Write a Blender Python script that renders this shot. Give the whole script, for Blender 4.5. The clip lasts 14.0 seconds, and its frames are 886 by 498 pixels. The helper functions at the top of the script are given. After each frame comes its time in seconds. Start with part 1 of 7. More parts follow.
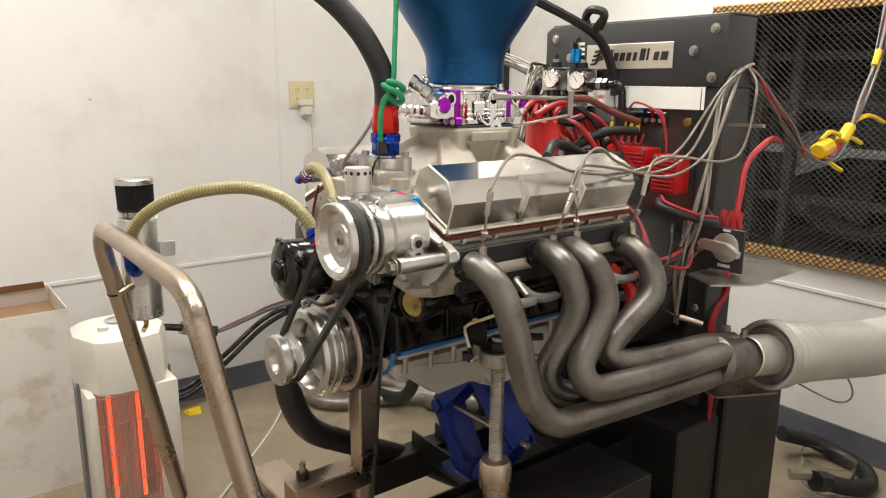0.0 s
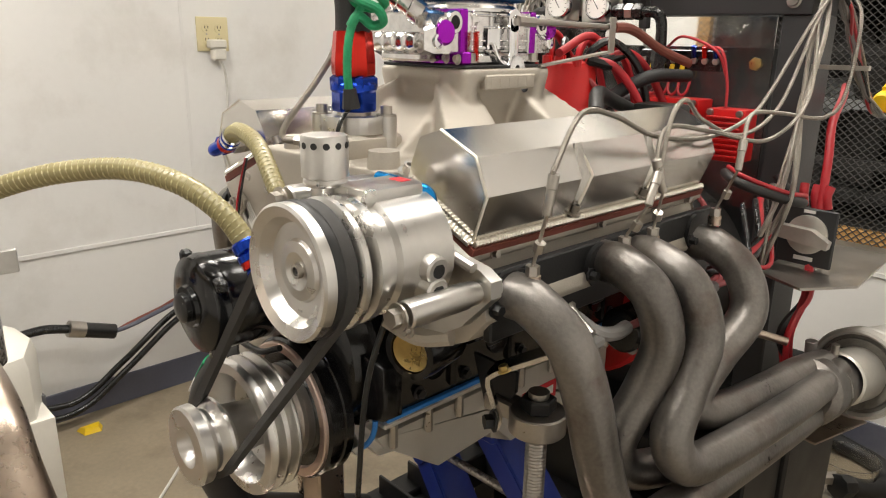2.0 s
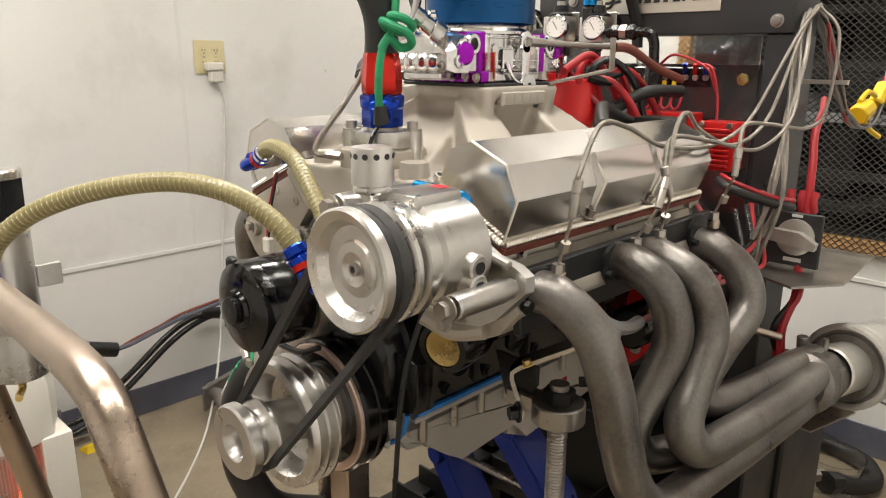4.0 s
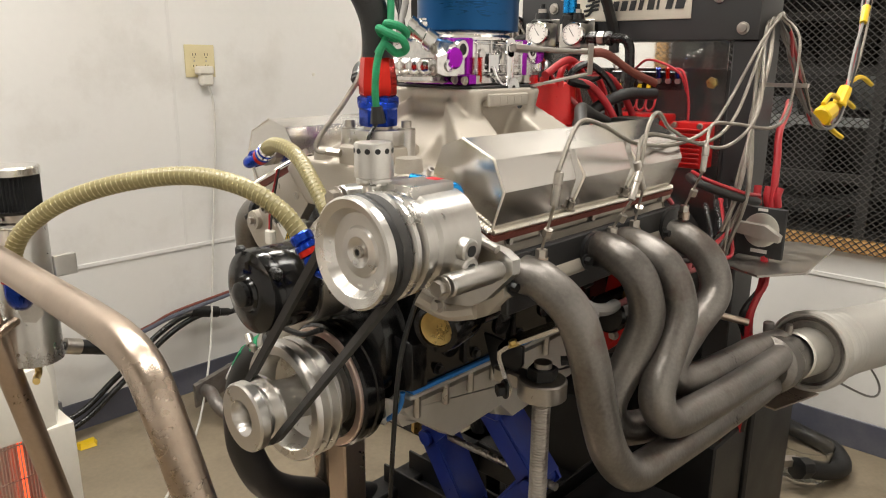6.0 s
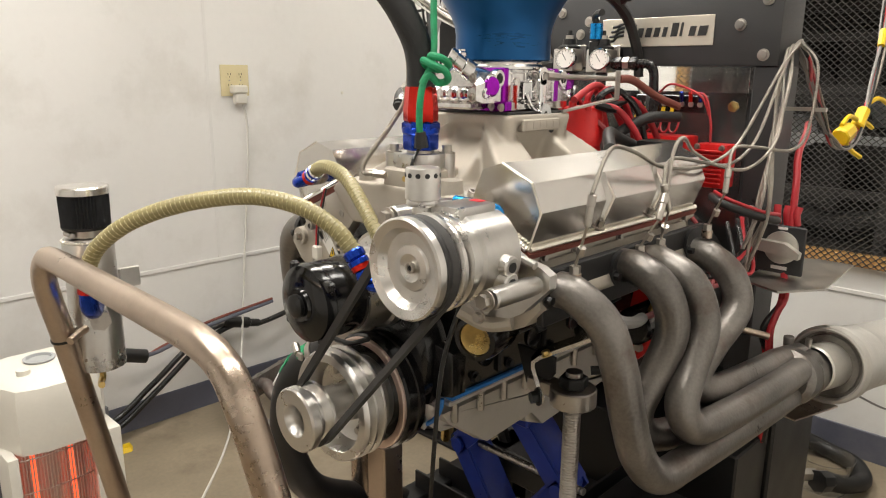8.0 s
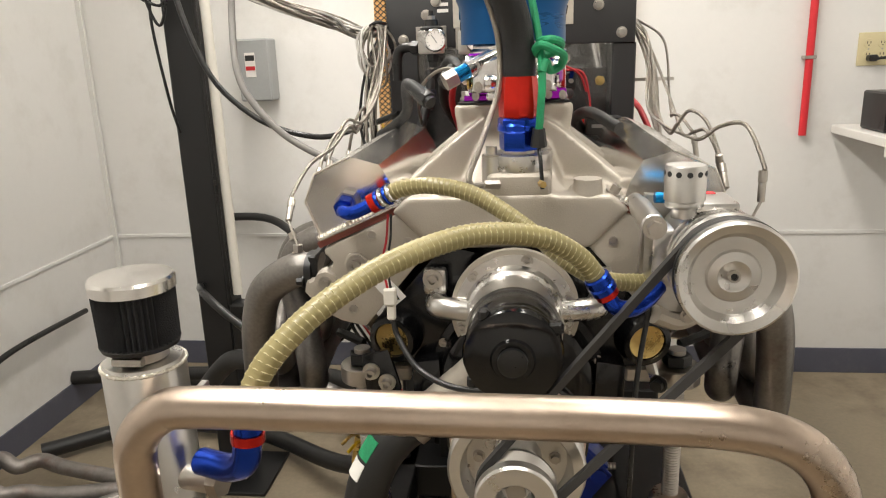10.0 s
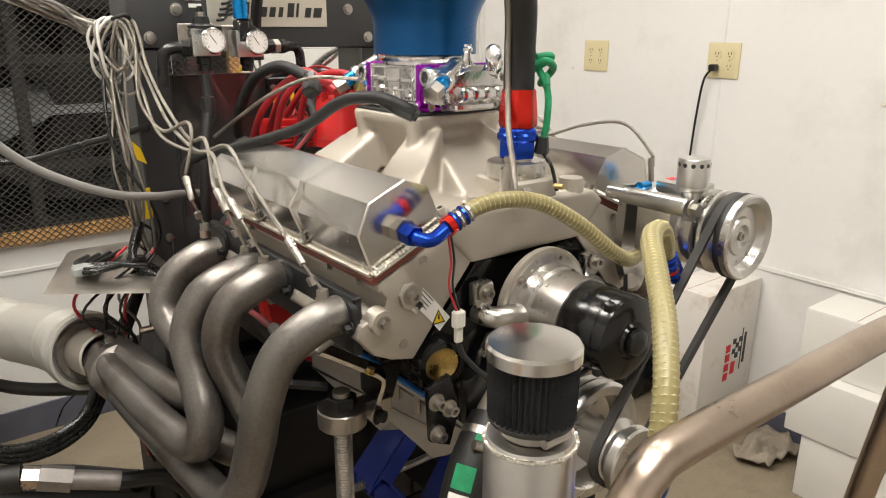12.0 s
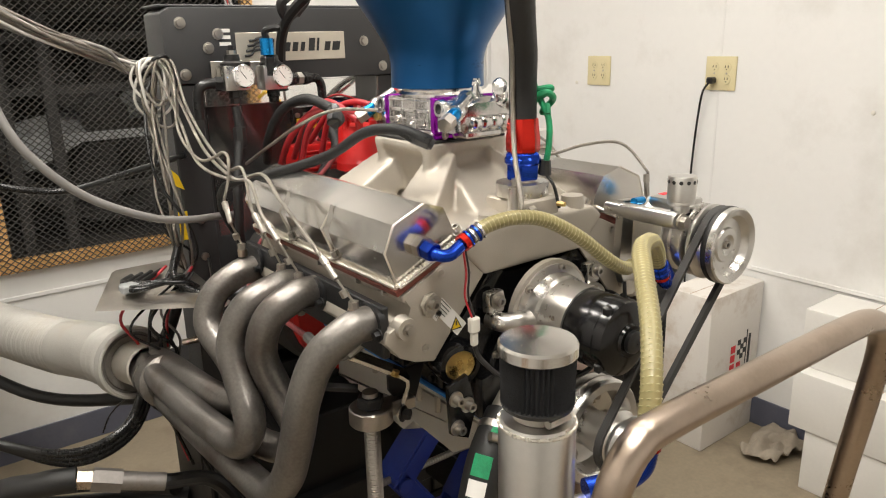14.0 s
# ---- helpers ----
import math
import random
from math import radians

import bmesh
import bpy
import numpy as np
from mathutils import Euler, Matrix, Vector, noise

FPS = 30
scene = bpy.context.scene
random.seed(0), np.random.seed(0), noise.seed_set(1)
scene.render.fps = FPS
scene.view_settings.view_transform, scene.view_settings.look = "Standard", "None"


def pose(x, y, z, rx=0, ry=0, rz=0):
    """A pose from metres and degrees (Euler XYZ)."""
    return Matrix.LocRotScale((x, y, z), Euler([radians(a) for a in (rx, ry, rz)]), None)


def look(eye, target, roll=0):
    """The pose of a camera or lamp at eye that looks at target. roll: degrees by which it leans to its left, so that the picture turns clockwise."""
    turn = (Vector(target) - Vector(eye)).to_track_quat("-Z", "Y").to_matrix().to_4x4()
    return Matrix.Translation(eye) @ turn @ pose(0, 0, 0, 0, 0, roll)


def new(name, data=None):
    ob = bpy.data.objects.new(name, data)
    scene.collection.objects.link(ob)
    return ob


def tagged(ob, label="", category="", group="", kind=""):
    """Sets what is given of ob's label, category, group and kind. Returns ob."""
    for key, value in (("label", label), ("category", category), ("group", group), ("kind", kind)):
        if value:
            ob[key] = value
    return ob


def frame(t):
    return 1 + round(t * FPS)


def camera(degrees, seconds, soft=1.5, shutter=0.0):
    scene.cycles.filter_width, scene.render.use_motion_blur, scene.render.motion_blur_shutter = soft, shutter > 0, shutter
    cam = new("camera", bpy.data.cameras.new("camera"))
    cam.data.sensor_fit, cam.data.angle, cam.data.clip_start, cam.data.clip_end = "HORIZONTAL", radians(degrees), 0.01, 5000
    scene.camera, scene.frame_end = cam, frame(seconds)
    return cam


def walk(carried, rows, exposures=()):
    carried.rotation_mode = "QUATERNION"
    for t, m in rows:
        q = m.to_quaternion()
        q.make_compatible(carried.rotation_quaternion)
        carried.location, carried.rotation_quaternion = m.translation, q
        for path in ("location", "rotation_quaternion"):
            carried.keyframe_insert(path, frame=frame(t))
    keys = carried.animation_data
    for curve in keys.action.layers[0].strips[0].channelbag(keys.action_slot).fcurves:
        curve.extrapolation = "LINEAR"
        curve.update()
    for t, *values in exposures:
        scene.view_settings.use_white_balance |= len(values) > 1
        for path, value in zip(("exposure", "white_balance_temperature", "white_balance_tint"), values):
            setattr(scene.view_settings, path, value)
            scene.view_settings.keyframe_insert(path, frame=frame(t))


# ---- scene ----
cam = camera(63.2, 14.0, soft=1.1)
PATH = [
    (0, (1.132, -0.693, 1.297), (-0.415, 0.493, 0.853), 0.5),
    (0.5, (0.912, -0.627, 1.281), (-0.514, 0.681, 0.774), 0.7),
    (1, (0.77, -0.57, 1.271), (-0.572, 0.815, 0.743), 0.7),
    (1.5, (0.717, -0.51, 1.262), (-0.654, 0.844, 0.726), 0.9),
    (2, (0.695, -0.482, 1.255), (-0.686, 0.85, 0.69), 0.9),
    (2.5, (0.689, -0.471, 1.251), (-0.701, 0.848, 0.678), 0.9),
    (3, (0.696, -0.488, 1.252), (-0.699, 0.838, 0.708), 0.7),
    (3.2, (0.697, -0.504, 1.255), (-0.691, 0.833, 0.718), 0.6),
    (5.3, (0.737, -0.627, 1.253), (-0.577, 0.797, 0.757), 0.2),
    (5.5, (0.744, -0.628, 1.252), (-0.574, 0.792, 0.755), 0.4),
    (6, (0.747, -0.632, 1.255), (-0.571, 0.786, 0.752), 0.4),
    (6.5, (0.749, -0.632, 1.254), (-0.572, 0.783, 0.753), 0.4),
    (7, (0.765, -0.623, 1.255), (-0.567, 0.779, 0.746), -0.3),
    (7.5, (0.803, -0.612, 1.266), (-0.59, 0.718, 0.727), -0.2),
    (8, (0.77, -0.701, 1.276), (-0.588, 0.691, 0.807), 0.4),
    (8.5, (0.625, -0.862, 1.294), (-0.45, 0.759, 0.825), -0.5),
    (8.7, (0.56, -0.898, 1.292), (-0.44, 0.767, 0.814), 0.0),
    (10.8, (-0.298, -0.818, 1.297), (0.094, 1.062, 0.736), -2.0),
    (11, (-0.36, -0.766, 1.299), (0.181, 1.07, 0.72), -1.2),
    (11.5, (-0.551, -0.679, 1.316), (0.411, 0.977, 0.74), -1.1),
    (12, (-0.671, -0.666, 1.335), (0.507, 0.841, 0.751), 0.2),
    (12.5, (-0.727, -0.704, 1.358), (0.48, 0.793, 0.809), 0.5),
    (13, (-0.746, -0.734, 1.37), (0.431, 0.783, 0.807), -0.7),
    (13.5, (-0.744, -0.742, 1.373), (0.421, 0.787, 0.821), -1.3),
    (14, (-0.74, -0.746, 1.374), (0.417, 0.787, 0.815), -1.4),
]
walk(cam, [(t, look(*p)) for t, *p in PATH], [(0.0, 0.0), (8.7, 0.0), (10.8, -0.1), (11.5, -0.12), (14.0, -0.14)])

# ---------- light ----------
world = bpy.data.worlds.new("world")
scene.world = world
world.use_nodes = True
world.node_tree.nodes["Background"].inputs[0].default_value = (1.0, 0.93, 0.84, 1)
world.node_tree.nodes["Background"].inputs[1].default_value = 0.03


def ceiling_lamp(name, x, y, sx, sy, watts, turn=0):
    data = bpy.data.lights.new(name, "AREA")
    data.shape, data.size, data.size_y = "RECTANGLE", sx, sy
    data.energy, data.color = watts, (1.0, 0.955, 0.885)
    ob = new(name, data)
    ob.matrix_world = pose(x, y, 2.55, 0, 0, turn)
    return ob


# Assumed lamps out of view; places and watts chosen to balance the walls.
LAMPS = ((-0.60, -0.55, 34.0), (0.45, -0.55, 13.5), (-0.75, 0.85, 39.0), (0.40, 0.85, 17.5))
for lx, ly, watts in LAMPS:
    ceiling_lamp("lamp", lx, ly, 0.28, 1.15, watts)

# ---------- materials ----------


def mat(name, color, rough=0.5, metal=0.0, vary=0.12, scale=6.0, fine=120.0, bump=0.0, rvary=0.1, coat=0.0, dirt=None, dirt_amount=0.5,
        dirt_scale=3.0, glass=0.0, emit=0.0, stretch=(1, 1, 1)):
    m = bpy.data.materials.new(name)
    m.use_nodes = True
    nt = m.node_tree
    n, link = nt.nodes, nt.links.new
    b = n["Principled BSDF"]
    co = n.new("ShaderNodeTexCoord")
    mp = n.new("ShaderNodeMapping")
    mp.inputs["Scale"].default_value = stretch
    link(co.outputs["Object"], mp.inputs[0])
    big, small = n.new("ShaderNodeTexNoise"), n.new("ShaderNodeTexNoise")
    big.inputs["Scale"].default_value, big.inputs["Detail"].default_value = scale, 5
    small.inputs["Scale"].default_value, small.inputs["Detail"].default_value = fine, 3
    link(mp.outputs[0], big.inputs[0]), link(mp.outputs[0], small.inputs[0])
    mixed = n.new("ShaderNodeMath")
    mixed.operation = "MULTIPLY_ADD"
    link(small.outputs[0], mixed.inputs[0])
    mixed.inputs[1].default_value = 0.4
    link(big.outputs[0], mixed.inputs[2])
    gain = n.new("ShaderNodeMapRange")
    gain.inputs[1].default_value, gain.inputs[2].default_value = 0.4, 1.0
    gain.inputs[3].default_value, gain.inputs[4].default_value = 1 - vary, 1 + vary
    link(mixed.outputs[0], gain.inputs[0])
    tint = n.new("ShaderNodeVectorMath")
    tint.operation = "SCALE"
    tint.inputs[0].default_value = color
    link(gain.outputs[0], tint.inputs[3])
    out = tint.outputs[0]
    if dirt:
        spots = n.new("ShaderNodeTexNoise")
        spots.inputs["Scale"].default_value, spots.inputs["Detail"].default_value, spots.inputs["Roughness"].default_value = dirt_scale, 8, 0.65
        link(mp.outputs[0], spots.inputs[0])
        ramp = n.new("ShaderNodeMapRange")
        ramp.inputs[1].default_value, ramp.inputs[2].default_value, ramp.inputs[4].default_value = 0.52, 0.72, dirt_amount
        link(spots.outputs[0], ramp.inputs[0])
        mx = n.new("ShaderNodeMix")
        mx.data_type = "RGBA"
        link(ramp.outputs[0], mx.inputs[0]), link(out, mx.inputs[6])
        mx.inputs[7].default_value = (*dirt, 1)
        out = mx.outputs[2]
    link(out, b.inputs["Base Color"])
    rr = n.new("ShaderNodeMapRange")
    rr.inputs[1].default_value, rr.inputs[2].default_value = 0.4, 1.0
    rr.inputs[3].default_value, rr.inputs[4].default_value = max(0.02, rough - rvary), min(1, rough + rvary)
    link(mixed.outputs[0], rr.inputs[0])
    link(rr.outputs[0], b.inputs["Roughness"])
    b.inputs["Metallic"].default_value = metal
    b.inputs["Coat Weight"].default_value = coat
    if glass:
        b.inputs["Transmission Weight"].default_value = glass
    if emit:
        b.inputs["Emission Color"].default_value = (*color, 1)
        b.inputs["Emission Strength"].default_value = emit
    if bump:
        bp = n.new("ShaderNodeBump")
        bp.inputs["Strength"].default_value, bp.inputs["Distance"].default_value = bump, 0.002
        link(small.outputs[0], bp.inputs["Height"])
        link(bp.outputs[0], b.inputs["Normal"])
    return m


WALL = mat("painted_wall", (0.775, 0.765, 0.745), 0.45, vary=0.03, scale=1.2, fine=40, bump=0.12, dirt=(0.5, 0.47, 0.42), dirt_amount=0.36, dirt_scale=3.0)
WALLPANEL = mat("painted_lower_wall", (0.75, 0.74, 0.72), 0.5, vary=0.03, scale=1.5, fine=40, bump=0.1, dirt=(0.5, 0.45, 0.38), dirt_amount=0.2)
CEIL = mat("ceiling_paint", (0.75, 0.74, 0.71), 0.8, vary=0.03)
FLOOR = mat("stained_concrete", (0.275, 0.225, 0.158), 0.5, vary=0.3, scale=2.5, fine=70, bump=0.25, dirt=(0.11, 0.085, 0.06), dirt_amount=0.75, dirt_scale=2.6, rvary=0.18)
BASE = mat("vinyl_base", (0.10, 0.105, 0.14), 0.45, vary=0.15, dirt=(0.3, 0.27, 0.23), dirt_amount=0.2)
POLISHED = mat("polished_sheet_aluminium", (0.74, 0.72, 0.69), 0.20, 1.0, vary=0.04, scale=9, fine=60, rvary=0.09, dirt=(0.62, 0.6, 0.57), dirt_amount=0.5, dirt_scale=22)
WELD = mat("weld_bead", (0.78, 0.74, 0.66), 0.32, 1.0, vary=0.15, fine=400, bump=0.2)
CAST = mat("cast_aluminium", (0.475, 0.435, 0.375), 0.52, 0.55, vary=0.13, scale=12, fine=500, bump=0.22, dirt=(0.42, 0.35, 0.26), dirt_amount=0.25, dirt_scale=9)
MACHINED = mat("machined_aluminium", (0.60, 0.585, 0.56), 0.30, 1.0, vary=0.1, scale=10, fine=120, rvary=0.08, bump=0.02)
SPUN = mat("turned_aluminium", (0.66, 0.645, 0.62), 0.3, 1.0, vary=0.07, scale=14, fine=90, rvary=0.06)
CHROME = mat("chrome", (0.85, 0.85, 0.86), 0.07, 1.0, vary=0.03, rvary=0.04)
CARB = mat("polished_carburettor_metal", (0.74, 0.73, 0.72), 0.2, 1.0, vary=0.2, scale=70, fine=160, rvary=0.08, bump=0.08)
STEEL = mat("zinc_steel", (0.47, 0.44, 0.40), 0.36, 1.0, vary=0.15, scale=25, fine=220, bump=0.06)
BARE = mat("bare_steel_tube", (0.50, 0.41, 0.335), 0.3, 1.0, vary=0.14, scale=8, fine=150, rvary=0.08, bump=0.03, dirt=(0.28, 0.2, 0.14), dirt_amount=0.35, dirt_scale=7)
ROSEMETAL = mat("machined_balancer_face", (0.66, 0.52, 0.46), 0.38, 0.9, vary=0.08, scale=12, fine=160)
HEADER = mat("heat_coated_steel", (0.200, 0.186, 0.172), 0.38, 0.85, vary=0.42, scale=9, fine=220, rvary=0.12, bump=0.16, dirt=(0.095, 0.060, 0.043), dirt_amount=0.75, dirt_scale=10)
RUSTED = mat("old_header_steel", (0.26, 0.24, 0.225), 0.5, 0.7, vary=0.3, scale=12, bump=0.1, dirt=(0.16, 0.07, 0.04), dirt_amount=0.6, dirt_scale=10)
BLOCK = mat("black_enamel", (0.004, 0.004, 0.0045), 0.16, vary=0.3, scale=20, fine=120, bump=0.08, rvary=0.07)
BLACKMETAL = mat("black_powder_coat", (0.008, 0.008, 0.0085), 0.45, vary=0.2, scale=8, fine=400, bump=0.12, dirt=(0.03, 0.028, 0.026), dirt_amount=0.25, dirt_scale=4)
PANEL = mat("dark_grey_panel_paint", (0.032, 0.032, 0.033), 0.5, vary=0.1, scale=5, fine=500, bump=0.15)
PLASTIC = mat("black_plastic", (0.009, 0.009, 0.009), 0.3, vary=0.2, fine=300, bump=0.05)
RUBBER = mat("black_rubber", (0.014, 0.0135, 0.013), 0.5, vary=0.25, scale=14, fine=300, bump=0.1)
BRAID = mat("braided_black_hose", (0.009, 0.009, 0.0095), 0.5, vary=0.6, scale=60, fine=700, bump=0.5)
BELT = mat("belt_rubber", (0.04, 0.038, 0.036), 0.7, vary=0.15, fine=400, bump=0.1)
STEELBRAID = mat("braided_steel_cable", (0.31, 0.285, 0.25), 0.38, 1.0, vary=0.3, scale=50, fine=900, bump=0.7)
BLUE = mat("blue_anodised", (0.012, 0.055, 0.45), 0.22, 0.85, vary=0.15, rvary=0.08)
LIGHTBLUE = mat("bright_blue_anodised", (0.01, 0.25, 0.62), 0.22, 0.8, vary=0.1)
RED = mat("red_anodised", (0.62, 0.022, 0.012), 0.24, 0.7, vary=0.12)
PURPLE = mat("purple_anodised", (0.32, 0.008, 0.42), 0.2, 0.8, vary=0.12)
REDPLASTIC = mat("red_moulded_plastic", (0.55, 0.012, 0.012), 0.32, vary=0.1, fine=300, bump=0.05)
REDWIRE = mat("red_wire_insulation", (0.42, 0.02, 0.028), 0.4, vary=0.15)
PINKWIRE = mat("dull_red_plug_wire", (0.32, 0.06, 0.065), 0.5, vary=0.2)
YELLOW = mat("yellow_plastic", (0.75, 0.5, 0.01), 0.4, vary=0.1)
HOSE = mat("amber_ribbed_pvc", (0.275, 0.235, 0.105), 0.36, vary=0.14, scale=16, fine=200, coat=0.1, rvary=0.07, dirt=(0.19, 0.16, 0.07), dirt_amount=0.5, dirt_scale=14)
HOSEWIRE = mat("hose_reinforcing_rib", (0.44, 0.39, 0.21), 0.45, vary=0.1)
HATBLUE = mat("blue_spun_aluminium", (0.008, 0.082, 0.235), 0.30, 0.7, vary=0.06, scale=3, fine=60, rvary=0.04, stretch=(1, 1, 8))
GREEN = mat("green_braided_cord", (0.012, 0.27, 0.11), 0.6, vary=0.35, scale=60, fine=500, bump=0.5)
JACK = mat("blue_jack_paint", (0.012, 0.035, 0.28), 0.35, vary=0.2, scale=10, bump=0.06, dirt=(0.02, 0.02, 0.03), dirt_amount=0.5, dirt_scale=9)
PAN = mat("sheet_metal_sump", (0.68, 0.66, 0.62), 0.42, 0.8, vary=0.08, scale=6, fine=60)
GASKET = mat("red_brown_gasket", (0.17, 0.045, 0.03), 0.6, vary=0.2, fine=300)
BLUEGASKET = mat("blue_gasket", (0.02, 0.18, 0.55), 0.5, vary=0.1)
BRASS = mat("brass", (0.58, 0.42, 0.16), 0.32, 1.0, vary=0.2, scale=30)
DUCT = mat("aged_aluminium_duct", (0.50, 0.485, 0.45), 0.5, 0.35, vary=0.12, scale=5, fine=200, bump=0.1, dirt=(0.42, 0.35, 0.25), dirt_amount=0.4, dirt_scale=5)
SLEEVE = mat("light_steel_sleeve", (0.6, 0.58, 0.53), 0.4, 0.7, vary=0.15, dirt=(0.4, 0.3, 0.2), dirt_amount=0.3)
SOOTY = mat("sooty_grey_metal", (0.21, 0.195, 0.175), 0.6, 0.3, vary=0.3, scale=18, fine=200, bump=0.2, dirt=(0.08, 0.07, 0.06), dirt_amount=0.7, dirt_scale=24)
PLATE = mat("ivory_plastic", (0.66, 0.58, 0.35), 0.4, vary=0.04)
WHITEPLASTIC = mat("off_white_plastic", (0.72, 0.69, 0.62), 0.4, vary=0.05, bump=0.03, dirt=(0.5, 0.45, 0.38), dirt_amount=0.3)
CARD = mat("white_carton", (0.70, 0.665, 0.62), 0.65, vary=0.05, scale=4, bump=0.1, dirt=(0.36, 0.24, 0.14), dirt_amount=0.62, dirt_scale=6)
CLEANCARD = mat("clean_white_carton", (0.76, 0.74, 0.7), 0.6, vary=0.04, scale=4, bump=0.08)
BROWN = mat("corrugated_brown", (0.36, 0.22, 0.12), 0.8, vary=0.15)
CLOTH = mat("soiled_white_rag", (0.3, 0.255, 0.2), 0.9, vary=0.15, bump=0.4, dirt=(0.2, 0.16, 0.12), dirt_amount=0.6, dirt_scale=16)
GREY = mat("grey_enamel", (0.36, 0.37, 0.37), 0.45, vary=0.08)
WIREGREY = mat("grey_cable_jacket", (0.22, 0.21, 0.2), 0.5, vary=0.1)
WHITEWIRE = mat("white_cord", (0.62, 0.6, 0.56), 0.5, vary=0.08)
MESH = mat("dark_expanded_metal", (0.085, 0.08, 0.075), 0.5, 0.3, vary=0.2)
TANWOOD = mat("tan_timber_frame", (0.74, 0.43, 0.16), 0.6, vary=0.18, scale=8, fine=90, bump=0.1, stretch=(1, 1, 0.2))
DARKMACHINE = mat("dark_dusty_machinery", (0.055, 0.052, 0.049), 0.7, vary=0.4, scale=5, fine=60, bump=0.2)
DARKGREY = mat("dark_grey_shell", (0.16, 0.16, 0.17), 0.5, vary=0.1)
INK = mat("black_ink", (0.02, 0.02, 0.02), 0.5)
REDINK = mat("red_ink", (0.6, 0.02, 0.03), 0.5)
PAPER = mat("white_label", (0.8, 0.78, 0.74), 0.4, vary=0.03)
BADGE = mat("brushed_badge", (0.66, 0.61, 0.52), 0.42, 0.7, vary=0.1, scale=4, fine=200, stretch=(0.2, 1, 6))
GLOW = mat("glowing_heater_tube", (1.0, 0.10, 0.03), 0.5, emit=1.6)
REFLECT = mat("heater_reflector", (0.5, 0.48, 0.45), 0.45, 0.8, vary=0.1)
GLASS = mat("clear_shield", (0.95, 0.95, 0.93), 0.06, vary=0.01, glass=1.0, rvary=0.03)
LENS = mat("diffuser", (1.0, 0.92, 0.8), 0.5, emit=2.0)
FILTER = mat("pleated_filter_gauze", (0.028, 0.029, 0.032), 0.62, 0.2, vary=0.5, scale=60, fine=900, bump=0.8)

# ---------- mesh helpers ----------


def part(name, bm, material, parent=None, label="", smooth=35):
    me = bpy.data.meshes.new(name)
    bmesh.ops.recalc_face_normals(bm, faces=bm.faces[:])
    bm.to_mesh(me)
    bm.free()
    me.materials.append(material)
    if smooth:
        me.polygons.foreach_set("use_smooth", [True] * len(me.polygons))
        me.set_sharp_from_angle(angle=radians(smooth))
    ob = new(name, me)
    if parent:
        ob.parent = parent
        if parent.type == "EMPTY":
            ob.matrix_parent_inverse = Matrix.Translation(parent.location).inverted()
    if label:
        ob["label"] = label
    return ob


def thing(name, at, label, category, group="", kind=""):
    ob = new(name)
    ob.location = at
    ob.empty_display_size = 0.05
    return tagged(ob, label, category, group, kind)


def box(a, b, bevel=0.0, bm=None, seg=1):
    bm = bm or bmesh.new()
    made = bmesh.ops.create_cube(bm, size=1)["verts"]
    for v in made:
        v.co = Vector([a[i] if v.co[i] < 0 else b[i] for i in range(3)])
    if bevel:
        edges = list({e for v in made for e in v.link_edges})
        bmesh.ops.bevel(bm, geom=edges, offset=bevel, segments=seg, affect="EDGES", profile=0.6)
    return bm


def frame_of(axis):
    axis = Vector(axis).normalized()
    side = axis.orthogonal().normalized()
    return axis, side, axis.cross(side)


def lathe(base, axis, profile, seg=28, bm=None, caps=True, turn=0.0):
    """Rings of (radius, height) along an axis from base."""
    bm = bm or bmesh.new()
    ax, sx, sy = frame_of(axis)
    base = Vector(base)
    rings = []
    for r, h in profile:
        rings.append([bm.verts.new(base + ax * h + (sx * math.cos(a) + sy * math.sin(a)) * r)
                      for a in (turn + 2 * math.pi * k / seg for k in range(seg))])
    for p, q in zip(rings, rings[1:]):
        for k in range(seg):
            bm.faces.new((p[k], p[(k + 1) % seg], q[(k + 1) % seg], q[k]))
    if caps:
        bm.faces.new(rings[0][::-1]), bm.faces.new(rings[-1])
    return bm


def cyl(p, q, r, r2=None, seg=20, bm=None, bevel=0.0, turn=0.0):
    d = (Vector(q) - Vector(p))
    r2 = r if r2 is None else r2
    prof = [(r, 0), (r2, d.length)]
    if bevel:
        prof = [(r - bevel, 0), (r, bevel), (r2, d.length - bevel), (r2 - bevel, d.length)]
    return lathe(p, d, prof, seg, bm, True, turn)


def curve(pts, n=6):
    """Catmull-Rom through the points."""
    pts = [Vector(p) for p in pts]
    if len(pts) < 3:
        return pts
    ext = [pts[0] * 2 - pts[1], *pts, pts[-1] * 2 - pts[-2]]
    out = []
    for a, b, c, d in zip(ext, ext[1:], ext[2:], ext[3:]):
        for k in range(n):
            t = k / n
            out.append(0.5 * (2 * b + (c - a) * t + (2 * a - 5 * b + 4 * c - d) * t * t + (3 * b - a - 3 * c + d) * t ** 3))
    out.append(pts[-1])
    return out


def tube(pts, r, seg=12, n=6, bm=None, radius=None, caps=True):
    """A swept round tube; radius(s) scales r along the length s in metres."""
    bm = bm or bmesh.new()
    line = curve(pts, n) if n else [Vector(p) for p in pts]
    side, s, rings = None, 0.0, []
    for i, p in enumerate(line):
        d = (line[min(i + 1, len(line) - 1)] - line[max(i - 1, 0)]).normalized()
        if side is None:
            side = d.orthogonal().normalized()
        side = (side - d * side.dot(d)).normalized()
        up = d.cross(side)
        if i:
            s += (p - line[i - 1]).length
        rr = r * (radius(s) if radius else 1)
        rings.append([bm.verts.new(p + (side * math.cos(2 * math.pi * k / seg) + up * math.sin(2 * math.pi * k / seg)) * rr) for k in range(seg)])
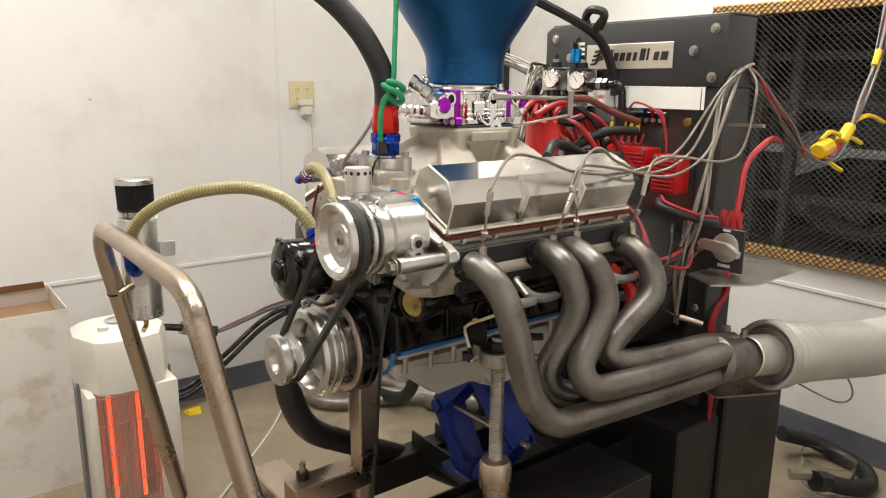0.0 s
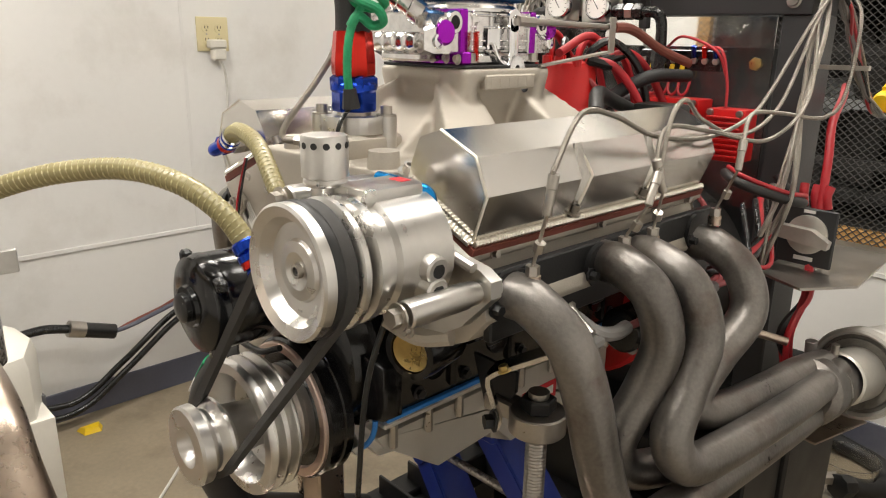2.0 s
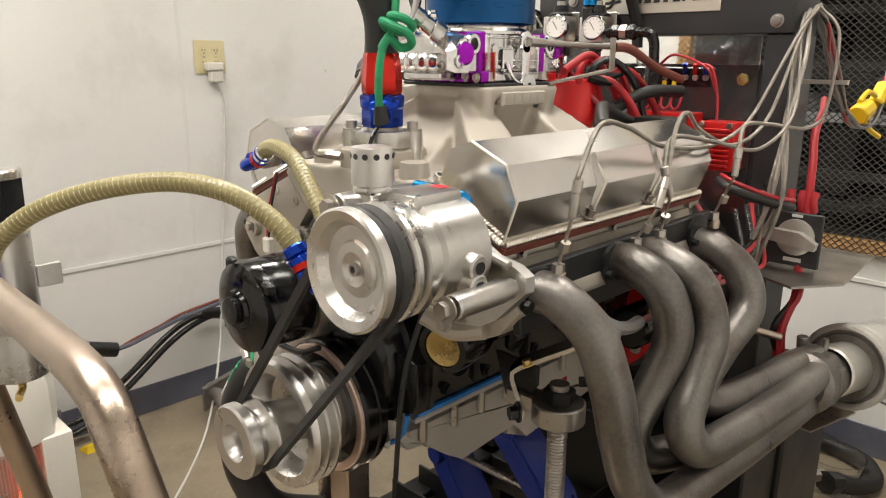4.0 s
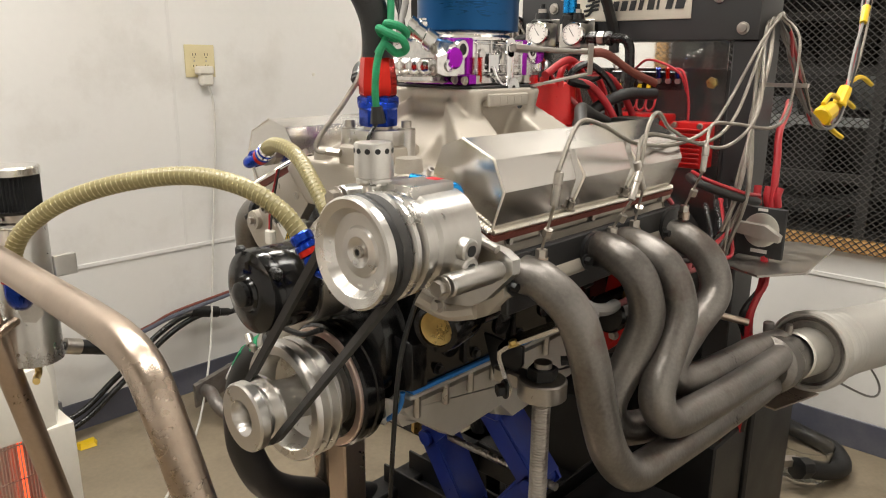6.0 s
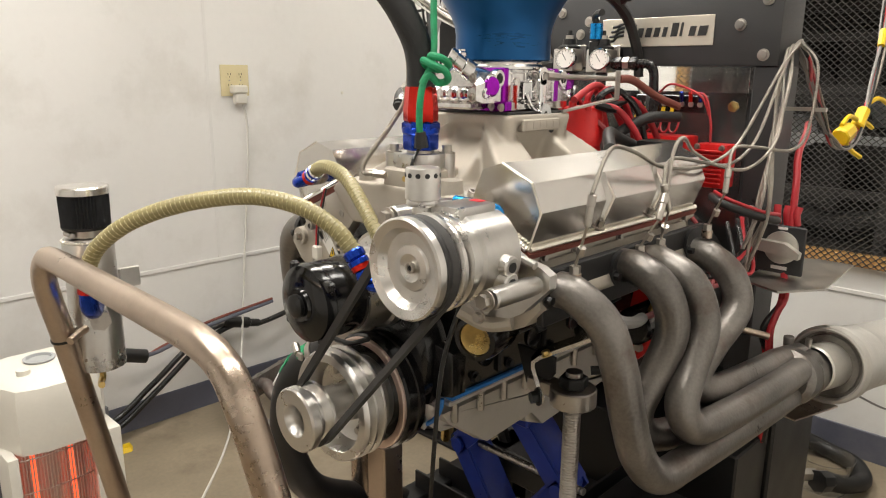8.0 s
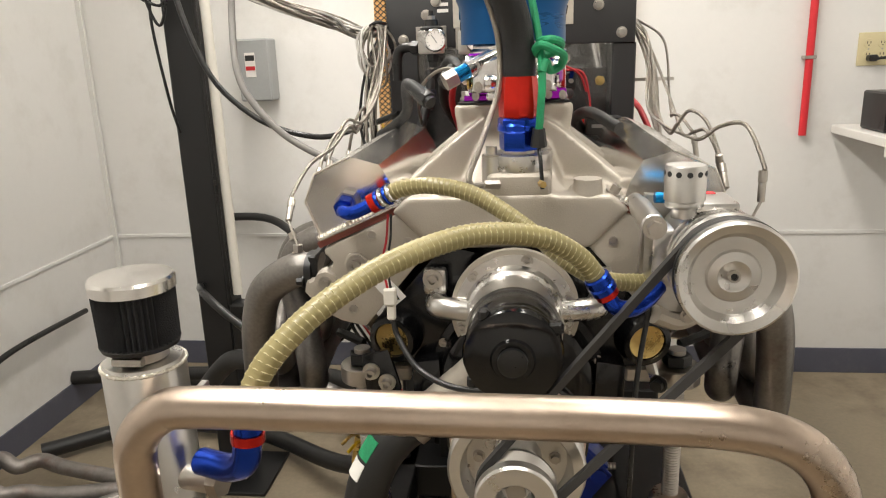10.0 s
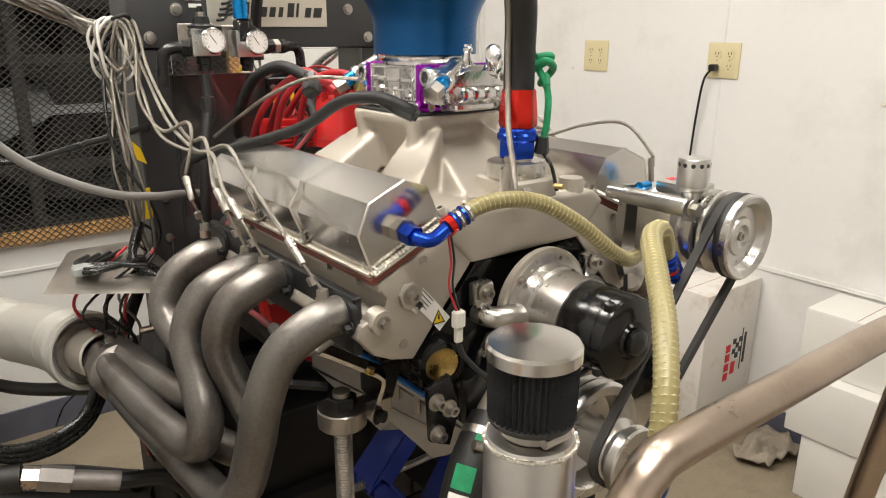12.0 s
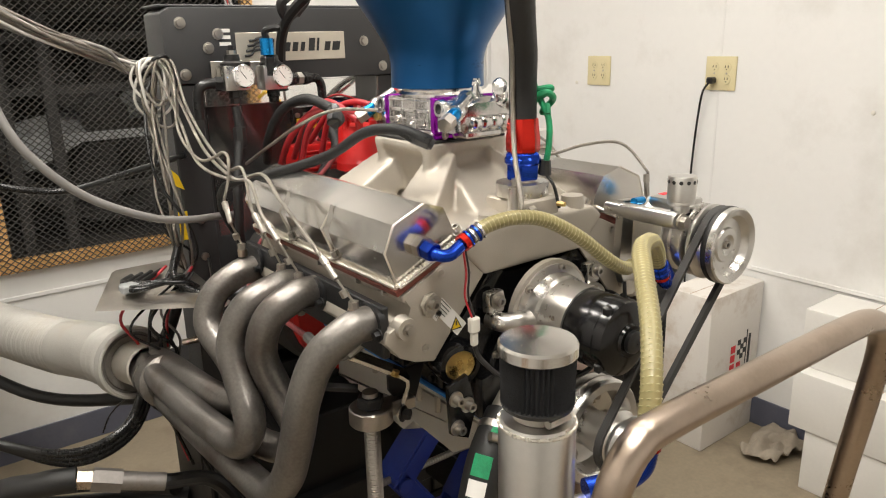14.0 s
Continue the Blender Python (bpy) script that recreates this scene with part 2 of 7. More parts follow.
    for p, q in zip(rings, rings[1:]):
        for k in range(seg):
            bm.faces.new((p[k], p[(k + 1) % seg], q[(k + 1) % seg], q[k]))
    if caps:
        bm.faces.new(rings[0][::-1]), bm.faces.new(rings[-1])
    return bm


def resample(pts, step):
    line = curve(pts, 12)
    out, need = [line[0]], step
    for a, b in zip(line, line[1:]):
        length = (b - a).length
        while length > 1e-9 and need <= length:
            a = a + (b - a) * (need / length)
            length = (b - a).length
            out.append(a)
            need = step
        need -= length
    out.append(line[-1])
    return out


def loft(sections, bm=None, caps=True):
    """Joins closed rings of points, each with the same count."""
    bm = bm or bmesh.new()
    rings = [[bm.verts.new(p) for p in s] for s in sections]
    for p, q in zip(rings, rings[1:]):
        for k in range(len(p)):
            bm.faces.new((p[k], p[(k + 1) % len(p)], q[(k + 1) % len(p)], q[k]))
    if caps:
        bm.faces.new(rings[0][::-1]), bm.faces.new(rings[-1])
    return bm


def prism(poly, y0, y1, bevel=0.0, bm=None):
    """A polygon of (x, z) drawn out along y."""
    bm = loft([[(x, y0, z) for x, z in poly], [(x, y1, z) for x, z in poly]], bm)
    if bevel:
        bmesh.ops.bevel(bm, geom=bm.edges[:], offset=bevel, segments=2, affect="EDGES", profile=0.6)
    return bm


def slab(poly, z0, z1, bevel=0.0, bm=None):
    bm = loft([[(x, y, z0) for x, y in poly], [(x, y, z1) for x, y in poly]], bm)
    if bevel:
        bmesh.ops.bevel(bm, geom=bm.edges[:], offset=bevel, segments=2, affect="EDGES", profile=0.6)
    return bm


def hexbolt(at, axis, r=0.006, h=0.006, bm=None):
    """A bolt head on a washer."""
    at, ax = Vector(at), Vector(axis).normalized()
    bm = cyl(at, at + ax * h * 0.25, r * 1.45, seg=14, bm=bm)
    return cyl(at + ax * h * 0.25, at + ax * h * 1.25, r, seg=6, bm=bm)


def socketbolt(at, axis, r=0.005, h=0.008, bm=None):
    at, ax = Vector(at), Vector(axis).normalized()
    return lathe(at, ax, [(r * 1.7, 0), (r * 1.7, h * 0.2), (r, h * 0.2), (r, h), (r * 0.55, h), (r * 0.5, h * 0.5)], 14, bm)


def cast_soften(ob, voxel, times):
    """Melts a joined casting into one rounded body."""
    m = ob.modifiers.new("cast", "REMESH")
    m.mode, m.voxel_size, m.use_smooth_shade = "VOXEL", voxel, True
    m = ob.modifiers.new("round", "SMOOTH")
    m.factor, m.iterations = 0.5, times


# ---------- room ----------
XL, XR, YF, YB, ZC = -1.73, 1.57, -2.6, 1.92, 2.6


def setting(name, bm, material, label, category, smooth=35):
    return tagged(part(name, bm, material, None, "", smooth), label, category, "", "structure")


setting("floor", box((XL - 0.1, YF - 0.1, -0.1), (XR + 0.1, YB + 0.1, 0)), FLOOR, "stained brown sealed concrete floor of the test cell", "floor")
setting("ceiling", box((XL - 0.1, YF - 0.1, ZC), (XR + 0.1, YB + 0.1, ZC + 0.1)), CEIL, "plain white painted ceiling", "ceiling")
setting("wall_left", box((XL - 0.1, YF - 0.1, 0), (XL, YB + 0.1, ZC)), WALL, "scuffed white painted wall with smudges", "wall")
setting("wall_right", box((XR, YF - 0.1, 0), (XR + 0.1, YB + 0.1, ZC)), WALL, "clean white painted wall of the test cell", "wall")
setting("wall_front", box((XL, YF - 0.1, 0), (XR, YF, ZC)), WALL, "plain white painted wall", "wall")
# the back wall has an opening for the cooling fan
GX0, GX1, GZ0, GZ1 = -0.545, 0.40, 0.672, 1.60
setting("wall_back", box((XL, YB, 0), (GX0, YB + 0.1, ZC)), WALL, "white painted wall behind the dynamometer", "wall")
setting("wall_back_east", box((GX1, YB, 0), (XR, YB + 0.1, ZC)), WALL, "white painted wall behind the dynamometer", "wall")
setting("wall_back_low", box((GX0, YB, 0), (GX1, YB + 0.1, GZ0)), WALL, "white painted wall below the fan opening", "wall")
setting("wall_back_high", box((GX0, YB, GZ1), (GX1, YB + 0.1, ZC)), WALL, "white painted wall above the fan opening", "wall")
setting("fan_recess", box((GX0 - 0.2, YB + 0.9, GZ0 - 0.3), (GX1 + 0.2, YB + 0.95, GZ1 + 0.3)), DARKMACHINE, "dark back of the fan recess", "wall")
for nm, a, b in (("fan_recess_side", (GX0 - 0.22, YB + 0.1, GZ0 - 0.3), (GX0 - 0.02, YB + 0.9, GZ1 + 0.3)), ("fan_recess_side", (GX1 + 0.02, YB + 0.1, GZ0 - 0.3), (GX1 + 0.22, YB + 0.9, GZ1 + 0.3)),
                 ("fan_recess_floor", (GX0 - 0.02, YB + 0.1, GZ0 - 0.3), (GX1 + 0.02, YB + 0.9, GZ0 - 0.02)), ("fan_recess_top", (GX0 - 0.02, YB + 0.1, GZ1 + 0.02), (GX1 + 0.02, YB + 0.9, GZ1 + 0.3))):
    setting(nm, box(a, b), DARKMACHINE, "dark dusty lining of the fan recess", "wall")
for nm, a, b in (("baseboard_left", (XL, YF, 0), (XL + 0.006, YB, 0.105)), ("baseboard_right", (XR - 0.006, YF, 0), (XR, YB, 0.105)), ("baseboard_back", (XL + 0.006, YB - 0.006, 0), (XR - 0.006, YB, 0.105))):
    setting(nm, box(a, b, 0.002), BASE, "dark blue-grey vinyl base strip along the wall", "baseboard")
for nm, a, b in (("trim_left", (XL, YF, 0.572), (XL + 0.006, YB, 0.588)), ("trim_right", (XR - 0.006, YF, 0.572), (XR, YB, 0.588)), ("trim_back", (XL + 0.006, YB - 0.006, 0.572), (XR - 0.006, YB, 0.588))):
    setting(nm, box(a, b, 0.002), WALLPANEL, "thin white joint strip running along the wall", "trim")
for nm, a, b in (("trim_seam_left", (XL, 0.62, 0.588), (XL + 0.002, 0.632, ZC)), ("trim_seam_right", (XR - 0.002, 0.70, 0.588), (XR, 0.708, ZC)), ("trim_corner_left", (XL, YB - 0.02, 0), (XL + 0.02, YB - 0.006, ZC)), ("trim_corner_right", (XR - 0.02, YB - 0.02, 0), (XR, YB - 0.006, ZC))):
    setting(nm, box(a, b, 0.0008), WALLPANEL, "narrow painted vertical strip over a wall joint", "trim")

# Assumed fixture bodies and glowing tubes, added above the lamps and never in view.
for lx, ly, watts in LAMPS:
    light = thing("ceiling_light", (lx, ly, ZC), "assumed white ceiling light with two long tubes", "ceiling light", "ceiling lights")
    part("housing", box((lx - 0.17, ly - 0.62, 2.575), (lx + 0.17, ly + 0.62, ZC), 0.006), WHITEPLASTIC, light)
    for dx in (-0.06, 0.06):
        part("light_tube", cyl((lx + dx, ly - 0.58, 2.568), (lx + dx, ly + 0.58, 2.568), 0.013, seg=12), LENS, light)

# grille over the fan opening: timber frame and expanded metal
grille = thing("wall_grille", ((GX0 + GX1) / 2, YB, GZ0), "dark expanded metal grille on a tan timber frame", "grille")
fw = 0.042
for nm, a, b in (("side_rail", (GX0 - 0.002, YB - 0.03, GZ0), (GX0 + fw, YB - 0.002, GZ1)), ("side_rail", (GX1 - fw, YB - 0.03, GZ0), (GX1 + 0.002, YB - 0.002, GZ1)),
                 ("cross_rail", (GX0 + fw, YB - 0.03, GZ0), (GX1 - fw, YB - 0.002, GZ0 + fw)), ("cross_rail", (GX0 + fw, YB - 0.03, GZ1 - fw), (GX1 - fw, YB - 0.002, GZ1))):
    part(nm, box(a, b, 0.002), TANWOOD, grille, "tan timber rail")
bm = bmesh.new()
step, rise = 0.0235, 0.0105
rows = int((GZ1 - GZ0) / (2 * rise))
cols = int((GX1 - GX0) / step)
for j in range(rows):
    z = GZ0 + (2 * j + 1) * rise
    for up in (1, -1):
        pts = [Vector((GX0 + i * step, YB - 0.033, z + up * (rise if i % 2 else -rise) * 0.92)) for i in range(cols + 1)]
        prev = None
        for p in pts:
            ring = [bm.verts.new(p + Vector((0, dy, dz))) for dy, dz in ((-0.0025, 0.0003), (0.0015, 0.0025), (0.0017, -0.0021))]
            if prev:
                for k in range(3):
                    bm.faces.new((prev[k], prev[(k + 1) % 3], ring[(k + 1) % 3], ring[k]))
            prev = ring
tagged(part("expanded_metal", bm, MESH, grille, "dark diamond mesh", 0), "", "", "", "stuff")

# fan and radiator behind the grille
fan = thing("extractor_fan", (-0.07, YB + 0.45, GZ0 - 0.02), "large dark extractor fan behind the grille", "fan")
bm = lathe((-0.07, YB + 0.32, 1.12), (0, 1, 0), [(0.38, 0), (0.40, 0), (0.40, 0.2), (0.36, 0.2), (0.36, 0.02), (0.38, 0)], 48, None, False)
part("shroud", bm, DARKMACHINE, fan)
part("hub", lathe((-0.07, YB + 0.36, 1.12), (0, 1, 0), [(0.03, 0), (0.09, 0.01), (0.09, 0.12), (0.05, 0.13)], 24), DARKMACHINE, fan)
for k in range(6):
    a = k * math.pi / 3 + 0.3
    c, s = math.cos(a), math.sin(a)
    ring = []
    for r, w, tilt in ((0.08, 0.05, 0.03), (0.2, 0.075, 0.035), (0.34, 0.09, 0.03)):
        cx, cz = -0.07 + r * c, 1.12 + r * s
        ring.append([(cx - s * w + 0, YB + 0.40 - tilt, cz + c * w), (cx + s * w, YB + 0.40 + tilt, cz - c * w), (cx + s * w, YB + 0.404 + tilt, cz - c * w), (cx - s * w, YB + 0.404 - tilt, cz + c * w)])
    part("blade", loft(ring), GREY if k % 3 == 0 else DARKMACHINE, fan)
part("motor_housing", cyl((-0.07, YB + 0.5, 1.12), (-0.07, YB + 0.8, 1.12), 0.1), DARKMACHINE, fan)
part("support_leg", box((-0.11, YB + 0.46, GZ0 - 0.02), (-0.03, YB + 0.54, 0.75)), DARKMACHINE, fan)
shelfrack = thing("machine_rack", (0.1, YB + 0.2, GZ0 - 0.02), "dark steel rack standing behind the grille", "rack")
for x in (-0.44, -0.30, 0.14, 0.27):
    part("upright", box((x, YB + 0.15, GZ0 - 0.02), (x + 0.035, YB + 0.19, GZ1 + 0.02)), DARKMACHINE, shelfrack)
for z in (0.86, 1.05, 1.22, 1.40, 1.5):
    part("crossbar", box((-0.44, YB + 0.19, z), (0.30, YB + 0.22, z + 0.03)), GREY if z == 1.05 else DARKMACHINE, shelfrack)

# exhaust wall flanges
def wall_flange(x, z):
    ob = thing("exhaust_wall_flange", (x, YB, z), "round grey steel exhaust flange bolted to the wall", "flange", "exhaust wall flanges")
    part("ring", lathe((x, YB - 0.001, z), (0, -1, 0), [(0.07, 0), (0.14, 0), (0.14, 0.012), (0.135, 0.016), (0.085, 0.016), (0.08, 0.03), (0.07, 0.03)], 40, None, False), DUCT, ob)
    for k in range(4):
        a = math.pi / 4 + k * math.pi / 2
        part("bolt", hexbolt((x + 0.115 * math.cos(a), YB - 0.017, z + 0.115 * math.sin(a)), (0, -1, 0), 0.009, 0.009), STEEL, ob)
    return ob


wall_flange(0.585, 0.75)
wall_flange(-0.716, 0.695)


def exhaust_duct(pts, label):
    ob = thing("exhaust_duct", pts[-1], label, "exhaust duct", "flexible exhaust ducts")
    line = resample(pts, 0.003)
    end = len(line) * 0.003
    part("duct", tube(line, 0.068, 28, 0, None, lambda s: 1 + (0.022 * math.sin(s * 2 * math.pi / 0.0135) if 0.03 < s < 0.12 or end * 0.3 < s < end * 0.7 or s > end * 0.85 else 0.004 * math.sin(s * 2 * math.pi / 0.0135)), False), DUCT, ob)
    p, d = line[0], (line[0] - line[6]).normalized()
    part("end_ring", lathe(p, d, [(0.066, -0.02), (0.066, 0.004), (0.070, 0.009), (0.075, 0.007), (0.077, 0.0), (0.077, -0.012), (0.0735, -0.016), (0.0765, -0.021), (0.0735, -0.026), (0.076, -0.031), (0.068, -0.038), (0.066, -0.03)], 36, None, False), DUCT, ob)
    part("dark_seal", lathe(p, d, [(0.043, -0.004), (0.0585, 0.002), (0.0605, -0.003), (0.0655, -0.002), (0.0655, -0.010), (0.043, -0.012)], 36, None, False), SOOTY, ob, "sooty grey seal ring")
    part("inner_sleeve", lathe(p + d * 0.075, -d, [(0.0415, 0), (0.045, 0.003), (0.045, 0.09), (0.0415, 0.09)], 28, None, False), SLEEVE, ob, "bright sleeve over the collector")
    return ob


exhaust_duct([(0.388, 0.770, 0.730), (0.41, 0.95, 0.705), (0.45, 1.2, 0.675), (0.52, 1.55, 0.68), (0.575, 1.78, 0.72), (0.585, 1.915, 0.75)], "grey ribbed flexible exhaust duct on the collector")
exhaust_duct([(-0.424, 0.765, 0.735), (-0.455, 0.95, 0.705), (-0.51, 1.2, 0.655), (-0.62, 1.55, 0.63), (-0.70, 1.78, 0.65), (-0.713, 1.915, 0.68)], "grey flexible exhaust duct running to the wall")

# ---------- engine ----------
CZ = 0.818  # crankshaft height
engine = thing("racing_engine", (0, 0.22, 0.69), "bare-metal V8 racing engine on test stand mounts", "engine")

half = [(0.104, 0.822), (0.106, 0.885), (0.15, 0.905), (0.188, 0.945), (0.09, 1.058), (0.05, 1.04)]
part("engine_block", prism(half + [(-x, z) for x, z in half[::-1]], 0.0, 0.50, 0.004), BLOCK, engine, "gloss black painted engine block")
for s in (1, -1):
    boss = part("core_plug_boss", lathe((s * 0.156, 0.012, 0.932), (s * 0.25, -1, -0.05), [(0.036, -0.03), (0.034, 0.02), (0.031, 0.03), (0.024, 0.031), (0.023, 0.024)], 24), BLOCK, engine)
    part("core_plug", lathe((s * 0.156, 0.012, 0.932), (s * 0.25, -1, -0.05), [(0.0235, 0.024), (0.0225, 0.028), (0.018, 0.026), (0.006, 0.0262)], 24), BRASS, boss, "brass core plug")
    for y in (0.10, 0.21, 0.32, 0.43):
        part("block_rib", box((0.098 if s > 0 else -0.112, y, 0.83), (0.112 if s > 0 else -0.098, y + 0.012, 0.9), 0.003), BLOCK, engine)
cover = part("timing_cover", loft([[(0.105 * math.cos(a) * f, y, 0.885 + (0.10 if math.sin(a) > 0 else 0.10) * math.sin(a) * f) for a in (2 * math.pi * k / 28 for k in range(28))] for y, f in ((0.0, 1.06), (-0.012, 1.06), (-0.014, 0.97), (-0.038, 0.9), (-0.044, 0.8))]), BLOCK, engine, "black timing cover")
for k in range(10):
    a = 2 * math.pi * k / 10 + 0.2
    part("cover_bolt", socketbolt((0.104 * math.cos(a), -0.012, 0.885 + 0.099 * math.sin(a)), (0, -1, 0), 0.004, 0.006), BLACKMETAL if k % 2 else STEEL, cover)
# plates each side of the timing cover
for s in (1, -1):
    part("front_plate", prism([(s * 0.095, 0.83), (s * 0.135, 0.84), (s * 0.135, 0.905), (s * 0.10, 0.91)], -0.03, -0.002, 0.002), BLOCK, engine)
# sump
side = [(-0.030, 0.820), (-0.034, 0.785), (-0.012, 0.752), (0.10, 0.738), (0.20, 0.697), (0.24, 0.69), (0.49, 0.69), (0.50, 0.70), (0.50, 0.820)]
bm = loft([[(x, y, z) for y, z in side] for x in (-0.096, 0.096)])
bmesh.ops.bevel(bm, geom=bm.edges[:], offset=0.026, segments=5, affect="EDGES")
pan = part("oil_pan", bm, PAN, engine, "bare sheet metal oil pan")
part("pan_gasket", box((-0.109, -0.002, 0.8165), (0.109, 0.502, 0.8225), 0.001), BLUEGASKET, engine, "bright blue pan gasket")
part("front_seal", tube([(0.100 * math.cos(a), -0.014, 0.822 - 0.070 * math.sin(a)) for a in (math.pi * k / 16 for k in range(17))], 0.0035, 8, 2), BLUEGASKET, engine, "blue front crank seal gasket")
part("pan_rail", box((-0.108, -0.006, 0.808), (0.108, 0.502, 0.816), 0.002), PAN, pan)
for s in (1, -1):
    for y in (0.012, 0.07, 0.125, 0.18, 0.25, 0.32, 0.39, 0.46):
        part("pan_stud", cyl((s * 0.1015, y, 0.776), (s * 0.1015, y, 0.808), 0.0056, seg=6, bevel=0.001), STEEL, pan)
part("pan_badge", box((0.0962, 0.26, 0.728), (0.0976, 0.34, 0.758), 0.0005), REDINK, pan, "red and white maker's badge")
part("pan_badge", box((0.0962, 0.268, 0.736), (0.0982, 0.332, 0.750), 0.0004), PAPER, pan)


def mirror(s, pts):
    return [(s * x, y, z) for x, y, z in pts]


VC = [(0.140, 1.104), (0.147, 1.128), (0.162, 1.156), (0.197, 1.167), (0.245, 1.146), (0.260, 1.110), (0.243, 1.063)]


def flange_line(f, off):
    """A point on the slanting cover rail, at f from inside to outside and off above it."""
    ax, az, bx, bz = 0.137, 1.106, 0.247, 1.058
    nx, nz = 0.4, 0.917
    return (ax + (bx - ax) * f + nx * off, az + (bz - az) * f + nz * off)


for s in (1, -1):
    y0 = -0.002
    # head
    hp = [(0.091, 1.060), (0.135, 1.097), (0.239, 1.049), (0.239, 1.041), (0.222, 1.033), (0.230, 1.012), (0.266, 1.006), (0.270, 0.990), (0.246, 0.962), (0.222, 0.950), (0.19, 0.942)]
    head = part("cylinder_head", prism([(s * x, z) for x, z in hp], -0.012, 0.462, 0.004), CAST, engine, "cast aluminium cylinder head")
    for x, z in ((0.128, 1.058), (0.205, 0.967), (0.175, 1.068)):
        part("threaded_hole", lathe((s * x, -0.0122, z), (0, -1, 0), [(0.0062, 0.0), (0.0062, 0.0012), (0.0038, 0.0012), (0.0036, 0.0004)], 14), STEEL, head)
    part("accessory_boss", cyl((s * 0.238, -0.002, 1.005), (s * 0.238, -0.02, 1.005), 0.017, 0.015, 20), CAST, head)
    part("boss_bolt", hexbolt((s * 0.238, -0.02, 1.005), (0, -1, 0), 0.0062, 0.006), STEEL, head)
    # rail screws along the head under the cover
    for y in (0.03, 0.10, 0.215, 0.335, 0.42):
        part("rail_screw", hexbolt((s * 0.239, y, 1.044), (s, 0, 0.1), 0.004, 0.005), STEEL, head)
    # exhaust flange, one oval ear round each port
    bm = box((min(s * 0.262, s * 0.2735), 0.003, 0.960), (max(s * 0.262, s * 0.2735), 0.450, 1.034), 0.002)
    fl = part("header_flange", bm, BLACKMETAL, engine, "dark steel header flange")
    for y in (0.029, 0.187, 0.246, 0.409):
        ring = [(y + 0.033 * math.copysign(abs(math.cos(a)) ** 0.8, math.cos(a)), 1.007 + 0.0262 * math.copysign(abs(math.sin(a)) ** 0.8, math.sin(a))) for a in (2 * math.pi * k / 20 for k in range(20))]
        part("flange_ear", loft([[(s * x, u, v) for u, v in ring] for x in (0.270, 0.279)]), BLACKMETAL, fl)
    for y in (0.0, 0.058, 0.158, 0.216, 0.275, 0.38, 0.438):
        part("flange_bolt", hexbolt((s * 0.2795, y, 1.0), (s, 0, 0), 0.0056, 0.008), BLACKMETAL, fl)
    # spark plug wells and boots under the tubes
    for y in (0.085, 0.14, 0.30, 0.352):
        plug = part("spark_plug", lathe((s * 0.245, y, 0.972), (s * 0.85, -0.1, -0.45), [(0.010, 0), (0.010, 0.01), (0.0075, 0.012), (0.006, 0.03), (0.006, 0.05)], 12), STEEL, engine)
        part("plug_boot", tube([(s * 0.262, y, 0.96), (s * 0.285, y + 0.01, 0.946), (s * 0.292, y + 0.035, 0.94), (s * 0.288, y + 0.065, 0.938)], 0.0085, 10), WIREGREY, plug, "grey heat-sleeved plug boot")
        part("plug_wire", tube([(s * 0.288, y + 0.065, 0.938), (s * 0.285, y + 0.12, 0.935), (s * 0.27, 0.47, 0.94 + 0.02 * y), (s * 0.20, 0.54, 1.02), (s * 0.09, 0.50, 1.13), (s * 0.03 - 0.01, 0.47, 1.20)], 0.0042, 8), PINKWIRE, plug, "dull red spark plug wire")
    # valve cover
    secs = []
    for y, pinch, grow in ((0.0, 0, 1), (0.125, 0, 1), (0.142, 0, 1), (0.147, 1, 1), (0.153, 1, 1), (0.158, 0, 1), (0.282, 0, 1), (0.287, 1, 1), (0.293, 1, 1), (0.298, 0, 1), (0.438, 0, 1)):
        ring = []
        for i, (x, z) in enumerate(VC):
            if pinch and i == 5:
                x, z = x - 0.015, z - 0.010
            if pinch and i == 4:
                x, z = x - 0.0005, z
            ring.append((s * x, y, z))
        secs.append(ring)
    # slope the end faces a little
    lean = [0.012, 0.010, 0.004, 0.0, 0.0, 0.004, 0.010]
    secs[0] = [(x, y - lean[(i + 3) % 7] * 0.6, z) for i, (x, y, z) in enumerate(secs[0])]
    secs[-1] = [(x, y + lean[(i + 3) % 7] * 0.6, z) for i, (x, y, z) in enumerate(secs[-1])]
    bm = loft(secs)
    sharp = [e for e in bm.edges if len(e.link_faces) == 2 and e.calc_face_angle(0) > 0.2]
    bmesh.ops.bevel(bm, geom=sharp, offset=0.0022, segments=2, affect="EDGES")
    vc = part("valve_cover", bm, POLISHED, engine, "polished fabricated aluminium valve cover", 25)
    a0, a1, b1, b0 = flange_line(-0.03, -0.001), flange_line(0.955, -0.001), flange_line(0.955, 0.0025), flange_line(-0.03, 0.003)
    part("cover_rail", prism([(s * x, z) for x, z in (a0, a1, b1, b0)], -0.012, 0.452, 0.001), POLISHED, vc)
    a0, a1, b1, b0 = flange_line(-0.02, -0.009), flange_line(1.012, -0.009), flange_line(1.012, -0.001), flange_line(-0.02, -0.001)
    part("cover_gasket", prism([(s * x, z) for x, z in (a0, a1, b1, b0)], -0.009, 0.449), GASKET, vc, "red-brown valve cover gasket")
    ends = [flange_line(0.02, 0.004), flange_line(0.975, 0.003)]
    (ix, iz), (ox, oz) = ends
    ripple = lambda q: 1 + 0.28 * math.sin(q * 2 * math.pi / 0.0052)
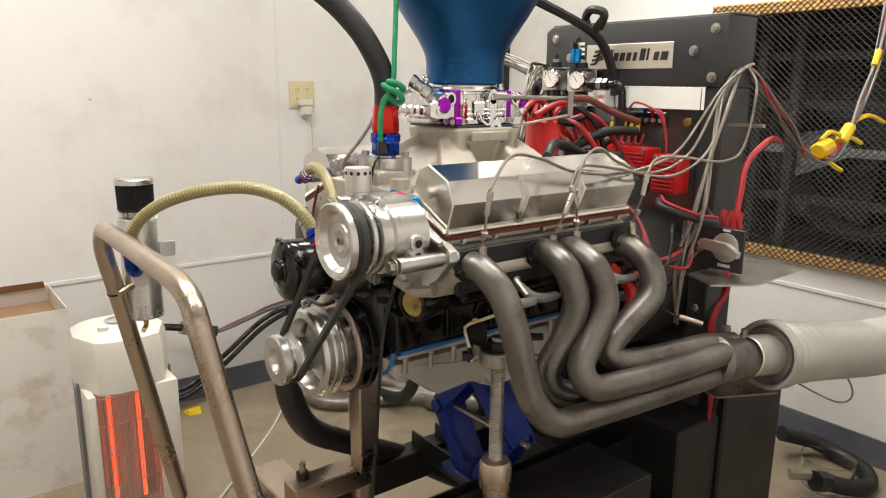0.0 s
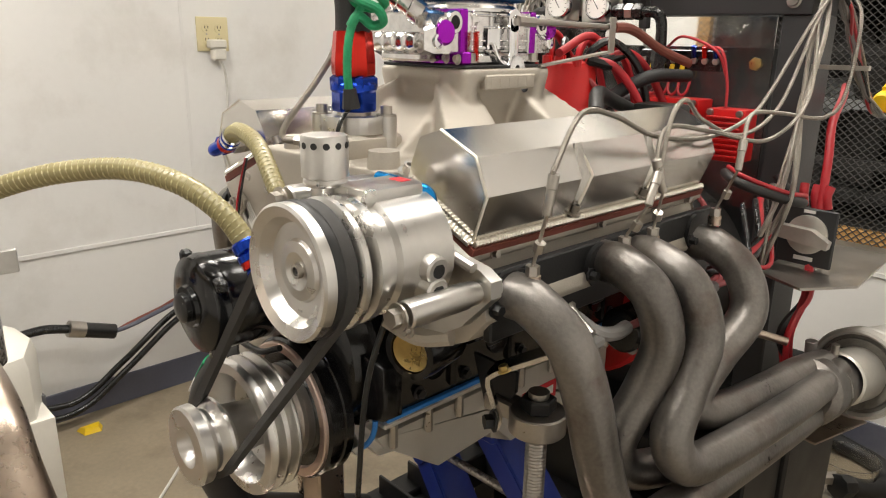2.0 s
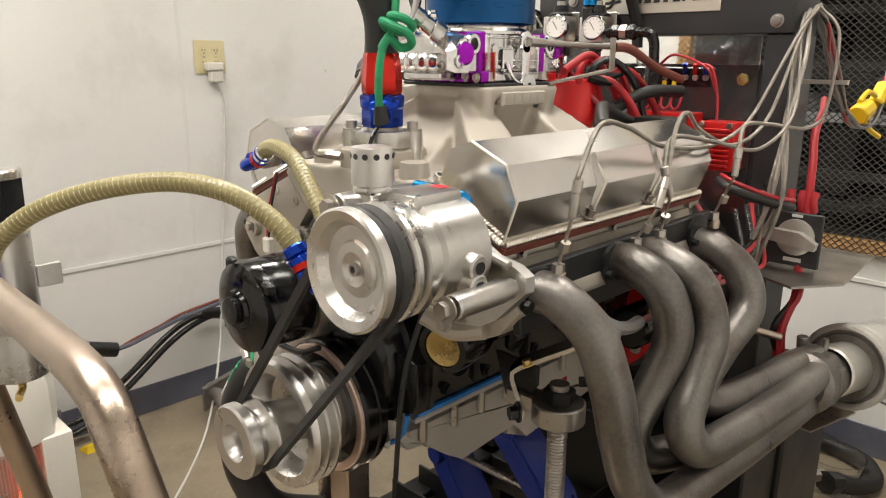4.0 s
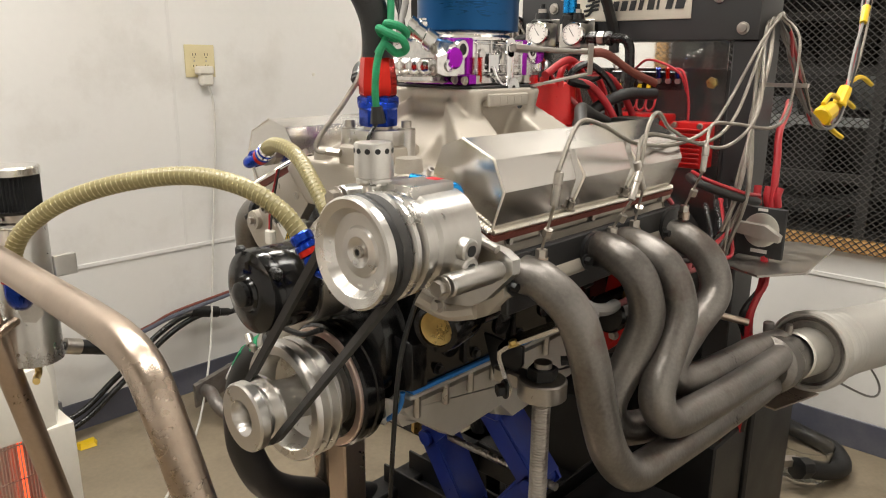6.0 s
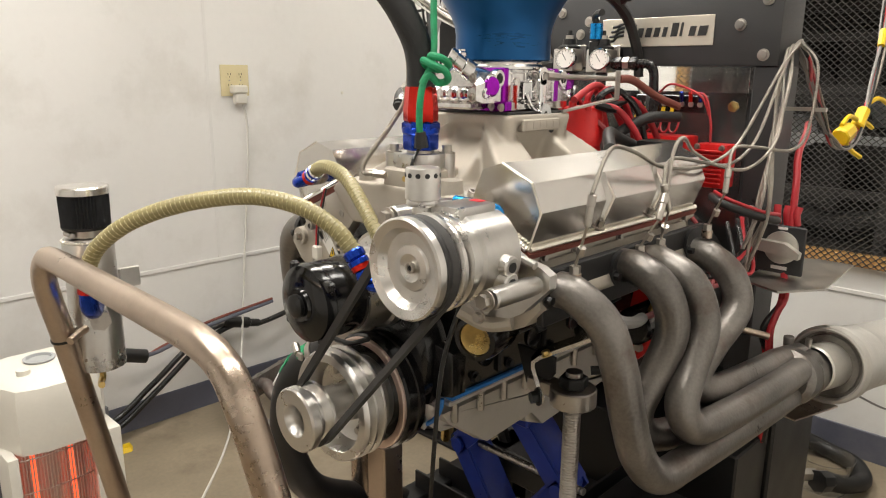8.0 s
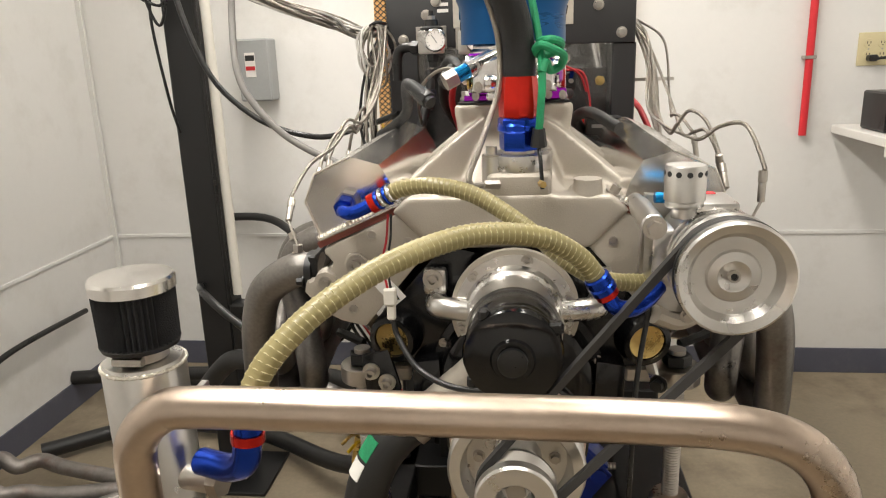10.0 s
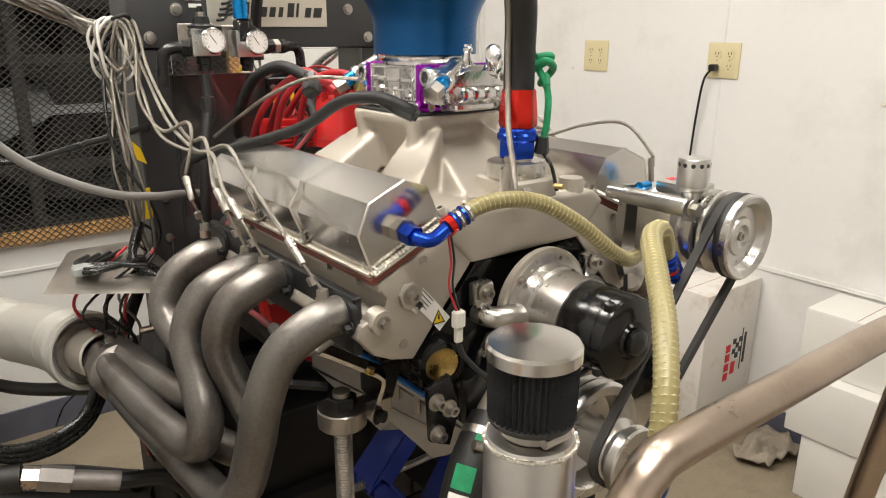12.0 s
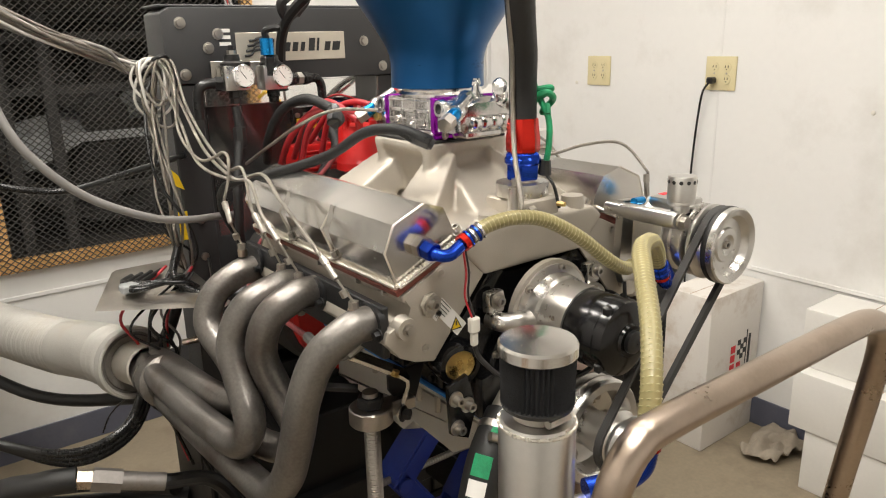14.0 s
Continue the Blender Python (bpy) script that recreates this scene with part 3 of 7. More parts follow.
    for p, q in (((ix, -0.006, iz), (ox, -0.006, oz)), ((ox, -0.006, oz), (ox + 0.001, 0.444, oz))):
        part("weld_bead", tube([Vector((s * p[0], p[1], p[2])).lerp(Vector((s * q[0], q[1], q[2])), k / 340) for k in range(341)], 0.0034, 6, 0, None, ripple), WELD, vc)
    part("weld_bead", tube([(s * x, -0.006, z) for x, z in VC[3:7]], 0.0017, 6, 0), WELD, vc)
    for y in (0.150, 0.290):
        part("cover_bolt", socketbolt((s * 0.246, y, 1.068), (s * 0.4, 0, 0.917), 0.0048, 0.012), STEEL, vc)
        part("notch_weld", tube([(s * 0.240, y + 0.008, 1.146), (s * 0.2625, y + 0.008, 1.113), (s * 0.245, y + 0.004, 1.067)], 0.0018, 6, 0), WELD, vc)
    # header
    X = lambda x: s * x - (0.016 if s < 0 else 0.0) * min(1, max(0, (x - 0.28) / 0.1))
    runs = (
        [(0.281, 0.028, 1.008), (0.303, 0.030, 1.004), (0.340, 0.040, 0.972), (0.358, 0.052, 0.915), (0.366, 0.066, 0.85), (0.374, 0.088, 0.785), (0.383, 0.130, 0.743), (0.388, 0.200, 0.737), (0.396, 0.36, 0.744), (0.402, 0.56, 0.754), (0.398, 0.66, 0.760)],
        [(0.281, 0.188, 1.010), (0.303, 0.186, 1.010), (0.340, 0.190, 0.985), (0.352, 0.200, 0.93), (0.340, 0.190, 0.87), (0.326, 0.165, 0.81), (0.330, 0.185, 0.768), (0.348, 0.25, 0.758), (0.362, 0.40, 0.764), (0.370, 0.56, 0.770), (0.378, 0.66, 0.772)],
        [(0.281, 0.246, 1.010), (0.305, 0.244, 1.012), (0.352, 0.246, 0.990), (0.374, 0.250, 0.935), (0.376, 0.222, 0.88), (0.380, 0.190, 0.828), (0.390, 0.215, 0.788), (0.400, 0.30, 0.787), (0.408, 0.42, 0.793), (0.410, 0.56, 0.800), (0.402, 0.66, 0.796)],
        [(0.281, 0.408, 1.008), (0.303, 0.410, 1.006), (0.342, 0.412, 0.978), (0.360, 0.400, 0.93), (0.350, 0.350, 0.88), (0.346, 0.305, 0.838), (0.354, 0.315, 0.812), (0.366, 0.38, 0.806), (0.376, 0.48, 0.810), (0.380, 0.56, 0.812), (0.382, 0.66, 0.802)])
    sink = lambda y: 0.034 * max(0.0, min(1.0, (y - 0.2) / 0.45))
    for pts in runs:
        part("primary_tube", tube([(X(x), y, z - sink(y)) for x, y, z in [(0.262, pts[0][1], pts[0][2])] + list(pts)], 0.0238, 22, 7), HEADER, fl, "heat-darkened steel header tube")
    cx = X(0.391)
    part("collector", lathe((cx, 0.565, 0.755), (0.002, 1, -0.20), [(0.040, 0), (0.0515, 0.010), (0.0505, 0.045), (0.0455, 0.085), (0.0435, 0.11), (0.0435, 0.145)], 28), HEADER, fl, "heat-darkened merge collector")
    part("merge_weld", tube([(cx + 0.047 * math.cos(a), 0.632, 0.742 + 0.047 * math.sin(a)) for a in (2 * math.pi * k / 24 for k in range(25))], 0.003, 6, 0), HEADER, fl)
    bx = cx + (-0.029 if s > 0 else 0.009)
    bung = part("sensor_bung", cyl((bx, 0.672, 0.745), (bx - 0.003, 0.669, 0.798), 0.0095, seg=14, bevel=0.001), RUSTED, fl)
    part("clamp_stud", cyl((bx + 0.026, 0.69, 0.750), (bx + 0.027, 0.688, 0.796), 0.006, seg=10), STEEL, bung)
    probe = part("oxygen_sensor", cyl((cx - s * 0.045, 0.60, 0.812), (cx - s * 0.085, 0.575, 0.822), 0.0065, seg=12), BARE, fl)
    for ob in (head, vc):
        ob.location += Vector((-0.009, 0.008, 0.002))
    fl.location += Vector((-0.009 - s * 0.008, 0.005, 0.004))
    part("sensor_lead", tube([(cx - s * 0.085, 0.575, 0.822), (cx - s * 0.12, 0.56, 0.84), (cx - s * 0.12, 0.60, 0.90), (s * 0.26, 0.70, 0.94)], 0.003, 8), PLASTIC, probe)

# intake manifold: one softened casting
bm = prism([(-0.156, 1.100), (-0.109, 1.052), (0.091, 1.052), (0.138, 1.100), (0.116, 1.118), (-0.134, 1.118)], -0.008, 0.470)
# carburettor flange on a narrow plenum
loft([[(a, b, z) for a, b in ((-0.005 - w, 0.2285 - d), (-0.005 + w, 0.2285 - d), (-0.005 + w, 0.2285 + d), (-0.005 - w, 0.2285 + d))]
      for w, d, z in ((0.081, 0.080, 1.2185), (0.081, 0.080, 1.205), (0.066, 0.072, 1.196), (0.052, 0.085, 1.15), (0.052, 0.105, 1.12), (0.080, 0.14, 1.085))], bm)
for s in (1, -1):
    for y, yp in ((0.085, 0.160), (0.146, 0.178), (0.312, 0.280), (0.368, 0.296)):
        secs = []
        for f in (0, 0.2, 0.4, 0.6, 0.8, 1):
            x = -0.005 + s * (0.036 + 0.112 * f)
            yy = yp + (y - yp) * f
            z = 1.172 - 0.074 * f ** 1.15
            w, h = 0.026 + 0.002 * f, 0.032 - 0.010 * f
            secs.append([(x, yy - w, z - h), (x, yy + w, z - h), (x, yy + w * 0.8, z + h), (x, yy - w * 0.8, z + h)])
        loft(secs, bm)
    for y in (0.159, 0.298):
        cyl((-0.005 + s * 0.060, y + (0.012 if y < 0.2 else -0.012), 1.125), (-0.005 + s * 0.0715, y, 1.2175), 0.0135, bm=bm)
    cyl((-0.005 + s * 0.085, 0.018, 1.105), (-0.005 + s * 0.085, 0.018, 1.128), 0.014, bm=bm)
# smooth apron sweeping from the plenum down to the thermostat
loft([[(-0.005 - w, y, z - 0.03), (-0.005 + w, y, z - 0.03), (-0.005 + w * 0.8, y, z), (-0.005 - w * 0.8, y, z)] for y, z, w in ((0.17, 1.19, 0.055), (0.13, 1.172, 0.058), (0.095, 1.145, 0.066), (0.06, 1.126, 0.075), (0.02, 1.118, 0.085))], bm)
box((-0.05, -0.004, 1.09), (0.045, 0.085, 1.122), 0, bm)
manifold = part("intake_manifold", bm, CAST, engine, "sand-cast aluminium intake manifold")
cast_soften(manifold, 0.0035, 10)
part("maker_pad", box((0.066, 0.182, 1.192), (0.0785, 0.276, 1.211), 0.002), CAST, manifold)
for k in range(5):
    part("raised_mark", box((0.0785, 0.190 + k * 0.017, 1.196), (0.0792, 0.200 + k * 0.017, 1.207), 0.0003), CAST, manifold)
for s in (1, -1):
    for y in (0.01, 0.115, 0.225, 0.335, 0.44):
        part("intake_bolt", socketbolt((s * 0.128 - 0.009, y + 0.008, 1.115), (s * 0.5, -0.1, 0.86), 0.006, 0.012), STEEL, manifold)
# thermostat housing
th = part("thermostat_housing", box((-0.036, -0.006, 1.112), (0.044, 0.080, 1.146), 0.010, None, 3), CAST, engine, "machined thermostat housing")
part("water_neck", slab([(0.003 + 0.041 * math.cos(a), 0.036 + 0.038 * math.sin(a)) for a in (2 * math.pi * k / 24 for k in range(24))], 1.146, 1.166, 0.001), MACHINED, th)
for x, y in ((-0.030, 0.014), (0.034, 0.060)):
    part("neck_lug", cyl((x, y, 1.120), (x, y, 1.165), 0.0125, seg=18), MACHINED, th)
    part("neck_bolt", socketbolt((x, y, 1.165), (0, 0, 1), 0.0070, 0.012), STEEL, th)
fitting = part("brass_tap", cyl((0.03, -0.012, 1.135), (0.033, -0.024, 1.135), 0.0042, seg=6), BRASS, th, "brass drain tap")
tprobe = part("temperature_probe", cyl((-0.020, -0.012, 1.134), (-0.038, -0.019, 1.135), 0.006, seg=6), STEEL, th)
part("probe_sleeve", tube([(-0.036, -0.018, 1.135), (-0.052, -0.026, 1.136), (-0.055, -0.024, 1.148), (-0.046, -0.010, 1.172), (-0.034, 0.012, 1.205), (-0.021, 0.030, 1.245), (-0.020, 0.033, 1.30), (-0.033, 0.020, 1.35), (-0.058, -0.002, 1.40), (-0.100, -0.042, 1.455), (-0.16, -0.102, 1.51), (-0.26, -0.20, 1.58)], 0.0038, 10), STEELBRAID, tprobe, "braided steel sensor lead")
part("round_boss", cyl((0.088, 0.012, 1.115), (0.088, 0.012, 1.136), 0.019, 0.017, 24), CAST, manifold)
part("round_boss", cyl((-0.088, 0.012, 1.115), (-0.088, 0.012, 1.134), 0.015, 0.013, 24), CAST, manifold)

# carburettor
cb = part("carburettor", box((-0.078, 0.160, 1.232), (0.078, 0.300, 1.282), 0.006, None, 2), CARB, engine, "polished four-barrel carburettor with purple anodised parts")
part("base_plate", box((-0.085, 0.150, 1.2185), (0.085, 0.312, 1.232), 0.003), CARB, cb)
part("base_gasket", box((-0.098, 0.138, 1.2145), (0.098, 0.322, 1.2182), 0.001), RUBBER, cb)
part("air_horn", lathe((0, 0.23, 1.282), (0, 0, 1), [(0.083, 0), (0.083, 0.004), (0.077, 0.008), (0.076, 0.014)], 40), CARB, cb)
for y0, y1 in ((0.147, 0.161), (0.299, 0.313)):
    part("metering_block", box((-0.079, y0, 1.226), (0.079, y1, 1.284), 0.002), PURPLE, cb, "purple anodised metering block")
for s, y0, y1 in ((-1, 0.086, 0.147), (1, 0.313, 0.366)):
    bowl = part("fuel_bowl", loft([[(-0.074, y, 1.232), (0.074, y, 1.232), (0.074, y, 1.262), (0.060, y, 1.277), (0.03, y, 1.283), (-0.03, y, 1.283), (-0.060, y, 1.277), (-0.074, y, 1.262)] if i else
                                    [(-0.066, y, 1.236), (0.066, y, 1.236), (0.066, y, 1.258), (0.05, y, 1.270), (0.026, y, 1.276), (-0.026, y, 1.276), (-0.05, y, 1.270), (-0.066, y, 1.258)]
                                    for i, y in (((0, y0), (1, y0 + 0.012), (1, y1)) if s < 0 else ((1, y0), (1, y1 - 0.012), (0, y1)))]), CARB, cb, "polished fuel bowl")
    ym = (y0 + y1) / 2
    for t in (1, -1):
        part("needle_seat", lathe((t * 0.072, ym, 1.262), (t, -0.2, 0.25), [(0.0125, -0.004), (0.0125, 0.003), (0.010, 0.004), (0.010, 0.008), (0.005, 0.008)], 18), CARB, bowl)
        part("sight_glass", lathe((t * 0.074, ym + 0.012 * s, 1.246), (t, 0, 0), [(0.009, 0), (0.009, 0.004), (0.006, 0.0045), (0.0055, 0.002)], 16), CHROME if t > 0 else BRASS, bowl)
    part("bowl_vent", lathe((0.0, ym, 1.28), (0, 0, 1), [(0.016, -0.006), (0.012, 0.006), (0.0075, 0.016), (0.0075, 0.02), (0.0095, 0.022), (0.0095, 0.026), (0.0075, 0.028), (0.0075, 0.031)], 18), CARB, bowl)
    part("accelerator_pump", box((-0.045, min(y0, y1) + 0.006, 1.222), (0.045, max(y0, y1) - 0.01, 1.233), 0.003), CARB, bowl)
    for t in (1, -1):
        for z in (1.240, 1.268):
            part("bowl_screw", socketbolt((t * 0.058, y0 if s < 0 else y1, z), (0, s, 0), 0.0045, 0.007), STEEL, bowl)
# bulky inlet casting on the front bowl
part("inlet_casting", loft([[(0.012, 0.10, 1.262), (0.064, 0.10, 1.246), (0.07, 0.135, 1.25), (0.018, 0.135, 1.268)], [(0.004, 0.105, 1.288), (0.045, 0.105, 1.272), (0.05, 0.13, 1.274), (0.008, 0.13, 1.29)]]), CARB, cb)
part("purple_plug", lathe((0.071, 0.118, 1.256), (1, -0.35, 0.1), [(0.0155, -0.01), (0.0155, 0.006), (0.013, 0.012), (0.004, 0.0135)], 20), PURPLE, cb, "purple anodised inlet plug")
part("purple_plug", lathe((0.071, 0.345, 1.262), (1, 0.1, 0.1), [(0.0135, -0.01), (0.0135, 0.008), (0.011, 0.014), (0.004, 0.0145)], 20), PURPLE, cb, "purple anodised inlet plug")
part("purple_bracket", box((0.052, 0.138, 1.219), (0.093, 0.156, 1.234), 0.002), PURPLE, cb)
for k in range(3):
    part("body_rib", box((0.078, 0.166 + 0.043 * k, 1.236), (0.082, 0.200 + 0.043 * k, 1.241), 0.001), CARB, cb)
    part("body_rib", box((-0.082, 0.166 + 0.043 * k, 1.258), (-0.078, 0.200 + 0.043 * k, 1.263), 0.001), CARB, cb)
    part("body_boss", cyl((0.077, 0.180 + 0.045 * k, 1.262), (0.084, 0.180 + 0.045 * k, 1.262), 0.0075, seg=16), CARB, cb)
    part("body_boss", cyl((-0.077, 0.180 + 0.045 * k, 1.245), (-0.083, 0.180 + 0.045 * k, 1.245), 0.006, seg=16), CARB, cb)
for x, y in ((0.066, 0.16), (0.066, 0.30), (-0.066, 0.16), (-0.066, 0.30)):
    part("hold_down_stud", hexbolt((x * 1.33, y, 1.221), (0, 0, 1), 0.006, 0.009), STEEL, cb)
# inlet tube, pump cylinders and bored ears of the bowls
part("inlet_tube", lathe((0.016, 0.068, 1.300), (0.046, 0.044, -0.038), [(0.009, -0.002), (0.0145, 0), (0.0145, 0.012), (0.0125, 0.014), (0.0125, 0.03), (0.0155, 0.032), (0.0155, 0.05)], 20), CARB, cb)
for k in range(4):
    part("pump_cylinder", lathe((-0.048 + 0.026 * k, 0.083, 1.245), (1, 0, 0), [(0.006, 0), (0.0105, 0.002), (0.0115, 0.006), (0.0115, 0.017), (0.0095, 0.02), (0.0095, 0.026)], 16), CARB, cb)
for y in (0.132, 0.325):
    for t in (1, -1):
        part("bored_ear", lathe((t * 0.073, y, 1.268), (t, -0.1, 0), [(0.0135, -0.004), (0.0135, 0.008), (0.0125, 0.0095), (0.008, 0.0095), (0.0075, 0.002)], 20, None, False), CARB, cb)
        part("ear_bore", cyl((t * 0.076, y, 1.268), (t * 0.0775, y, 1.268), 0.0078, seg=16), BLACKMETAL, cb)
for z in (1.228, 1.246, 1.262, 1.276):
    part("body_web", box((-0.0815, 0.166, z), (0.0815, 0.296, z + 0.0022), 0.0006), CARB, cb)
for y in (0.168, 0.205, 0.248, 0.292):
    part("body_web", box((-0.081, y, 1.226), (0.081, y + 0.003, 1.282), 0.0006), CARB, cb)
part("bowl_bridge", loft([[(-0.055, 0.09, 1.262), (-0.01, 0.09, 1.268), (-0.01, 0.128, 1.274), (-0.055, 0.128, 1.27)], [(-0.036, 0.10, 1.292), (-0.026, 0.10, 1.294), (-0.026, 0.12, 1.294), (-0.036, 0.12, 1.292)]]), CARB, cb)
for x, z in ((-0.066, 1.226), (-0.04, 1.226), (0.03, 1.226), (0.062, 1.226), (0.086, 1.225)):
    part("linkage_screw", hexbolt((x, 0.134, z), (0, -1, 0.2), 0.0045, 0.006), STEEL, cb)
part("purple_base", box((-0.088, 0.148, 1.2186), (0.088, 0.158, 1.2262), 0.001), PURPLE, cb, "purple anodised base plate edge")
part("stop_plate", box((0.083, 0.196, 1.236), (0.0855, 0.226, 1.262), 0.001), CHROME, cb)
part("stop_link", tube([(0.088, 0.205, 1.244), (0.092, 0.215, 1.225), (0.095, 0.245, 1.212)], 0.0035, 8), CHROME, cb)
# throttle linkage
lever = part("throttle_lever", prism([(0.094, 1.205), (0.097, 1.205), (0.097, 1.275), (0.094, 1.275)], 0.232, 0.252, 0.001), CHROME, cb, "plated throttle lever")
part("lever_eye", lathe((0.093, 0.242, 1.272), (1, 0, 0), [(0.014, 0), (0.014, 0.004), (0.007, 0.004), (0.007, 0)], 20, None, False), CHROME, lever)
part("lever_eye", lathe((0.095, 0.250, 1.212), (1, 0, 0), [(0.017, 0), (0.017, 0.004), (0.006, 0.004), (0.006, 0)], 20, None, False), CHROME, lever)
part("lever_eye", lathe((0.097, 0.268, 1.193), (1, 0, 0), [(0.010, 0), (0.010, 0.003), (0.004, 0.003), (0.004, 0)], 16, None, False), CHROME, lever)
part("link_rod", cyl((0.100, 0.245, 1.272), (0.100, 0.50, 1.268), 0.0042, seg=10), STEEL, lever)
part("rod_end", cyl((0.100, 0.246, 1.272), (0.100, 0.285, 1.271), 0.0065, seg=6), STEEL, lever)
part("cable_bracket", box((0.104, 0.478, 1.232), (0.107, 0.496, 1.282), 0.001), STEEL, lever, "bent steel cable bracket")
part("return_strip", loft([[(0.09, 0.30, 1.214), (0.104, 0.30, 1.214), (0.104, 0.30, 1.217), (0.09, 0.30, 1.217)], [(0.09, 0.49, 1.232), (0.107, 0.49, 1.232), (0.107, 0.49, 1.235), (0.09, 0.49, 1.235)]]), STEEL, lever)
part("return_spring", tube([(0.088 + 0.0042 * math.cos(k * 1.2), 0.168 + 0.0042 * math.sin(k * 1.2), 1.222 + 0.0006 * k) for k in range(60)], 0.0011, 5, 0), RED, lever, "red return spring")
part("throttle_cable", tube([(0.100, 0.50, 1.268), (0.10, 0.56, 1.265), (0.105, 0.66, 1.235), (0.12, 0.74, 1.215)], 0.0075, 10), GASKET, lever, "dark red throttle cable sheath")
cb.matrix_basis = Matrix.Translation((-0.005, 0.0345, 0.004)) @ Matrix.Diagonal((0.79, 0.845, 1.0, 1.0))
# blue fuel fittings on the left of the carburettor
for y, d in ((0.118, (-0.60, -0.25, 0.0)), (0.330, (-0.60, 0.25, -0.1))):
    base = Vector((-0.046, y, 1.276))
    dv = Vector(d).normalized()
    dv.z -= 0.45
    dv.normalize()
    ft = part("fuel_fitting", lathe(base, dv, [(0.0115, -0.022), (0.0115, 0.012), (0.014, 0.013), (0.014, 0.022), (0.010, 0.023)], 12), CARB, engine)
    part("blue_nut", cyl(base + dv * 0.023, base + dv * 0.04, 0.0105, seg=16), LIGHTBLUE, ft, "bright blue anodised union")
    part("swivel_nut", cyl(base + dv * 0.04, base + dv * 0.058, 0.0125, seg=6), STEEL, ft)

# distributor
dist = part("distributor", cyl((-0.015, 0.472, 1.06), (-0.015, 0.472, 1.15), 0.035, seg=28), BLACKMETAL, engine, "distributor with a red cap")
part("distributor_cap", lathe((-0.015, 0.472, 1.136), (0, 0, 1), [(0.052, 0), (0.052, 0.014), (0.046, 0.022), (0.044, 0.074), (0.039, 0.083), (0.02, 0.086)], 12), REDPLASTIC, dist, "red moulded distributor cap")
for k in range(8):
    a = 2 * math.pi * k / 8 + 0.2
    x, y = -0.015 + 0.036 * math.cos(a), 0.472 + 0.036 * math.sin(a)
    part("terminal_tower", cyl((x, y, 1.214), (x, y, 1.230), 0.0075, seg=10), REDPLASTIC, dist)
    if math.sin(a) > -0.2:
        part("terminal_boot", tube([(x, y, 1.226), (x, y + 0.004, 1.240), (x + 0.02 * math.cos(a), y + 0.03, 1.252), (x + 0.045 * math.cos(a), y + 0.07, 1.21), (x + 0.05 * math.cos(a), y + 0.11, 1.12)], 0.0062, 8), REDWIRE if k % 3 else PLASTIC, dist)

# crank pulley, balancer
AX = (0, -1, 0)
bal = part("harmonic_balancer", lathe((0, -0.036, CZ), AX, [(0.03, 0), (0.089, 0.0), (0.089, 0.010), (0.0865, 0.012), (0.0865, 0.015), (0.089, 0.017), (0.089, 0.030), (0.086, 0.033), (0.078, 0.033)], 48), BLOCK, engine, "black harmonic balancer")
part("balancer_hub_ring", lathe((0, -0.0685, CZ), AX, [(0.085, 0), (0.085, 0.004), (0.083, 0.0055), (0.074, 0.0055), (0.071, -0.003), (0.04, -0.003)], 48), ROSEMETAL, bal, "bare machined balancer face")
part("spacer", lathe((0, -0.066, CZ), AX, [(0.058, 0), (0.058, 0.012), (0.052, 0.014), (0.052, 0.036), (0.04, 0.036)], 40), SPUN, bal, "turned spacer behind the pulley")
crank = part("crank_pulley", lathe((0, -0.100, CZ), AX, [(0.055, 0), (0.078, 0.0), (0.0815, 0.003), (0.0815, 0.006), (0.072, 0.011), (0.072, 0.013), (0.0815, 0.018), (0.0815, 0.021), (0.072, 0.026), (0.072, 0.028), (0.0815, 0.033), (0.080, 0.038), (0.078, 0.040), (0.066, 0.040), (0.064, 0.037), (0.060, 0.008), (0.050, 0.004), (0.030, 0.004)], 56), SPUN, engine, "turned aluminium double-groove crank pulley")
for k in range(6):
    a = 2 * math.pi * k / 6
    x, z = 0.046 * math.cos(a), CZ + 0.046 * math.sin(a)
    part("pulley_bolt", hexbolt((x, -0.1035, z), AX, 0.0055, 0.006), STEEL, crank)
part("drive_pulley", lathe((0, -0.104, CZ), AX, [(0.030, 0), (0.028, 0.014), (0.032, 0.044), (0.034, 0.050), (0.0455, 0.058), (0.0455, 0.062), (0.036, 0.070), (0.036, 0.074), (0.0455, 0.082), (0.0455, 0.093), (0.043, 0.096), (0.024, 0.096), (0.022, 0.094), (0.0165, 0.080), (0.0165, 0.064)], 48), SPUN, crank, "small turned aluminium drive pulley")
part("crank_bolt", cyl((0, -0.165, CZ), (0, -0.178, CZ), 0.012, seg=6), STEEL, crank)

# electric water pump
WP = (-0.002, 0.0, 0.972)
wp = part("water_pump", lathe((-0.002, -0.03, 0.978), AX, [(0.074, 0), (0.074, 0.008), (0.062, 0.010), (0.060, 0.026), (0.056, 0.030), (0.056, 0.075)], 40), MACHINED, engine, "machined electric water pump housing")
part("pump_flange", lathe((-0.002, -0.024, 0.978), AX, [(0.08, 0), (0.08, 0.01), (0.06, 0.012)], 40), CAST, wp)
motor = part("pump_drive", lathe((-0.002, -0.104, 0.978), AX, [(0.052, 0), (0.0535, 0.003), (0.0535, 0.050), (0.052, 0.054), (0.0545, 0.055), (0.0545, 0.062), (0.052, 0.070), (0.041, 0.075), (0.024, 0.076), (0.022, 0.080)], 44), BLOCK, wp, "gloss black pump drive can")
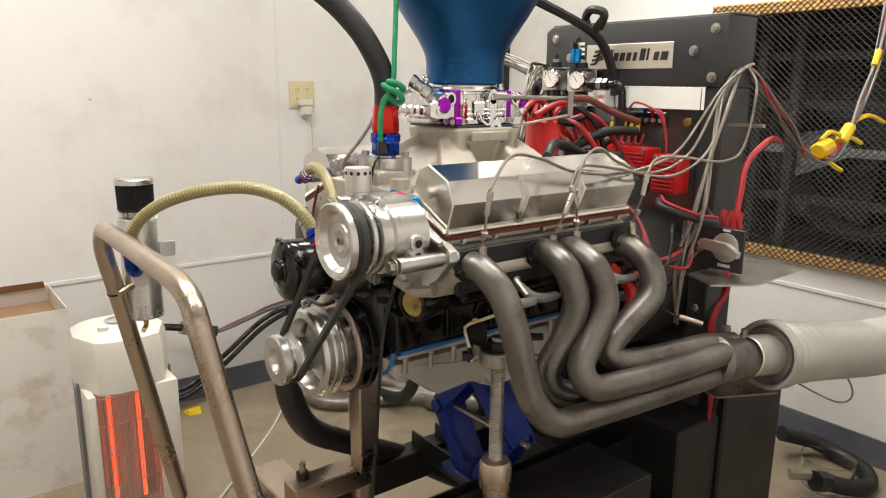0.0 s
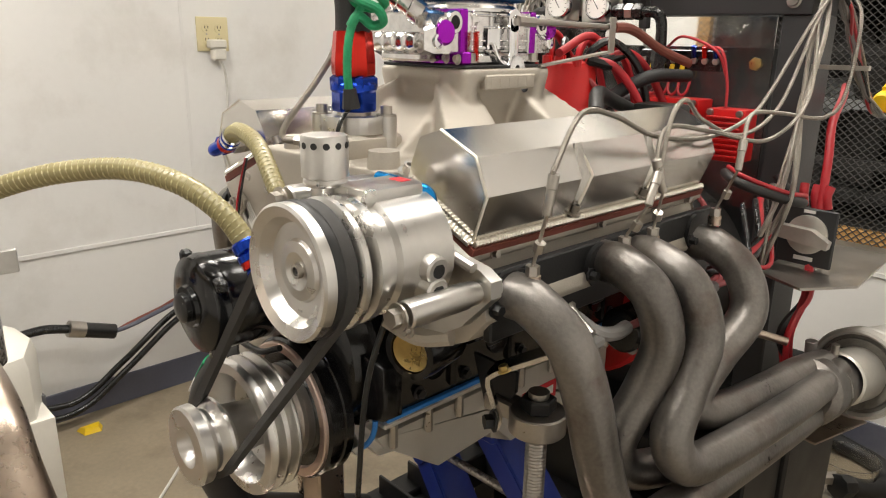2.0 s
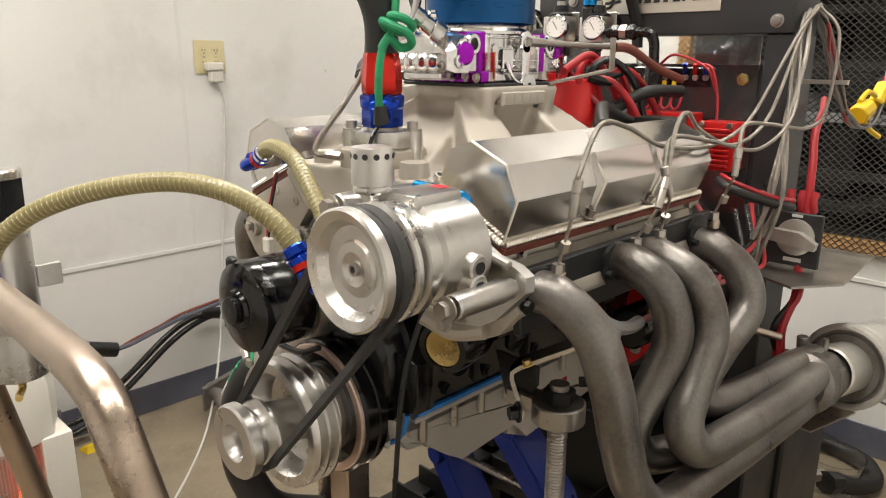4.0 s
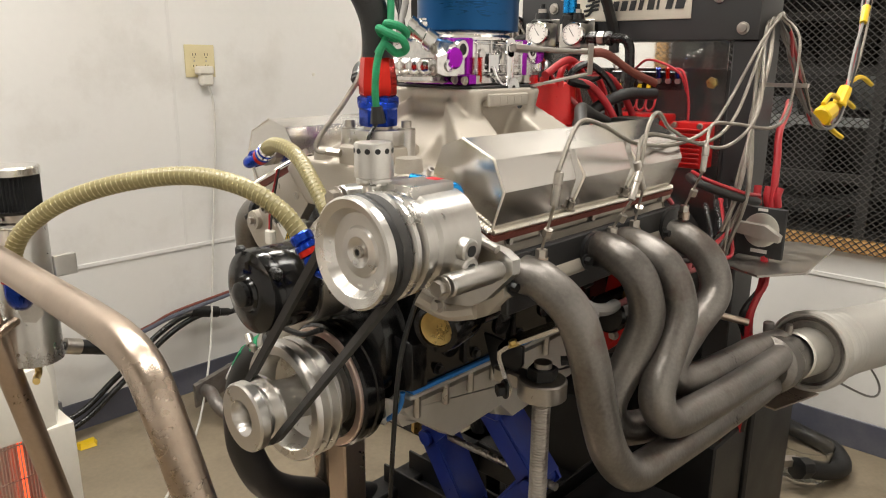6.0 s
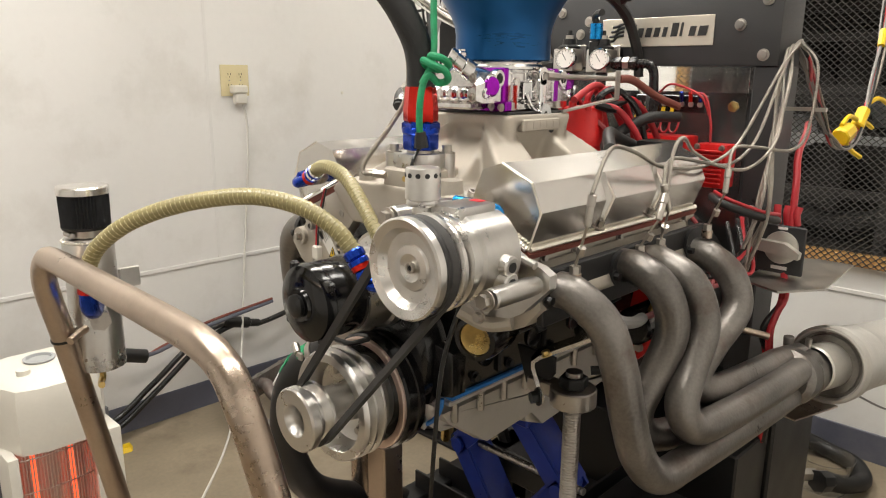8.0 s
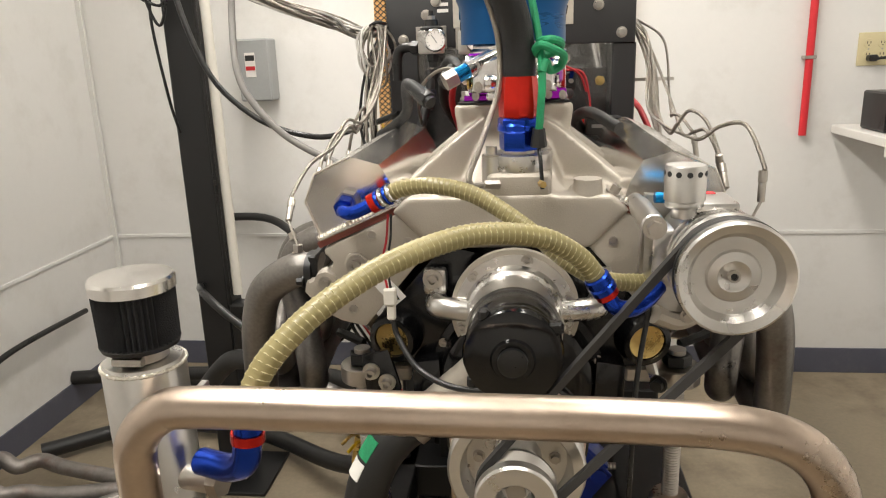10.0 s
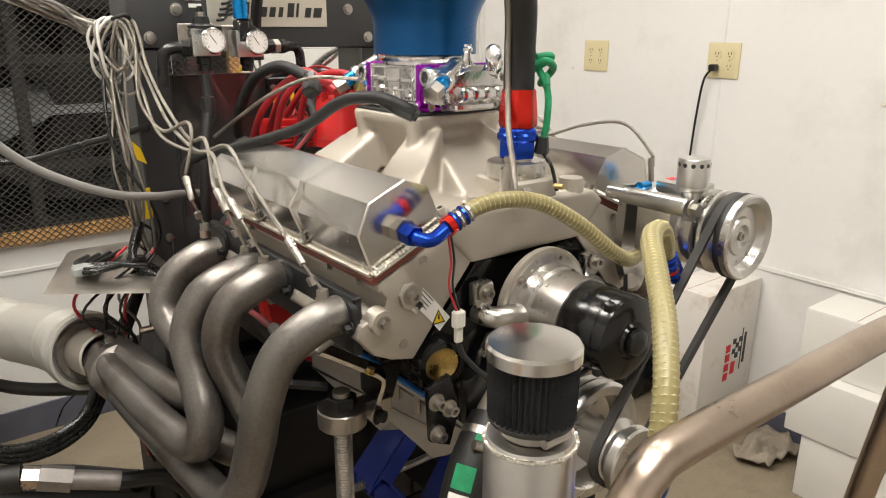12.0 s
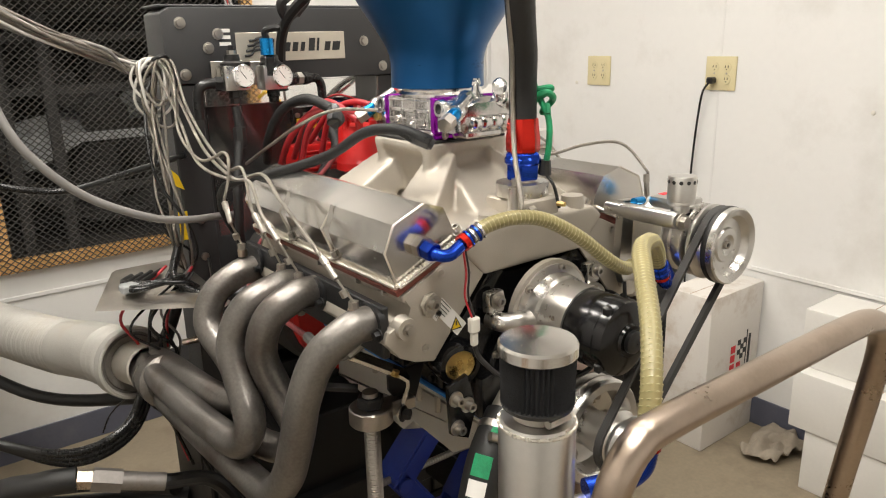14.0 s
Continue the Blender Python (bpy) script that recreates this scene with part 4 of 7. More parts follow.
part("end_button", lathe((-0.002, -0.186, 0.978), AX, [(0.016, -0.004), (0.016, 0.004), (0.013, 0.006), (0.005, 0.006)], 24), PLASTIC, motor)
for k in range(4):
    a = 2 * math.pi * k / 4 + 0.6
    part("can_lug", box((-0.002 + 0.052 * math.cos(a) - 0.007, -0.172, 0.978 + 0.056 * math.sin(a) - 0.007), (-0.002 + 0.056 * math.cos(a) + 0.007, -0.160, 0.978 + 0.056 * math.sin(a) + 0.007), 0.003), PLASTIC, motor)
for k in range(6):
    a = 2 * math.pi * k / 6 + 0.3
    part("pump_bolt", socketbolt((-0.002 + 0.069 * math.cos(a), -0.038, 0.978 + 0.069 * math.sin(a)), AX, 0.0045, 0.006), STEEL, wp)
for s in (1, -1):
    bm = tube([(s * 0.045, -0.045, 0.982), (s * 0.075, -0.045, 0.985), (s * 0.098, -0.035, 0.985), (s * 0.102, -0.010, 0.985)], 0.0140, 18)
    arm = part("pump_outlet", bm, MACHINED, wp, "cast aluminium pump outlet leg")
    part("outlet_ear", box((s * 0.102 - 0.015, -0.026, 0.996), (s * 0.102 + 0.015, -0.008, 1.030), 0.006, None, 2), MACHINED, arm)
    part("outlet_bolt", socketbolt((s * 0.104, -0.028, 1.018), AX, 0.0075, 0.010), STEEL, arm)
part("pump_inlet", tube([(-0.025, -0.045, 0.93), (-0.06, -0.042, 0.895), (-0.095, -0.046, 0.862), (-0.122, -0.056, 0.843)], 0.023, 20), CAST, wp, "cast pump inlet elbow")

# vacuum pump on its bracket
VX, VZ = 0.214, 1.071
vp = part("vacuum_pump", lathe((VX, -0.052, VZ), AX, [(0.046, 0), (0.054, 0.004), (0.054, 0.062), (0.050, 0.066), (0.050, 0.074), (0.056, 0.078), (0.056, 0.086), (0.048, 0.090), (0.03, 0.092)], 44), MACHINED, engine, "machined aluminium vacuum pump")
part("pump_cap_block", box((VX - 0.03, -0.125, VZ + 0.046), (VX + 0.018, -0.06, VZ + 0.061), 0.004, None, 2), MACHINED, vp)
part("side_port_block", box((VX - 0.068, -0.115, VZ - 0.035), (VX - 0.03, -0.06, VZ + 0.03), 0.005, None, 2), MACHINED, vp)
part("red_mark", box((VX - 0.012, -0.075, VZ + 0.0608), (VX + 0.005, -0.064, VZ + 0.0618), 0.0003), REDINK, vp)
part("blue_port", tube([(VX + 0.004, -0.066, VZ + 0.049), (VX + 0.008, -0.056, VZ + 0.051), (VX + 0.011, -0.049, VZ + 0.046), (VX + 0.012, -0.047, VZ + 0.034)], 0.0075, 12), LIGHTBLUE, vp, "bright blue anodised port elbow")
pul = part("pump_pulley", lathe((VX, -0.146, VZ), AX, [(0.02, 0), (0.053, 0.0), (0.0575, 0.004), (0.0575, 0.009), (0.047, 0.016), (0.047, 0.022), (0.0575, 0.029), (0.0575, 0.046), (0.055, 0.048), (0.046, 0.044), (0.040, 0.034), (0.027, 0.033), (0.025, 0.036), (0.016, 0.037), (0.012, 0.034), (0.004, 0.0335)], 56), SPUN, vp, "turned aluminium drive pulley")
part("centre_screw", lathe((VX, -0.1825, VZ), AX, [(0.0062, -0.004), (0.0062, 0.0015), (0.0038, 0.0015), (0.0034, -0.002)], 16), STEEL, pul)
part("screw_socket", cyl((VX, -0.1815, VZ), (VX, -0.1822, VZ), 0.0033, seg=6), INK, pul)
part("pulley_groove", lathe((VX, -0.1745, VZ), AX, [(0.0576, 0), (0.0582, 0.001), (0.0582, 0.0075), (0.0576, 0.0085)], 56, None, False), RUBBER, pul, "black belt edge in the pulley groove")
for dx, dz in ((0.057, -0.003), (0.057, -0.022)):
    part("port_boss", cyl((VX + dx - 0.014, -0.085, VZ + dz), (VX + dx + 0.008, -0.085, VZ + dz - 0.002), 0.0125, seg=18, bevel=0.002), MACHINED, vp)
    part("port_bore", cyl((VX + dx + 0.0075, -0.085, VZ + dz - 0.002), (VX + dx + 0.0085, -0.085, VZ + dz - 0.002), 0.0065, seg=14), BLACKMETAL, vp)
bk = part("pump_bracket", loft([[(x, y, z) for x, z in ((0.150, 1.125), (0.190, 1.122), (0.203, 1.106), (0.216, 1.090), (0.232, 1.075), (0.256, 1.063), (0.284, 1.058), (0.298, 1.050), (0.298, 1.034), (0.284, 1.020), (0.262, 0.998), (0.240, 0.985), (0.205, 0.980), (0.160, 0.985), (0.145, 1.02))] for y in (-0.040, -0.026)]), MACHINED, vp, "aluminium pump mounting plate")
part("plate_rib", tube([(0.205, -0.044, 1.108), (0.222, -0.044, 1.086), (0.244, -0.044, 1.070), (0.280, -0.044, 1.060)], 0.005, 8), MACHINED, bk)
for x, z, y1 in ((0.066, -0.034, -0.128), (-0.072, 0.042, -0.148)):
    st = part("bracket_post", lathe((VX + x, -0.014, VZ + z), AX, [(0.0095, 0), (0.0095, 0.030), (0.0115, 0.030), (0.0115, 0.040), (0.0125, 0.042), (0.0125, -y1 - 0.02), (0.011, -y1 - 0.018)], 24), MACHINED, bk)
    part("post_bolt", hexbolt((VX + x, y1 - 0.002, VZ + z), AX, 0.0085, 0.008), STEEL, st)
part("bracket_foot", tube([(VX - 0.05, -0.046, VZ - 0.09), (VX - 0.02, -0.03, VZ - 0.105), (VX + 0.01, -0.014, VZ - 0.10)], 0.012, 10), CAST, bk)
for x, z in ((-0.055, -0.055), (-0.012, -0.09)):
    part("bracket_bolt", hexbolt((VX + x, -0.052, VZ + z), AX, 0.0065, 0.006), STEEL, bk)
br = part("breather", lathe((0.175, -0.125, 1.118), (0, 0, 1), [(0.013, 0), (0.013, 0.010), (0.0185, 0.011), (0.0195, 0.013), (0.0195, 0.016), (0.0185, 0.018), (0.0208, 0.019), (0.0208, 0.053), (0.0195, 0.055), (0.004, 0.056)], 36), MACHINED, vp, "turned aluminium breather cap")
for k in range(12):
    a = 2 * math.pi * k / 12
    c, s = math.cos(a), math.sin(a)
    part("vent_hole", cyl((0.175 + 0.0205 * c, -0.125 + 0.0205 * s, 1.165), (0.175 + 0.0211 * c, -0.125 + 0.0211 * s, 1.165), 0.0030, seg=10), INK, br)
part("blue_outlet", cyl((VX - 0.032, -0.05, VZ + 0.052), (VX - 0.056, -0.052, VZ + 0.053), 0.0065, seg=14), LIGHTBLUE, vp, "bright blue anodised plug")

# belt round both pulleys
def belt(c1, r1, c2, r2, y, width, depth):
    """Outer loop of an open belt in the xz plane."""
    (x1, z1), (x2, z2) = c1, c2
    d = math.hypot(x2 - x1, z2 - z1)
    base = math.atan2(z2 - z1, x2 - x1)
    off = math.acos((r1 - r2) / d)
    arc = []
    a0, a1 = base + off, base - off + 2 * math.pi
    for k in range(21):
        a = a0 + (a1 - a0) * k / 20
        arc.append((x1, z1, r1, a))
    for k in range(21):
        a = base - off + 2 * off * k / 20
        arc.append((x2, z2, r2, a))
    secs = []
    for x, z, r, a in arc:
        c, s = math.cos(a), math.sin(a)
        secs.append([(x + (r + e) * c, y + w, z + (r + e) * s) for e, w in ((0, -width / 3), (0, width / 3), (depth, width / 2), (depth, -width / 2))])
    secs.append(secs[0])
    return loft(secs, None, False)


part("drive_belt", belt((VX, VZ), 0.0485, (0, CZ), 0.0375, -0.168, 0.0115, 0.0085), BELT, engine, "worn black V-belt")

# red bellhousing and flywheel at the back
part("bellhousing", lathe((0, 0.502, 0.86), (0, 1, 0), [(0.10, 0), (0.165, 0.0), (0.172, 0.008), (0.172, 0.03), (0.16, 0.04), (0.14, 0.07), (0.12, 0.075)], 44), REDPLASTIC, engine, "red painted scatter shield")
for k in range(10):
    a = 2 * math.pi * k / 10
    part("shield_bolt", hexbolt((0.157 * math.cos(a), 0.502, 0.86 + 0.157 * math.sin(a)), (0, -1, 0), 0.007, 0.007), STEEL, engine)

# stickers on the left head
def tag_plate(cx, cz, w, h, tilt, thick, material, name, parent, label=""):
    c, s = math.cos(tilt), math.sin(tilt)
    ring = [(cx + a * c - b * s, cz + a * s + b * c) for a, b in ((-w / 2, -h / 2), (w / 2, -h / 2), (w / 2, h / 2), (-w / 2, h / 2))]
    return part(name, prism(ring, -0.0123 - thick, -0.0122), material, parent, label)


T = math.atan2(0.114, -0.098) + math.pi
sticker = tag_plate(-0.172, 1.000, 0.064, 0.022, -0.86, 0.0004, PAPER, "warning_label", engine, "white warning label with a yellow triangle")
c, s = math.cos(-0.86), math.sin(-0.86)
px, pz = -0.172 + 0.016 * c, 1.000 + 0.016 * s
part("warning_triangle", prism([(px - 0.0105, pz - 0.009), (px + 0.0105, pz - 0.009), (px, pz + 0.010)], -0.0132, -0.0127), INK, sticker)
part("warning_field", prism([(px - 0.0075, pz - 0.0072), (px + 0.0075, pz - 0.0072), (px, pz + 0.0072)], -0.0136, -0.0133), YELLOW, sticker)
part("warning_mark", prism([(px - 0.0012, pz - 0.003), (px + 0.0012, pz - 0.003), (px + 0.0014, pz + 0.004), (px - 0.0014, pz + 0.004)], -0.0139, -0.0137), INK, sticker)
for k in range(4):
    tag_plate(-0.188 + 0.0035 * k, 1.011 + 0.003 * k, 0.024, 0.0011, -0.86, 0.0007, INK, "text_bar", sticker)
sticker = tag_plate(-0.196, 1.012, 0.020, 0.016, -0.86, 0.0004, PAPER, "data_label", engine, "white data label with dark bars")
for k in range(7):
    tag_plate(-0.202 + 0.002 * k, 1.019 - 0.0023 * k, 0.001, 0.010, -0.86, 0.0007, INK, "code_bar", sticker)
lug = part("lifting_lug", prism([(-0.222, 1.030), (-0.214, 1.042), (-0.200, 1.043), (-0.188, 1.032), (-0.192, 1.018), (-0.206, 1.008), (-0.216, 1.014)], -0.017, -0.0125, 0.001), CAST, engine)
part("lug_bolt", socketbolt((-0.205, -0.017, 1.028), AX, 0.0075, 0.010), STEEL, lug)

for ob in engine.children:
    if ob.name.split(".")[0] in ("warning_label", "data_label", "lifting_lug"):
        ob.location += Vector((0.0, 0.0075, 0.004))

# black plate with bolts low on the left front of the block
pl = part("front_mount_plate", prism([(-0.200, 0.915), (-0.165, 0.925), (-0.150, 0.87), (-0.165, 0.825), (-0.195, 0.84)], -0.035, -0.026, 0.002), BLOCK, engine)
for x, z in ((-0.188, 0.895), (-0.168, 0.88), (-0.186, 0.85)):
    part("plate_bolt", socketbolt((x, -0.035, z), AX, 0.0068, 0.014), STEEL, pl)

# starter with its red end at the flywheel
st = part("starter_motor", cyl((0.205, 0.33, 0.872), (0.205, 0.47, 0.872), 0.032, seg=24, bevel=0.004), BLOCK, engine, "black starter motor with a red end")
part("starter_end", lathe((0.215, 0.47, 0.878), (0, 1, 0), [(0.02, 0), (0.028, 0.004), (0.028, 0.022), (0.02, 0.026)], 24), REDPLASTIC, st, "red starter end cap")
part("starter_post", cyl((0.225, 0.35, 0.90), (0.232, 0.345, 0.915), 0.006, seg=6), BRASS, st)
# freeze plugs, ribs and bolts down each side of the block
for s in (1, -1):
    for y in (0.075, 0.19, 0.305, 0.42):
        part("side_plug", lathe((s * 0.1055, y, 0.868), (s, 0, 0), [(0.019, 0), (0.019, 0.003), (0.016, 0.002), (0.004, 0.002)], 20), BLOCK, engine)
    for y in (0.05, 0.13, 0.24, 0.36, 0.46):
        part("head_stud", hexbolt((s * 0.218, y, 0.952), (s * 0.6, 0, -0.8), 0.008, 0.010), BLACKMETAL, engine)
        part("side_bolt", hexbolt((s * 0.105, y, 0.838), (s, 0, 0), 0.006, 0.006), BLACKMETAL, engine)

# ---------- things on and round the engine ----------
hat = thing("air_inlet_funnel", (0, 0.23, 1.296), "blue spun aluminium air inlet funnel on the carburettor", "air funnel")
part("funnel", lathe((-0.006, 0.23, 1.300), (0, 0, 1), [(0.0765, 0), (0.0765, 0.040), (0.0785, 0.052), (0.084, 0.066), (0.094, 0.084), (0.107, 0.104), (0.121, 0.125), (0.133, 0.145), (0.141, 0.160), (0.144, 0.170), (0.144, 0.176), (0.140, 0.176), (0.137, 0.16), (0.10, 0.105), (0.074, 0.06), (0.074, 0.001)], 72, None, False), HATBLUE, hat, "blue lacquered funnel")
part("top_band", lathe((-0.006, 0.23, 1.474), (0, 0, 1), [(0.146, -0.003), (0.146, 0.06), (0.142, 0.06), (0.141, -0.001)], 64, None, False), SLEEVE, hat, "bare metal band")
part("air_meter", lathe((-0.006, 0.23, 1.534), (0, 0, 1), [(0.15, 0), (0.15, 0.16), (0.14, 0.17), (0.14, 0.165)], 48, None, False), SLEEVE, hat)
strap = thing("rubber_strap", (-0.03, 0.70, 1.3), "black rubber strap hooked from the funnel to the panel", "strap")
part("band", tube([(-0.045, 0.735, 1.275), (-0.05, 0.73, 1.33), (-0.06, 0.66, 1.42), (-0.075, 0.42, 1.50), (-0.09, 0.30, 1.55)], 0.011, 8), RUBBER, strap)
part("knot", tube([(-0.04, 0.66, 1.43), (-0.02, 0.65, 1.46), (-0.05, 0.64, 1.47), (-0.075, 0.65, 1.45), (-0.06, 0.66, 1.425), (-0.03, 0.655, 1.445)], 0.010, 8), RUBBER, strap)
part("hook", tube([(-0.045, 0.735, 1.275), (-0.042, 0.735, 1.25), (-0.03, 0.735, 1.24), (-0.02, 0.735, 1.25)], 0.003, 8), STEEL, strap)

coolant = thing("coolant_hose", (0.004, 0.036, 1.166), "black braided coolant hose with red and blue fitting", "hose")
path = [(0.004, 0.036, 1.235), (0.003, 0.036, 1.30), (-0.010, 0.022, 1.35), (-0.036, 0.0, 1.40), (-0.078, -0.04, 1.455), (-0.14, -0.10, 1.51), (-0.26, -0.20, 1.58), (-0.5, -0.25, 1.66), (-0.9, -0.1, 1.75), (-1.3, 0.2, 1.85), (-1.73, 0.4, 1.9)]
part("hose_body", tube(path, 0.0205, 22, 8), BRAID, coolant)
part("steel_neck", lathe((0.004, 0.036, 1.160), (0, 0, 1), [(0.020, 0), (0.020, 0.012)], 24), STEEL, coolant)
part("blue_nut", lathe((0.004, 0.036, 1.170), (0, 0, 1), [(0.0245, 0), (0.026, 0.003), (0.026, 0.022), (0.0235, 0.024), (0.027, 0.026), (0.028, 0.029), (0.028, 0.038), (0.024, 0.041)], 6), BLUE, coolant, "blue anodised hose nut")
part("blue_collar", lathe((0.004, 0.036, 1.192), (0, 0, 1), [(0.025, 0), (0.0275, 0.003), (0.0275, 0.009), (0.025, 0.012)], 24), BLUE, coolant)
part("red_socket", lathe((0.004, 0.036, 1.210), (0, 0, 1), [(0.0235, 0), (0.0255, 0.003), (0.0255, 0.018), (0.0225, 0.048), (0.0215, 0.050)], 8), RED, coolant, "red anodised hose socket")
rope = thing("green_cord", (0.03, 0.02, 1.18), "bright green braided cord knotted beside the hose", "cord")
part("strand", tube([(0.028, 0.012, 1.190), (0.030, 0.008, 1.22), (0.032, 0.012, 1.26), (0.029, 0.036, 1.30), (0.018, 0.048, 1.36), (-0.002, 0.066, 1.46), (-0.06, 0.12, 1.8), (-0.10, 0.16, ZC)], 0.0048, 10), GREEN, rope)
part("knot", tube([(0.029, 0.030, 1.300), (0.042, 0.020, 1.302), (0.054, 0.030, 1.298), (0.052, 0.044, 1.290), (0.036, 0.044, 1.284), (0.024, 0.030, 1.288), (0.030, 0.016, 1.296), (0.046, 0.018, 1.290), (0.058, 0.030, 1.282), (0.054, 0.040, 1.270), (0.042, 0.034, 1.266), (0.036, 0.020, 1.276), (0.031, 0.012, 1.264)], 0.0052, 10, 8), GREEN, rope)
part("end_boot", cyl((0.028, 0.012, 1.198), (0.028, 0.014, 1.176), 0.0075, 0.0105, 8), RUBBER, rope, "black rubber end piece")
part("wire_tail", tube([(0.028, 0.013, 1.178), (0.030, -0.004, 1.160), (0.032, -0.014, 1.128)], 0.0025, 8), PLASTIC, rope)

# ribbed amber hoses
def ribbed(name, pts, label, r=0.0100):
    ob = thing(name, pts[0], label, "hose", "amber ribbed hoses")
    line = resample(pts, 0.0022)
    part("hose_wall", tube(line, r, 16, 0, None, lambda s: 1 + 0.03 * math.cos(s * 2 * math.pi / 0.0064)), HOSE, ob)
    line = resample(pts, 0.0008)
    side, coil = None, []
    for i, p in enumerate(line[:-1]):
        d = (line[i + 1] - p).normalized()
        side = d.orthogonal() if side is None else side
        side = (side - d * side.dot(d)).normalized()
        a = 2 * math.pi * i * 0.0008 / 0.0064
        coil.append(p + (side * math.cos(a) + d.cross(side) * math.sin(a)) * r)
    part("spiral_rib", tube(coil, 0.0009, 5, 0), HOSEWIRE, ob, "pale spiral reinforcement")
    return ob


h1 = ribbed("breather_hose", [(-0.160, -0.040, 1.124), (-0.135, -0.046, 1.137), (-0.095, -0.056, 1.142), (-0.045, -0.064, 1.131), (0.01, -0.078, 1.098), (0.06, -0.088, 1.058), (0.10, -0.085, 1.036), (0.15, -0.062, 1.025)], "amber ribbed hose from valve cover to vacuum pump")
part("cover_bung", cyl((-0.213, 0.008, 1.113), (-0.213, -0.010, 1.112), 0.015, seg=6), STEEL, h1)
part("blue_swivel", cyl((-0.213, -0.010, 1.112), (-0.212, -0.028, 1.109), 0.0128, seg=6), BLUE, h1, "blue anodised swivel nut")
part("blue_elbow", tube([(-0.212, -0.026, 1.109), (-0.209, -0.036, 1.107), (-0.198, -0.042, 1.107), (-0.182, -0.040, 1.113), (-0.172, -0.038, 1.118)], 0.0085, 14), BLUE, h1, "blue anodised elbow")
part("red_collar", cyl((-0.175, -0.038, 1.1165), (-0.167, -0.038, 1.1205), 0.0122, seg=18), RED, h1, "red anodised collar")
for k in range(4):
    p = Vector((-0.166 + 0.0055 * k, -0.0385 - 0.0012 * k, 1.121 + 0.003 * k))
    part("crimp_ring", lathe(p, (0.85, -0.2, 0.47), [(0.0112, 0), (0.0128, 0.0015), (0.0128, 0.0035), (0.0112, 0.005)], 20, None, False), CHROME if k % 2 else BLUE, h1)
h2 = ribbed("catch_can_hose", [(0.086, -0.156, 1.060), (0.062, -0.168, 1.090), (0.02, -0.190, 1.115), (-0.042, -0.222, 1.124), (-0.105, -0.275, 1.114), (-0.158, -0.325, 1.090), (-0.194, -0.356, 1.058), (-0.210, -0.368, 1.030), (-0.214, -0.370, 1.008)], "amber ribbed hose from vacuum pump to catch can", 0.0108)
part("blue_crimp", lathe((0.083, -0.158, 1.064), (0.5, 0.15, -0.8), [(0.012, 0), (0.0138, 0.002), (0.0138, 0.010), (0.012, 0.012), (0.0138, 0.014), (0.0138, 0.020)], 20), BLUE, h2)
part("red_collar", cyl((0.0935, -0.155, 1.047), (0.097, -0.154, 1.041), 0.0126, seg=18), RED, h2)
part("blue_elbow", tube([(0.096, -0.154, 1.042), (0.104, -0.156, 1.030), (0.121, -0.152, 1.026), (0.140, -0.135, 1.030), (0.155, -0.115, 1.038)], 0.0092, 14), BLUE, h2, "blue anodised elbow")
part("blue_end", tube([(-0.214, -0.370, 1.014), (-0.216, -0.371, 0.990), (-0.222, -0.369, 0.968), (-0.242, -0.358, 0.955), (-0.272, -0.345, 0.952)], 0.0122, 14), BLUE, h2, "blue anodised elbow")
part("red_ring", cyl((-0.2155, -0.3705, 0.997), (-0.216, -0.371, 0.989), 0.0142, seg=18), RED, h2)

# catch can
CX, CY = -0.322, -0.328
can = thing("catch_can", (CX, CY, 0.83), "brushed aluminium catch can with pleated breather filter", "catch can")
part("can_body", lathe((CX, CY, 0.832), (0, 0, 1), [(0.030, 0), (0.0355, 0.003), (0.0355, 0.198), (0.033, 0.203), (0.018, 0.204)], 40), MACHINED, can, "brushed aluminium can")
part("can_weld", tube([(CX + 0.0352 * math.cos(a), CY + 0.0352 * math.sin(a), 1.031) for a in (2 * math.pi * k / 120 for k in range(121))], 0.0017, 6, 0, None, lambda q: 1 + 0.3 * math.sin(q * 1400)), WELD, can)
part("neck", cyl((CX, CY, 1.03), (CX, CY, 1.052), 0.019, seg=28), MACHINED, can)
cl = part("hose_clamp", lathe((CX, CY, 1.036), (0, 0, 1), [(0.0215, 0), (0.0225, 0.0005), (0.0225, 0.0105), (0.0215, 0.011)], 32, None, False), STEEL, can, "steel worm-drive clamp")
part("clamp_screw", cyl((CX - 0.012, CY - 0.025, 1.0415), (CX + 0.014, CY - 0.025, 1.0415), 0.0042, seg=8), STEEL, cl)
fb = part("filter_base", lathe((CX, CY, 1.046), (0, 0, 1), [(0.0215, 0), (0.0325, 0.002), (0.034, 0.006), (0.030, 0.007)], 40), RUBBER, can)
N = 44
secs = []
for z, f in ((1.051, 1.0), (1.101, 1.03)):
    secs.append([(CX + (0.0335 if k % 2 else 0.0295) * f * math.cos(math.pi * k / N), CY + (0.0335 if k % 2 else 0.0295) * f * math.sin(math.pi * k / N), z) for k in range(2 * N)])
part("pleats", loft(secs), FILTER, can, "black pleated filter gauze", 20)
part("filter_cap", lathe((CX, CY, 1.098), (0, 0, 1), [(0.0345, 0), (0.0358, 0.001), (0.0358, 0.010), (0.034, 0.0125), (0.0015, 0.0145)], 48), POLISHED, can, "polished filter cap")
part("drain_tap", tube([(CX, CY, 0.834), (CX, CY, 0.815), (CX + 0.012, CY - 0.008, 0.81), (CX + 0.026, CY - 0.012, 0.812)], 0.005, 8), BRASS, can)
part("side_bung", cyl((CX + 0.03, CY - 0.010, 0.925), (CX + 0.058, CY - 0.016, 0.925), 0.0125, seg=18), MACHINED, can)
